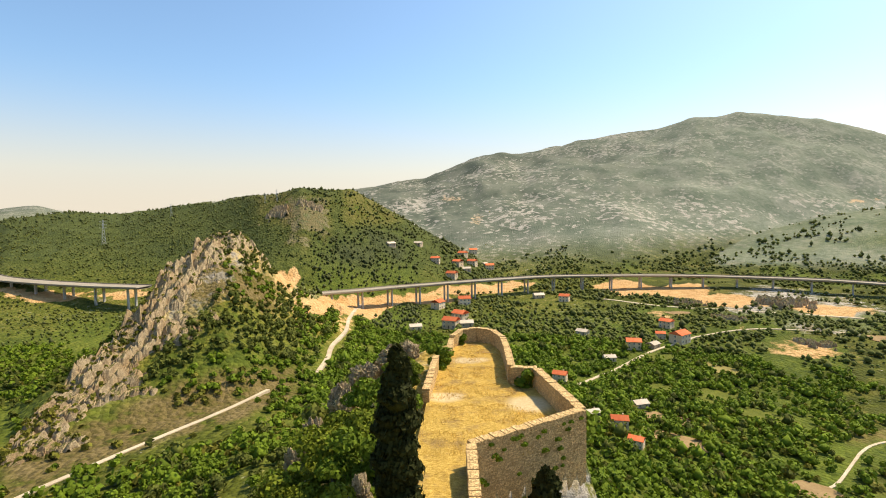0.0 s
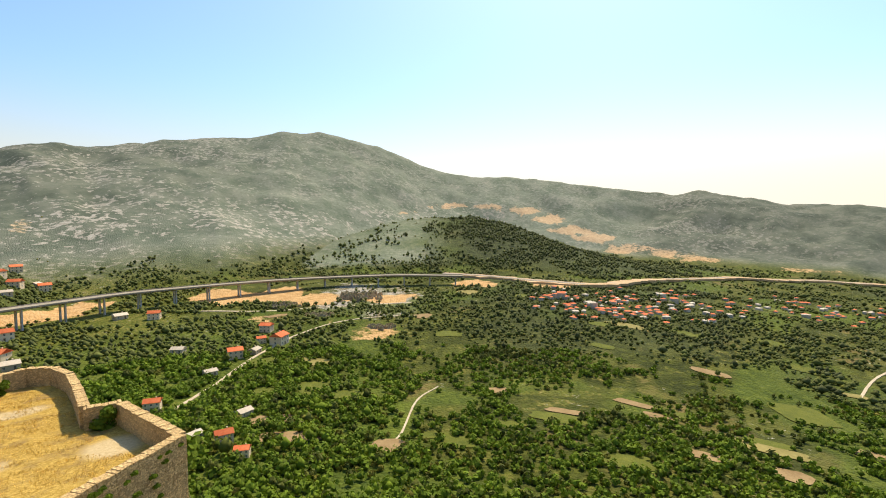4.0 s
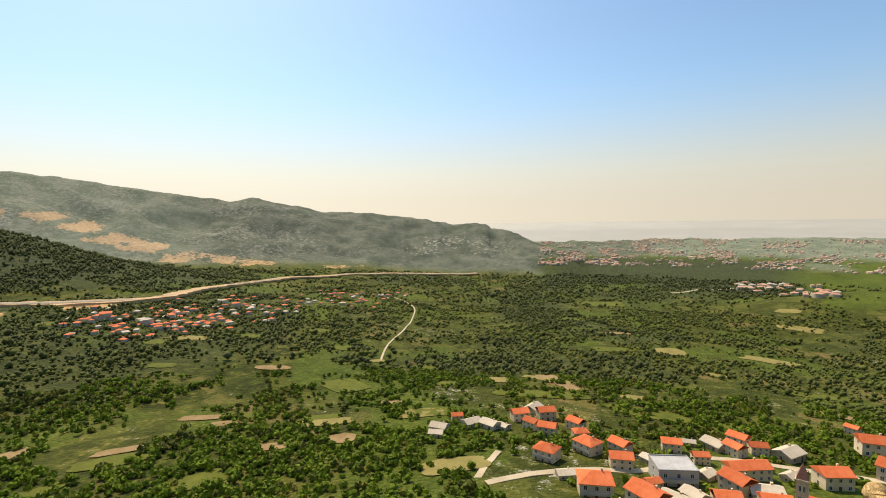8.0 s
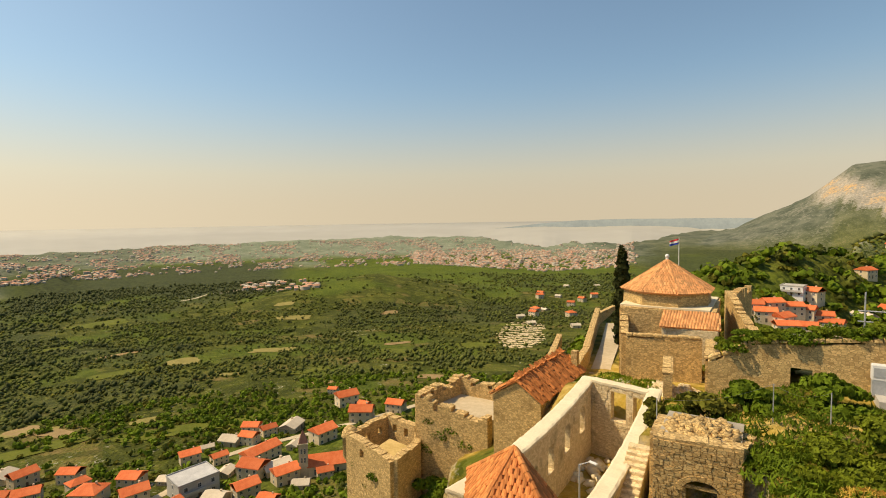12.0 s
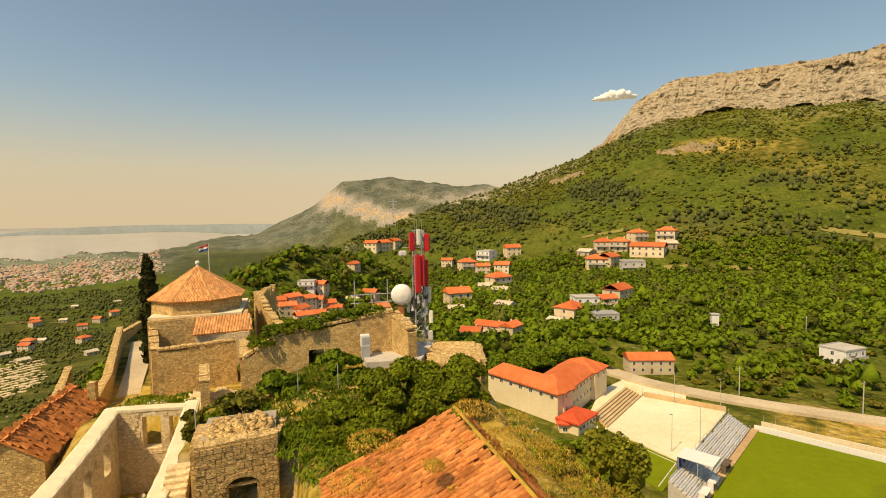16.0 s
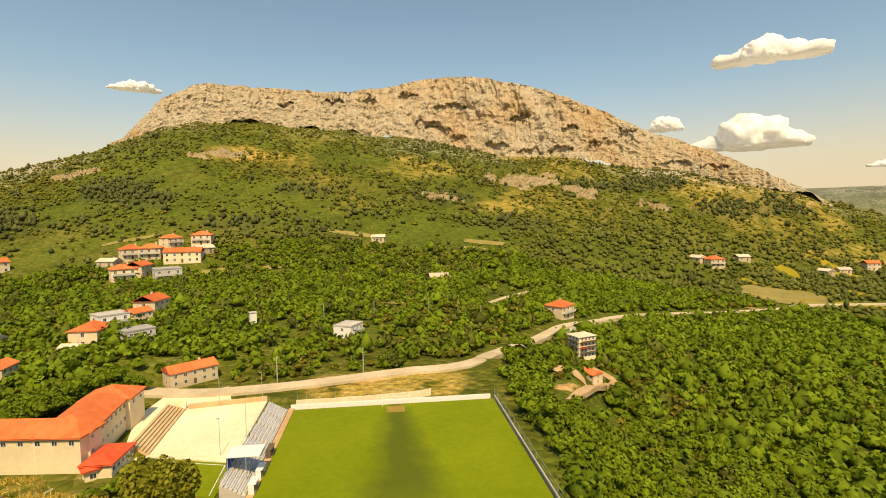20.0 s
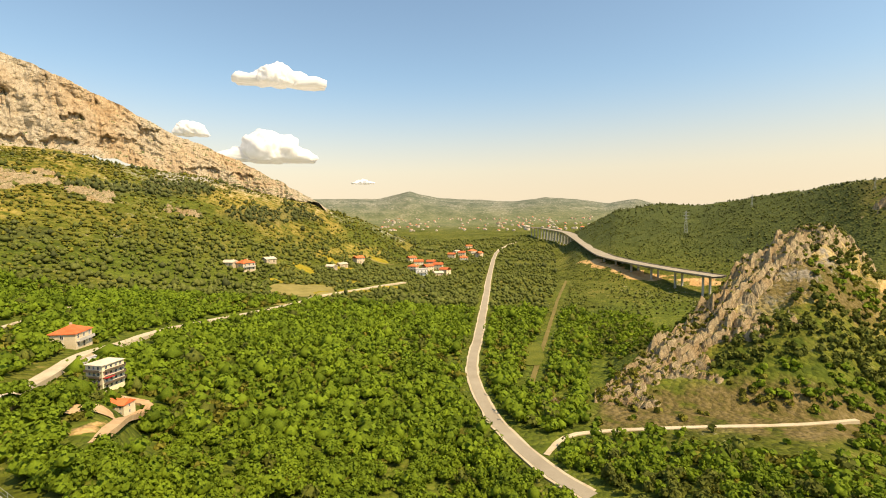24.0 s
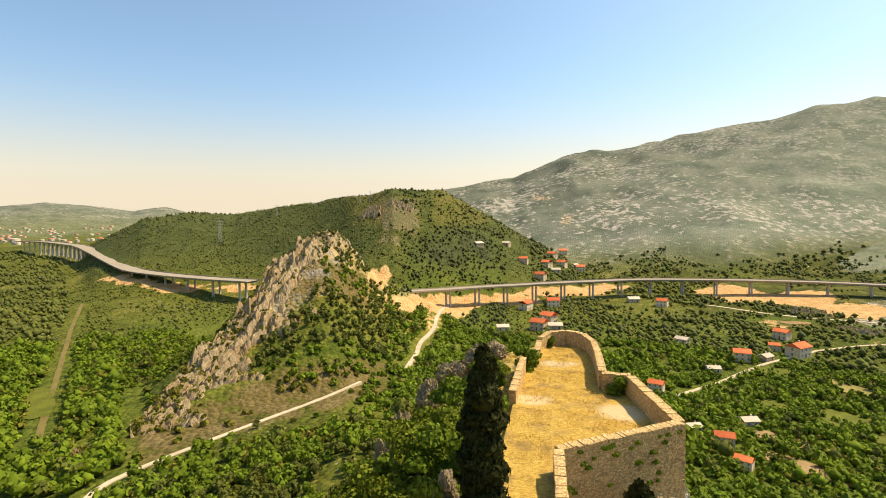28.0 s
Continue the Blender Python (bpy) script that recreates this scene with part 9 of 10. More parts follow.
worn = obj("worn_patch", box_bm(PITCH_W / 2 - 2.6, PITCH_W / 2 + 2.2, 1.2, 5.6, -0.1, 0.03), surface("worn brown turf", (0.20, 0.17, 0.03), (0.34, 0.22, 0.06), 0.5))
worn.matrix_world = pm
tagged(worn, "worn brown patch before the goal", "ground", kind="structure")
side = obj("pitch_margin", box_bm(-1.45, -0.05, -1.0, 92.0, -0.6, 0.1), M_EARTH)
side.matrix_world = pm
tagged(side, "orange running strip beside the pitch", "ground", kind="structure")
lamps_at = ((-77.5, -83.5), (-86.5, -84.8), (-99.0, -106.0), (-105.8, -97.4))
for x, y in lamps_at:
    lp = thing("lamp_post", Matrix.Translation((x, y, F_Z)), "slim grey floodlight pole by the court", "street lamp", "court lamps")
    bm = bmesh.new()
    limb(bm, (0, 0, 0), (0, 0, 8.5), 0.09, 0.05, 6)
    part("pole", bm, M_STEEL, lp)
    panel(lp, 0.3, 0, 8.4, 0.7, 0.25, 0.18, 0, M_STEEL, "lamp_head")

# broad trees behind the school and by the hill road
for k, (a_, r_, h_, s_) in enumerate(((203.6, 156, 8.0, 5.0), (205.6, 150, 8.5, 5.2), (207.6, 156, 8.5, 5.4), (209.4, 162, 8.0, 5.0), (211.4, 170, 8.5, 5.4), (213.6, 174, 8.0, 4.8), (207.0, 168, 8.0, 5.0), (215.6, 168, 6.0, 3.6), (257.0, 172, 8.5, 6.0), (259.4, 178, 8.0, 5.0))):
    p_ = pol(a_, r_, 0)
    broad_tree("tree", p_.x, p_.y, gz(p_.x, p_.y), h_, s_, 140 + k, "broad round green tree beside the village road", M_LEAF, 1500, 0.42, "tree", 0.8)
    CLEAR.append((p_.x, p_.y, 4.0))

# four-storey house beside the hill road
q4 = spot(264.0, -15.7)
four = thing("apartment_house", Matrix.Translation((q4.x, q4.y, q4.z + 0.3)) @ Matrix.Rotation(radians(-262.7 + 40), 4, "Z") @ Matrix.Scale(0.86, 4), "four-storey pale house with brown timber balconies", "house")
part("wall", box_bm(-5.5, 5.5, -4.5, 4.5, -5, 11.2), M_SCHOOL, four)
rf = part("roof", roof_mesh(11, 9, 1.2, 0.6, "hip"), M_ROOF_PALE, four, "pale low roof")
rf.location = (0, 0, 11.2)
for s in range(4):
    for x in (-3.6, -1.2, 1.2, 3.6):
        window(four, x, 0.9 + 2.8 * s, 4.5, 0.0)
    for x in (-2.4, 0, 2.4):
        window(four, x, 0.9 + 2.8 * s, 5.5, math.pi / 2)
        window(four, x, 0.9 + 2.8 * s, 5.5, -math.pi / 2)
    if s:
        bm = bmesh.new()
        add_box(bm, -5.2, 5.2, -5.8, -4.52, 2.8 * s - 0.15, 2.8 * s)
        add_box(bm, -5.2, 5.2, -5.8, -5.7, 2.8 * s, 2.8 * s + 0.85)
        part("balcony", bm, M_TRUNK, four, "dark timber balcony")
        for sx in (-1, 1):
            bm = bmesh.new()
            add_box(bm, sx * 5.51, sx * 6.8, -4.2, 4.2, 2.8 * s - 0.15, 2.8 * s)
            add_box(bm, sx * 6.7, sx * 6.8, -4.2, 4.2, 2.8 * s, 2.8 * s + 0.9)
            part("balcony", bm, M_TRUNK, four, "dark timber balcony")
CLEAR.append((q4.x, q4.y, 10))
part("awning", box_bm(-5.4, -1.0, -6.5, -4.52, 5.6, 5.8), M_RED, four, "red awning")

# ---- villages too far off to count ----
town("far_village", 330, 50, 94, -12.0, -7.4, 15, "loose village of red roofs below the hills", 6.0,
     lambda a, e: max(0.0, 1.1 - math.hypot((a - 65.0) / 11.5, (e + 9.6) / 2.2)) + 0.9 * max(0.0, 1.0 - math.hypot((a - 82.0) / 9.0, (e + 8.8) / 1.4)), M_ROOF, 350)
town("far_village", 150, 292, 316, -1.7, -0.2, 16, "far red-roofed village along the valley head", 10.0, None, M_ROOF)
town("far_village", 60, 118, 132, -7.6, -6.6, 17, "pale works buildings below the hillock", 12.0, lambda a, e: float(a > 124))
town("far_village", 50, 184, 200, -6.5, -4.0, 18, "red-roofed houses on the western shoulder", 9.0)

# ---- more lanes and tracks ----
road("lane_1", [(15.0, -19.0), (16.2, -18.4), (18.8, -17.2), (22.8, -14.9), (26.6, -13.2), (27.8, -12.7), (33.3, -11.4), (39.7, -11.0)], 2.8, M_GRAVEL, "pale lane winding through the eastern hamlet")
road("lane_2", [(38.6, -24.6), (39.6, -23.7), (41.4, -20.5), (43.9, -19.1)], 1.3, M_GRAVEL, "short pale farm track")
road("lane_14", [(17.5, -9.3), (23.7, -9.8), (30.4, -9.8), (36.0, -9.7), (41.0, -9.6)], 4.5, M_GRAVEL, "pale construction track below the viaduct")
road("lane_3", [(85.4, -16.1), (86.4, -14.1), (88.6, -12.1), (89.6, -10.3), (88.7, -9.4), (87.2, -8.8)], 2.2, M_GRAVEL, "pale lane climbing to the far village")
road("lane_4", [(96.5, -28.4), (98.0, -26.8), (99.3, -25.7)], 3.5, M_GRAVEL, "pale track on the scrub slope")
road("lane_5", [(97.8, -28.7), (103.8, -27.6), (109.6, -26.7), (115.5, -26.0), (121.9, -23.8), (132.0, -22.9), (137.0, -22.2), (143.0, -21.0)], 4.2, M_GRAVEL, "pale village street")
road("lane_6", [(309.3, -18.8), (310.9, -14.0), (312.2, -9.8), (313.2, -7.4)], 3.0, M_TRACK, "brown earth cutting through the woods", clear=6.0)
road("lane_7", [(345.2, -17.2), (346.4, -15.6), (347.0, -14.2), (348.6, -12.6), (349.0, -11.4), (350.4, -9.8)], 3.2, M_GRAVEL, "bright bare construction track below the viaduct")
road("lane_8", [(253.4, -10.1), (257.6, -8.9), (261.6, -8.0)], 3.5, M_GRAVEL, "narrow hillside lane")
road("lane_9", [(262.3, -20.3), (264.4, -19.8), (266.4, -19.1), (267.6, -18.5), (267.0, -18.0), (264.8, -16.8)], 3.4, M_EARTH, "orange earth track by the tall house")
road("lane_11", [(261.0, -13.6), (263.0, -12.9), (265.0, -12.5)], 7.0, M_CONCRETE, "pale yard beside the hill road")
road("lane_13", [(118.0, -7.9), (122.0, -7.4), (126.0, -7.0), (128.5, -6.4)], 7.0, M_GRAVEL, "far pale road to the works")

road("motorway_bank", [(44.6, -6.45), (49.9, -6.8), (55.7, -7.3), (61.2, -7.6), (65.0, -7.2), (68.3, -6.8), (76.0, -6.2), (85.5, -6.1), (96.9, -6.2)], 34.0, M_EARTH, "bare earth embankment of the new motorway", lift=3.2, stepm=16.0, clear=8.0, uneven=0.8)
road("motorway", [(44.6, -6.45), (49.9, -6.8), (55.7, -7.3), (61.2, -7.6), (65.0, -7.2), (68.3, -6.8), (76.0, -6.2), (85.5, -6.1), (96.9, -6.2)], 15.0, M_DECK, "pale new motorway along the foot of the hills", lift=4.0, stepm=16.0, clear=12.0)

# ---- fields ----
def field(az, el, wide, deep, turn, material, label):
    """A small plot that follows the ground."""
    c = spot(az, el)
    base = -radians(az) + radians(turn)
    T, K = np.meshgrid(np.linspace(0, 2 * math.pi, 29), np.array([0.02, 0.4, 0.75, 1.0]), indexing="ij")
    ct, st = np.cos(T), np.sin(T)
    edge = (1.0 + 0.22 * fbm(ct * 1.7 + az, st * 1.7 + el, 3, 3)) / (np.abs(ct) ** 4 + np.abs(st) ** 4) ** 0.25
    X, Y = 0.48 * wide * K * edge * ct, 0.48 * deep * K * edge * st
    gx, gy = c.x + X * math.cos(base) - Y * math.sin(base), c.y + X * math.sin(base) + Y * math.cos(base)
    me = grid_mesh("field", gx, gy, ground_xy(gx, gy) + 0.5, material)
    CLEAR.append((c.x, c.y, 0.45 * min(wide, deep) + 1))
    return tagged(new("field", me), label, "field", kind="structure")


M_PLOUGH = surface("ploughed red-brown soil", (0.22, 0.14, 0.06), (0.36, 0.25, 0.12), 0.08, fine=0.9)
M_MEADOW = surface("fresh green meadow", (0.076, 0.094, 0.012), (0.155, 0.160, 0.024), 0.12, fine=1.2, relief=0.8, depth=0.3)
M_STRAWF = surface("dry stubble field", (0.19, 0.16, 0.045), (0.32, 0.26, 0.09), 0.08, fine=0.9)
for az, el, w, d, tn, mm, lb in ((105.2, -17.8, 22, 30, 20, M_PLOUGH, "brown ploughed plot"), (107.2, -18.5, 14, 40, 25, M_PLOUGH, "narrow brown ploughed plot"), (114.4, -19.1, 20, 16, 0, M_STRAWF, "dry straw plot"),
                                 (126.9, -13.9, 60, 30, -20, M_STRAWF, "pale stubble field"), (118.0, -14.0, 36, 40, 5, M_STRAWF, "pale terraced plot"), (145.2, -18.0, 40, 18, -25, M_PLOUGH, "orange-brown plot"),
                                 (81.3, -18.3, 36, 40, 30, M_MEADOW, "green meadow"), (23.7, -21.2, 12, 16, 10, M_PLOUGH, "orange-brown garden plot"), (26.6, -21.4, 10, 18, 15, M_PLOUGH, "brown garden plot"), (38.0, -25.2, 20, 22, 30, M_PLOUGH, "brown earth plot"),
                                 (29.4, -18.3, 40, 24, 15, M_MEADOW, "green meadow"), (24.0, -18.4, 26, 20, 10, M_MEADOW, "green meadow"), (283.0, -8.0, 70, 70, 0, M_STRAWF, "golden broom field"), (104.0, -19.5, 80, 24, 0, M_MEADOW, "green meadow"), (118.0, -20.6, 90, 24, -5, M_MEADOW, "green meadow"),
                                 (46.0, -25.0, 30, 16, 10, M_MEADOW, "green meadow"), (58.0, -22.0, 36, 16, -10, M_MEADOW, "green meadow"), (66.0, -25.5, 34, 18, 10, M_MEADOW, "green meadow"), (141.0, -15.0, 60, 30, -20, M_MEADOW, "green meadow"), (150.0, -14.5, 50, 40, 20, M_MEADOW, "green meadow"),
                                 (228.0, -7.5, 90, 20, 0, M_MEADOW, "green terrace"), (240.0, -14.0, 60, 20, 5, M_MEADOW, "green meadow"), (94.0, -27.0, 40, 20, 25, M_STRAWF, "dry brown scrub slope"), (309.5, -15.5, 14, 60, 0, M_MEADOW, "grassy clearing")):
    field(az, el, w, d, tn, mm, lb)
field(111.0, -9.4, 95, 70, 10, M_MEADOW, "sunlit grassy knoll in the valley")

frng = random.Random(31)
for k in range(60):
    a_, e_ = frng.uniform(24, 160), -7.5 - 17.0 * frng.random() ** 0.8
    if 92 < a_ < 140 and e_ < -19.5:
        continue
    c_ = spot(a_, e_, 150.0)
    far = math.hypot(c_.x, c_.y)
    s_ = far ** 0.5
    mm, lb = frng.choice(((M_MEADOW, "green meadow strip"), (M_MEADOW, "green meadow strip"), (M_MEADOW, "green meadow strip"), (M_PLOUGH, "brown ploughed strip"), (M_STRAWF, "dry straw terrace")))
    field(a_, e_, s_ * frng.uniform(0.9, 2.4), s_ * frng.uniform(0.5, 1.1), frng.uniform(-25, 25), mm, lb)

# terraces and clearings on the northern hillside
for k in range(34):
    a_, e_ = frng.uniform(214, 300), -1.5 - 9.0 * frng.random()
    if a_ > 285 and e_ > -3.5:
        continue
    c_ = spot(a_, e_, 200.0)
    s_ = math.hypot(c_.x, c_.y) ** 0.5
    mm, lb = frng.choice(((M_MEADOW, "green hillside terrace"), (M_STRAWF, "dry golden hillside terrace"), (M_STRAWF, "dry golden hillside terrace")))
    field(a_, e_, s_ * frng.uniform(1.2, 2.6), s_ * frng.uniform(0.25, 0.6) * (0.4 if mm is M_GRAVEL else 1.0), frng.uniform(-14, 14), mm, lb)

M_BROOM = surface("golden flowering broom", (0.15, 0.14, 0.012), (0.40, 0.29, 0.035), 0.12, fine=0.9, relief=0.8, depth=0.6)
for k in range(9):
    a_, e_ = frng.uniform(279, 296), -4.5 - 4.5 * frng.random()
    c_ = spot(a_, e_, 200.0)
    s_ = math.hypot(c_.x, c_.y) ** 0.5
    field(a_, e_, s_ * frng.uniform(0.8, 2.0), s_ * frng.uniform(0.5, 1.0), frng.uniform(-30, 30), M_BROOM, "slope of golden flowering broom")
# stepped rows of pale stone tombs below the fortress
trng = random.Random(57)
gv = bmesh.new()
for i in range(15):
    for j in range(26):
        a_, e_ = 152.6 + 5.6 * (j + trng.uniform(-0.3, 0.3)) / 26.0, -14.9 + 3.2 * (i + trng.uniform(-0.2, 0.2)) / 15.0 + 0.22 * (j - 13) / 13.0
        if math.hypot((a_ - 155.4) / 2.9 - (e_ + 13.3) * 0.12, (e_ + 13.3) / 1.6) > 1.0 or trng.random() < 0.10 + 0.5 * (trng.random() < 0.5) * (math.hypot((a_ - 155.4) / 2.9, (e_ + 13.3) / 1.6) > 0.7):
            continue
        p_ = spot(a_, e_, 120.0)
        w_ = trng.uniform(1.6, 3.3)
        add_box(gv, p_.x - w_, p_.x + w_, p_.y - 1.1, p_.y + 1.1, p_.z - 2.0, p_.z + trng.uniform(0.4, 1.3))
        if (i + j) % 3 == 0:
            CLEAR.append((p_.x, p_.y, 4.5))
for a_, e_, w_, d_ in ((155.6, -13.2, 15, 13), (154.2, -14.0, 13, 9), (156.9, -12.6, 13, 10)):
    field(a_, e_, w_, d_, 20, M_GRAVEL, "pale gravel between the stone rows")
tagged(obj("stone_rows", gv, M_STONE_WARM), "stepped rows of pale stone tombs on the hillside", "graves", kind="stuff")


def outcrop(az, el, wide, deep, rise, seed):
    """Tilted limestone strata breaking through a slope."""
    c = spot(az, el, 150.0)
    X, Y = np.meshgrid(np.linspace(-0.5, 0.5, 90) * wide, np.linspace(-0.5, 0.5, 60) * deep, indexing="ij")
    b = -radians(az)
    gx, gy = c.x + X * math.cos(b) - Y * math.sin(b), c.y + X * math.sin(b) + Y * math.cos(b)
    d = np.hypot(X / wide, Y / deep) * 2
    n_ = fbm(gx / (wide * 0.13), gy / (wide * 0.13), 4, seed)
    show = 1 - smooth(0.35, 0.75, d + 1.1 * n_)
    s_ = (gx * 0.5 + gy * 0.6) / (wide * 0.055) + 1.6 * n_
    saw = s_ - np.floor(s_)
    up = show * rise * (0.25 + 0.5 * saw + 0.5 * np.abs(fbm(gx / (wide * 0.05), gy / (wide * 0.05), 3, seed + 1))) - (1 - show) * 2.0
    me = grid_mesh("rock_outcrop", gx, gy, ground_xy(gx, gy) + up, M_CRAG)
    me.shade_flat()
    CLEAR.append((c.x, c.y, 0.12 * min(wide, deep)))
    return tagged(new("rock_outcrop", me), "tilted pale limestone strata breaking through the slope", "rock")


for k, (a_, e_, w_, d_, h_) in enumerate(((34.6, -8.9, 80, 60, 9.0), (26.4, -9.4, 50, 40, 5.0), (37.6, -12.4, 46, 26, 4.0), (30.4, -10.6, 44, 26, 3.5), (256.8, 3.9, 150, 90, 9.0), (247.5, 2.2, 70, 40, 5.0), (263.5, 2.6, 80, 50, 6.0), (272.0, 0.6, 70, 40, 5.0), (224.0, 6.8, 80, 50, 6.0), (212.0, 4.4, 80, 40, 5.0), (311.6, -20.8, 14, 10, 2.4), (341.5, 0.6, 60, 40, 8.0), (345.0, 1.4, 40, 26, 6.0))):
    outcrop(a_, e_, w_, d_, h_, 200 + 3 * k)


def pylon(az, el, top, label):
    """A slim lattice mast standing on a ridge."""
    c = spot(az, el, 300.0)
    high = math.hypot(c.x, c.y) * (math.tan(radians(top)) - math.tan(radians(el))) + 1.0
    t = thing("pylon", Matrix.Translation((c.x, c.y, c.z - 1.0)) @ Matrix.Rotation(-radians(az), 4, "Z"), label, "pylon")
    b = high * 0.07
    for sx, sy in ((-1, -1), (1, -1), (1, 1), (-1, 1)):
        bm = bmesh.new()
        limb(bm, (sx * b, sy * b, 0), (sx * b * 0.15, sy * b * 0.15, high), high * 0.008, high * 0.006, 5)
        part("leg", bm, M_STEEL, t)
    for z in (0.68, 0.8, 0.92):
        bm = bmesh.new()
        limb(bm, (-high * 0.13, 0, high * z), (high * 0.13, 0, high * z), high * 0.006, high * 0.006, 4)
        part("crossarm", bm, M_STEEL, t)
    bm = bmesh.new()
    for k in range(8):
        u, w_ = k / 8, (k + 1) / 8
        for sg in (-1, 1):
            limb(bm, (sg * b * (1 - 0.85 * u), -b * (1 - 0.85 * u), high * u), (-sg * b * (1 - 0.85 * w_), -b * (1 - 0.85 * w_), high * w_), high * 0.004, high * 0.004, 4)
    part("bracing", bm, M_STEEL, t)
    return t


for a_, e_, h_ in ((331.2, 0.6, 1.85), (341.5, 2.0, 3.35), (340.3, 1.9, 3.0), (191.9, -0.8, 2.3), (325.4, -2.0, 0.3)):
    pylon(a_, e_, h_, "slim grey lattice pylon on the ridge")

field(262.4, -17.3, 12, 8, 10, M_EARTH, "bare orange earth beside the tall house")

# ---- woods and scrub ----
SPINE_AZ = (316.6, 319, 322, 325, 330, 334, 337, 339, 341)
SPINE_BARE = (-0.1, -0.06, 0.05, 0.22, 0.40, 0.52, 0.62, 0.74, 1.0)


def keep_off(x, y):
    ok = np.ones(x.shape, bool)
    for line, w in ROAD_LINES:
        lo, hi = line.min(0) - w, line.max(0) + w
        near = np.nonzero(ok & (x > lo[0]) & (x < hi[0]) & (y > lo[1]) & (y < hi[1]))[0]
        for i in range(0, len(near), 4000):
            k = near[i:i + 4000]
            d = np.hypot(x[k][:, None] - line[None, :, 0], y[k][:, None] - line[None, :, 1]).min(1)
            ok[k[d < w]] = False
    for cx_, cy_, r in CLEAR:
        ok &= np.hypot(x - cx_, y - cy_) > r
    return ok


def scatter(r0, r1, spacing, seed):
    rng = np.random.default_rng(seed)
    n = int(math.pi * (r1 * r1 - r0 * r0) / spacing ** 2)
    r = np.sqrt(rng.uniform(r0 * r0, r1 * r1, n))
    az = rng.uniform(0, 360, n)
    x, y = r * np.sin(np.radians(az)), r * np.cos(np.radians(az))
    i = np.clip((az * NA / 360).astype(int), 0, NA - 1)
    j = np.clip((np.log(r / RINGS[0]) / math.log(RINGS[1] / RINGS[0])).astype(int), 0, NR - 1)
    w = {k: v[i, j] for k, v in PARTS.items()}
    clump = fbm(x / 55.0, y / 55.0, 3, 61)
    fine = fbm(x / 18.0, y / 18.0, 2, 62)
    north = smooth(250, 262, az) * (1 - smooth(313, 318, az)) * (1 - smooth(600, 900, r))
    hedge = 1.0 - smooth(0.03, 0.10, np.abs(fbm(x / 75.0, y / 75.0, 2, 66)))
    dens = 0.50 + 1.7 * clump + 0.5 * fine + 0.8 * hedge
    dens = np.where(north > 0.5, 0.85 + 0.4 * clump, dens)
    dens = dens + (0.5 + 0.25 * (az < 232)) * w["kozjak"] * (w["kozjak"] < 0.93) + 0.7 * w["north-east ridge"] + (0.6 * smooth(42, 50, az) - 1.2 * (1 - smooth(38, 46, az))) * w["wooded hill"] - 2.2 * smooth(0.0, 0.12, w["mosor"]) * (w["wooded hill"] < 0.05) - 0.9 * smooth(0.35, 0.75, w["crag"]) * (az < 330 + 7 * fine + 10 * clump)
    bald = smooth(0.0, 0.35, fbm(x / 120.0, y / 120.0, 4, 91) + 0.15 * fine) * smooth(0.15, 0.6, w["kozjak"])
    dens = dens - 0.7 * bald * (0.2 + 0.8 * smooth(222, 240, az)) - np.where(az < 333, 0.25, 0.7) * (az > 317) * (az < 340) * smooth(165, 185, r) * (1 - smooth(265, 300, r)) * (fine < 0.25)
    dens = np.where((az > 195) & (az < 255) & (r < 420), dens + 0.45, dens)
    dens = np.where(((az > 318) | (az < 60)) & (r < 700), dens + 0.35, dens)
    dens = np.where((az > 165) & (az < 202) & (r > 90) & (r < 480), dens + 0.7, dens)
    dens = dens + 0.7 * PINES[i, j] - 0.55 * GOLD[i, j] + 0.35 * (north > 0.5)
    dens = dens - 1.6 * smooth(0.6, 0.9, ROCKY[i, j]) * (az > 12) * (az < 60)
    cr, ft = np.array(HILLS["crag"][0]), np.array(HILLS["crag"][1])
    rf_ = np.interp(az, ft[:, 0], ft[:, 1])
    u_ = (r - rf_) / (np.interp(az, cr[:, 0], cr[:, 2]) - rf_)
    dens = np.where((az > 316.5) & (az < 337.5) & (u_ > np.interp(az, SPINE_AZ, SPINE_BARE) - 0.03) & (u_ < 1.1), dens - 0.8, dens)
    dens = np.where(((az > 338) | (az < 40)) & (r < 640), dens + 0.35, dens)
    scorch = SCORCH[i, j]
    dens = dens - scorch * (0.62 - 1.2 * fine) - 1.1 * SCAR[i, j] - (0.35 - 1.0 * fine) * BALD[i, j] + 0.5 * GROVE[i, j] - 0.7 * smooth(0.3, 0.7, w["hillock"])
    lush = THICKET[i, j]
    dens = dens + 0.45 * smooth(56, 64, az) * (1 - smooth(94, 100, az)) * (r > 110) * (1 - smooth(330, 480, r))
    dens = np.where((az > 44) & (az < 174) & (r > 260), dens + 0.6 * lush - 0.10 * (1 - lush) - 0.15 * (az < 100), dens)
    dens = np.where(BELT[i, j] > 0.3, 1.0, dens)
    dens = dens + 0.7 * (az > 316) * (az < 346) * (EL[i, j] < -22.8) * (r > 120)
    town_gap = SOIL[i, j] > 0.4
    top = w["fortress"] > 0.90
    keep = (rng.random(n) < np.clip(dens, 0.0, 1.0)) & keep_off(x, y) & ~top & ~town_gap
    pine = (0.9 * fbm(x / 170.0, y / 170.0, 3, 67) * smooth(0.1, 0.4, w["kozjak"]) + w["north-east ridge"] + 0.5 * w["wooded hill"] * smooth(44, 52, az) + 0.6 * w["crag"] + 0.5 * fbm(x / 140.0, y / 140.0, 3, 63) + 0.35 * rng.normal(size=n) > 0.7) | (rng.random(n) < 0.05)
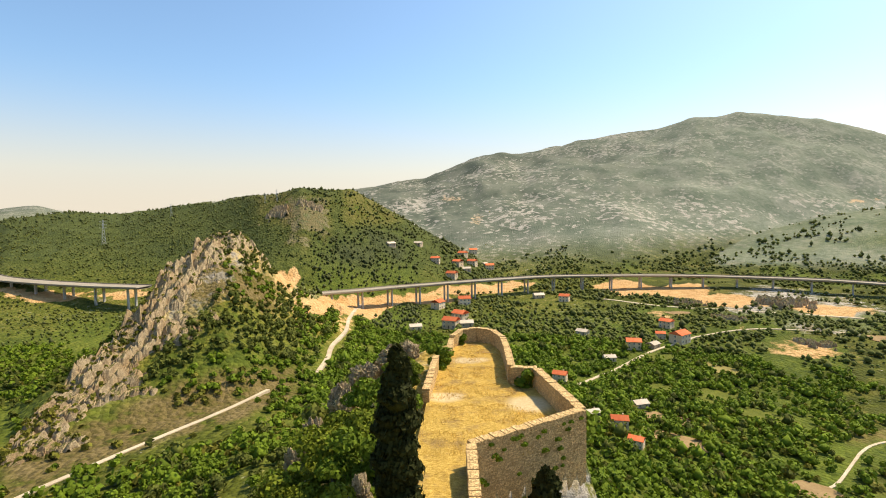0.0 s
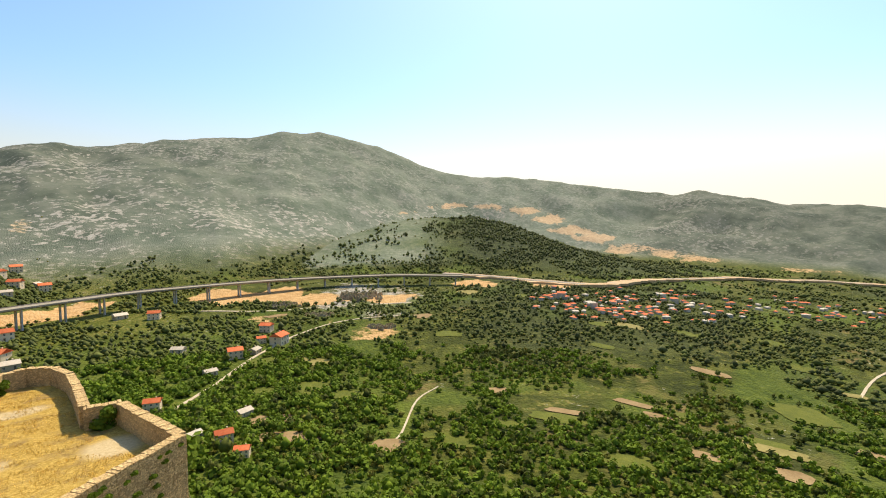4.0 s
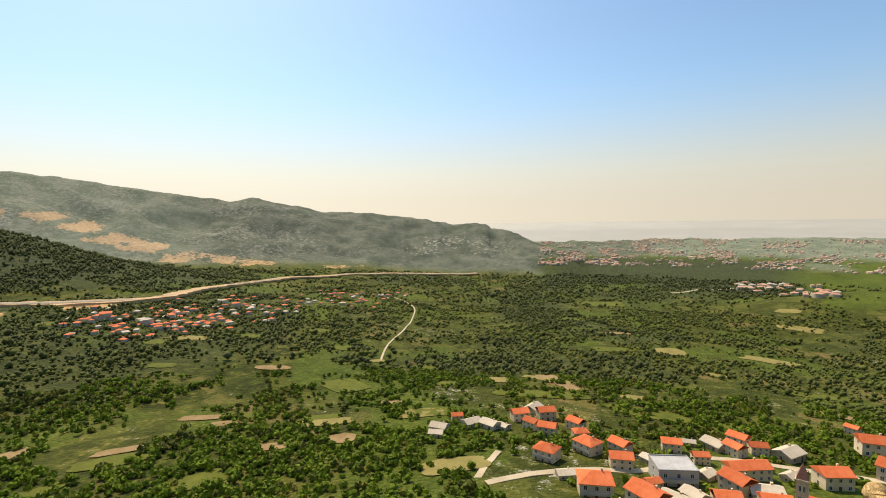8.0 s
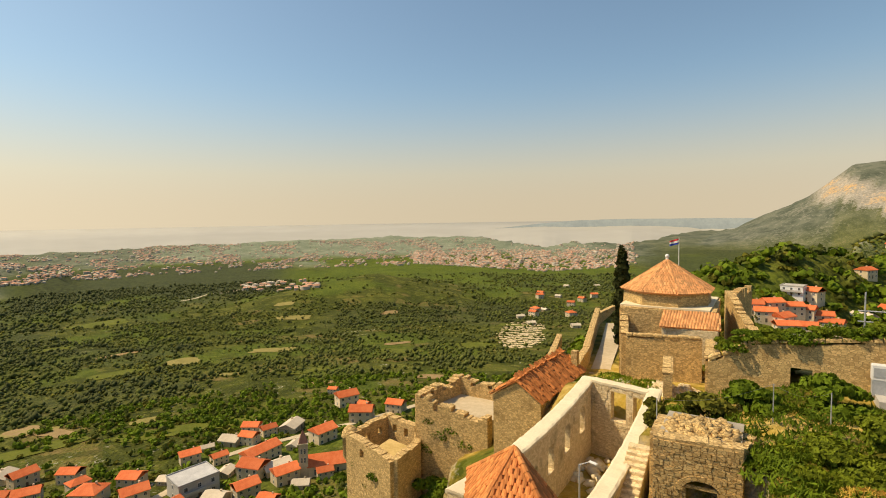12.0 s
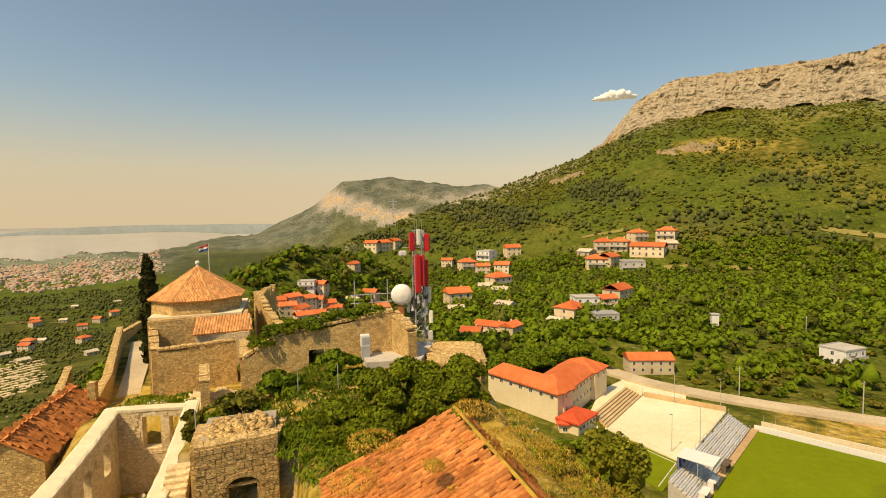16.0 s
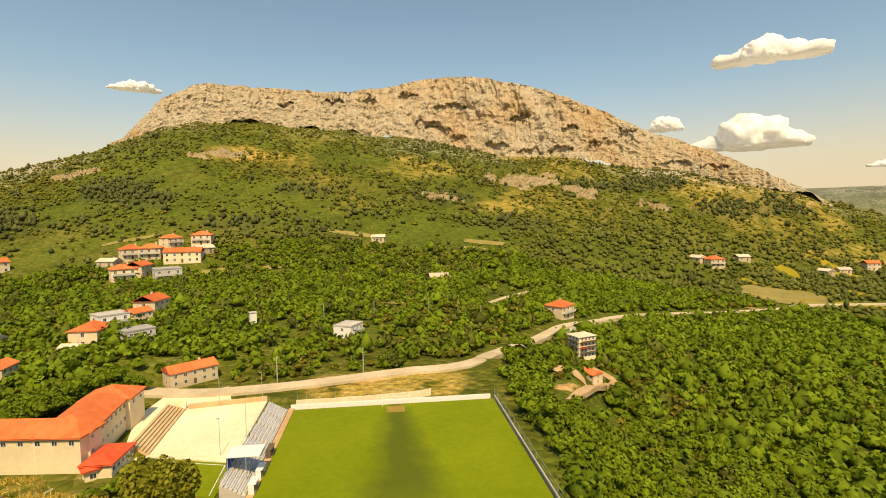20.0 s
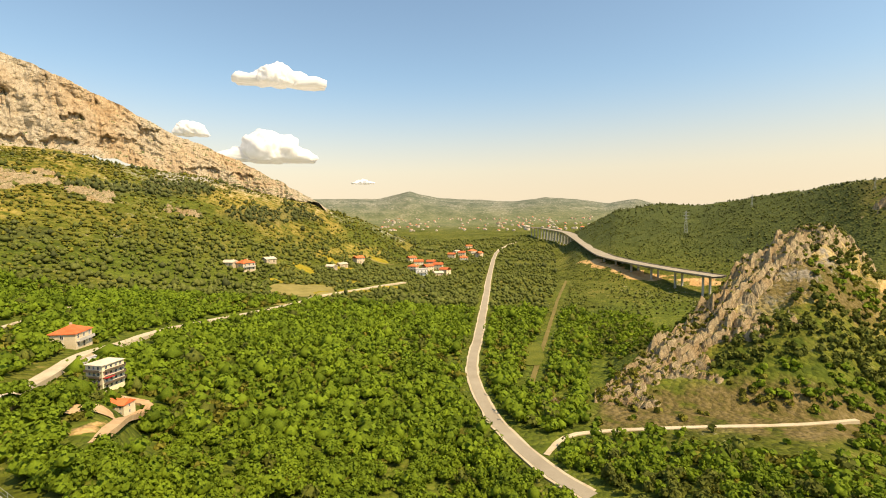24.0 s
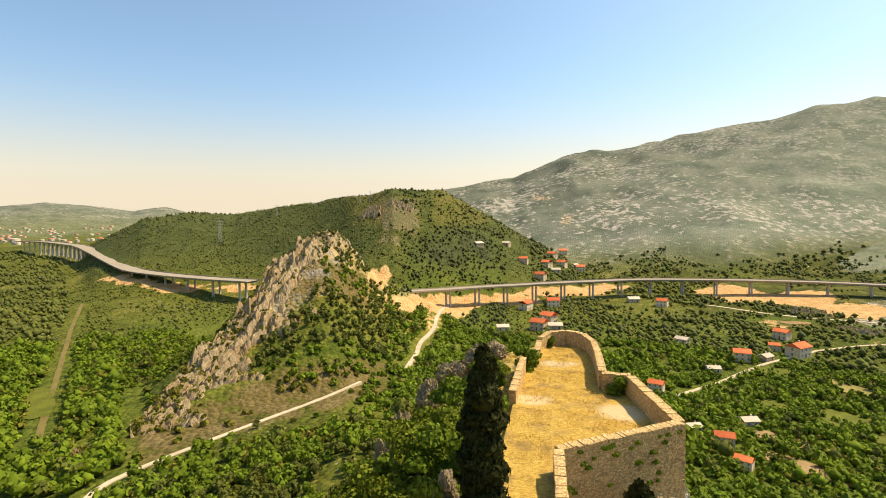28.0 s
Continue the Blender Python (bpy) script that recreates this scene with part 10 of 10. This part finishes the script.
    pine = (pine | (GROVE[i, j] > 0.4) | (az > 327) * (az < 343) * (w["crag"] > 0.2)) & (scorch < 0.5) | (BELT[i, j] > 0.3) | (lush > 0.3) & (fine > 0.22)
    pine = pine | ((az > 318) & (az < 358) & (r < 160) & (rng.random(n) < 0.7))
    pine = pine | (PINES[i, j] > 0.45)
    pine = pine & ~((north > 0.5) & (rng.random(n) < 0.85))
    dry = (~pine) & (0.5 * scorch + w["kozjak"] + w["mosor"] + 0.6 * fbm(x / 90.0, y / 90.0, 3, 64) + 0.25 * rng.normal(size=n) > 0.32)
    kind = np.where(pine, 1, np.where(dry, 2, 0))
    z = ground_xy(x, y)
    return x[keep], y[keep], z[keep], r[keep], kind[keep], rng


def woods(name, r0, r1, spacing, seed, build, label):
    x, y, z, r, kind, rng = scatter(r0, r1, spacing, seed)
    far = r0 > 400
    for k, mm, word in ((0, M_LEAF_HAZE if far else M_LEAF, "broadleaf"), (1, M_PINE_HAZE if far else M_LEAF_DARK, "dark evergreen"), (2, M_LEAF_OLIVE, "olive-green scrub")):
        s = kind == k
        if s.sum() == 0:
            continue
        v, f = build(rng, x[s], y[s], z[s], r[s], k)
        tagged(new(name, tri_mesh(name, v, f, mm, False)), word + " " + label, "woods", kind="stuff")


def crowns(lump_count, template, cards, card_size, rmin, rmax, jitter=0.28):
    def build(rng, x, y, z, r, k):
        n = len(x)
        size = rng.uniform(rmin, rmax, n) * np.exp(rng.normal(size=n) * 0.2)
        if k == 2:
            size *= 0.72
        az = np.degrees(np.arctan2(x, y)) % 360
        size *= np.where((az > 42) & (az < 188) & (r > 120), np.where(r > 470, 0.90, 0.72), 1.0) * np.where((az > 312) & (r > 470), np.where((az > 345) & (az < 357), 0.75, 0.52), 1.0) * np.where((az > 316) & (az < 344) & (r > 190) & (r < 470), 0.66, 1.0)
        size *= np.where((az > 245) & (az < 316) & (r < 470), 1.22, 1.0)
        tall = 1.25 if k == 1 else (0.75 if k == 2 else 0.95)
        tv, tf = template
        out = []
        cs, rs = [], []
        for i in range(lump_count):
            off = rng.normal(size=(n, 3)) * 0.42 * size[:, None]
            if lump_count == 1:
                off *= 0
            c = np.stack([x, y, z + size * tall * 0.75], 1) + off * np.array([1, 1, 0.55])
            rr = size[:, None] * rng.uniform(0.55, 0.85, (n, 1)) * np.array([1, 1, tall]) if lump_count > 1 else size[:, None] * np.array([1, 1, tall])
            core = 0.80 if cards else 1.0
            w = tv[None] * (1 + rng.uniform(-jitter, jitter, (n, len(tv), 1)))
            v = (w * core * rr[:, None] + c[:, None]).reshape(-1, 3)
            f = (tf[None] + (np.arange(n) * len(tv))[:, None, None]).reshape(-1, 3)
            out.append((v, f))
            cs.append(c)
            rs.append(rr)
        if cards:
            c, rr = np.concatenate(cs), np.concatenate(rs)
            out.append(leaf_cards(rng, c, rr, n * cards, card_size, wild=0.32))
        return merge(*out)
    return build


OCTA = (np.array(((1.0, 0, 0), (0, 1.0, 0), (-1.0, 0, 0), (0, -1.0, 0), (0, 0, 1.0), (0, 0, -0.8))), np.array(((0, 1, 4), (1, 2, 4), (2, 3, 4), (3, 0, 4), (1, 0, 5), (2, 1, 5), (3, 2, 5), (0, 3, 5))))
woods("near_woods", 26, 175, 4.3, 71, crowns(3, OCTA, 88, 0.48, 1.4, 2.8), "trees on the fortress slopes and valley sides")
woods("middle_woods", 175, 470, 3.9, 72, crowns(1, OCTA, 14, 0.86, 1.6, 3.2, 0.40), "trees and hedges of the valley")
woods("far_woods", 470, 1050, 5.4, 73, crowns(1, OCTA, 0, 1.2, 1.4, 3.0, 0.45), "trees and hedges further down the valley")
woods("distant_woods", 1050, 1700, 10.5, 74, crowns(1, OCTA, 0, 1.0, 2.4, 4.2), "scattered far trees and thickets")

# the wood that crowds the pitch's eastern fence
rng = np.random.default_rng(88)
u, v = rng.uniform(PITCH_W + 2.5, PITCH_W + 42.0, 420), rng.uniform(6.0, 96.0, 420)
q = np.array([tuple(pm @ Vector((float(a), float(b), 0.0))) for a, b in zip(u, v)])
ok = np.ones(len(q), bool)
for line, w in ROAD_LINES:
    ok &= np.hypot(q[:, 0][:, None] - line[None, :, 0], q[:, 1][:, None] - line[None, :, 1]).min(1) > w + 1.0
ok &= np.hypot(q[:, 0], q[:, 1]) > 55
x, y = q[ok, 0], q[ok, 1]
v, f = crowns(3, OCTA, 120, 0.44, 1.5, 2.7)(rng, x, y, ground_xy(x, y), np.hypot(x, y), 0)
tagged(new("fence_woods", tri_mesh("fence_woods", v, f, M_LEAF, False)), "dense green trees along the fence of the pitch", "woods", kind="stuff")

x, y, z, r, kind, rng = scatter(950, 1480, 8.6, 75)
s = (np.degrees(np.arctan2(x, y)) > 44 + 5 * fbm(x / 80.0, y / 80.0, 3, 96)) & (np.degrees(np.arctan2(x, y)) < 73) & (ground_h(np.degrees(np.arctan2(x, y)), r) > r * math.tan(radians(-8.5)))
v, f = crowns(1, OCTA, 0, 1.0, 2.0, 3.6, 0.4)(rng, x[s], y[s], z[s], r[s], 1)
tagged(new("hill_woods", tri_mesh("hill_woods", v, f, M_PINE_HAZE, False)), "dark pine wood covering a terraced hill", "woods", kind="stuff")


# ---- rock spine on the crag ----
def spine():
    """Tilted limestone strata that break through the slope along the crest of the crag, in buttresses between green gullies."""
    crest = np.array(HILLS["crag"][0])
    foot = np.array(HILLS["crag"][1])
    A, U = np.meshgrid(np.linspace(316.4, 341.0, 420), np.linspace(-0.12, 1.22, 190), indexing="ij")
    rc = np.interp(A, crest[:, 0], crest[:, 2])
    rf = np.interp(A, foot[:, 0], foot[:, 1])
    R = rf + (rc - rf) * U
    x, y = R * np.sin(np.radians(A)), R * np.cos(np.radians(A))
    h = ground_h(A, R)
    bare = np.interp(A, SPINE_AZ, SPINE_BARE)
    patch = fbm(x / 19.0, y / 19.0, 4, 51)
    show = smooth(-0.14, 0.10, U - bare - 0.06 + 0.50 * patch + 0.5 * np.minimum(fbm(x / 6.0, y / 6.0, 3, 55) + 0.10, 0.0)) * (1 - smooth(1.06, 1.18, U))
    warp = 4.0 * fbm(x / 13.0, y / 13.0, 4, 52)
    # beds that strike along the crest and dip steeply away from it
    s = (0.95 * x - 0.18 * y + 0.45 * h + warp) / 7.5
    saw = s - np.floor(s)
    slab = np.where(saw < 0.80, saw / 0.80, (1 - saw) / 0.20)
    s2 = (0.9 * x - 0.1 * y + 0.6 * h + 0.7 * warp) / 2.3
    saw2 = s2 - np.floor(s2)
    # cross joints cut the beds into blocks
    s3 = (0.25 * x + 0.97 * y + 1.3 * warp) / 9.0
    cut = smooth(0.16, 0.0, np.abs(s3 - np.floor(s3) - 0.5))
    block = smooth(-0.05, 0.30, fbm(x / 15.0, y / 24.0, 3, 56))
    up = show * (0.4 + (2.2 + 2.8 * block) * slab + 0.9 * saw2 + 2.2 * block * smooth(0.5, 1.0, U) - 2.4 * cut) - (1 - show) * 2.5
    z = h + up + 1.1 * fbm(x / 2.4, y / 2.4, 4, 54) * show
    me = grid_mesh("rock_spine", x, y, z + EYE_Z, M_CRAG)
    me.shade_flat()
    # bushes that root in the gullies and on the ledges
    rng = np.random.default_rng(91)
    i, j = rng.integers(4, A.shape[0] - 4, 2600), rng.integers(8, A.shape[1] - 24, 2600)
    s_ = (rng.random(2600) < 0.16 + 0.9 * smooth(0.0, 0.35, -patch[i, j])) & (U[i, j] > bare[i, j] - 0.2)
    i, j = i[s_], j[s_]
    v, f = crowns(1, OCTA, 10, 0.8, 1.0, 2.2, 0.4)(rng, x[i, j], y[i, j], z[i, j] + EYE_Z - 0.5, R[i, j], 2)
    tagged(new("crag_scrub", tri_mesh("crag_scrub", v, f, M_LEAF_OLIVE)), "olive-green bushes in the gullies of the crag", "scrub", kind="stuff")
    return tagged(new("rock_spine", me), "jagged tilted limestone strata along the crest of a crag", "rock", kind="structure")


spine()
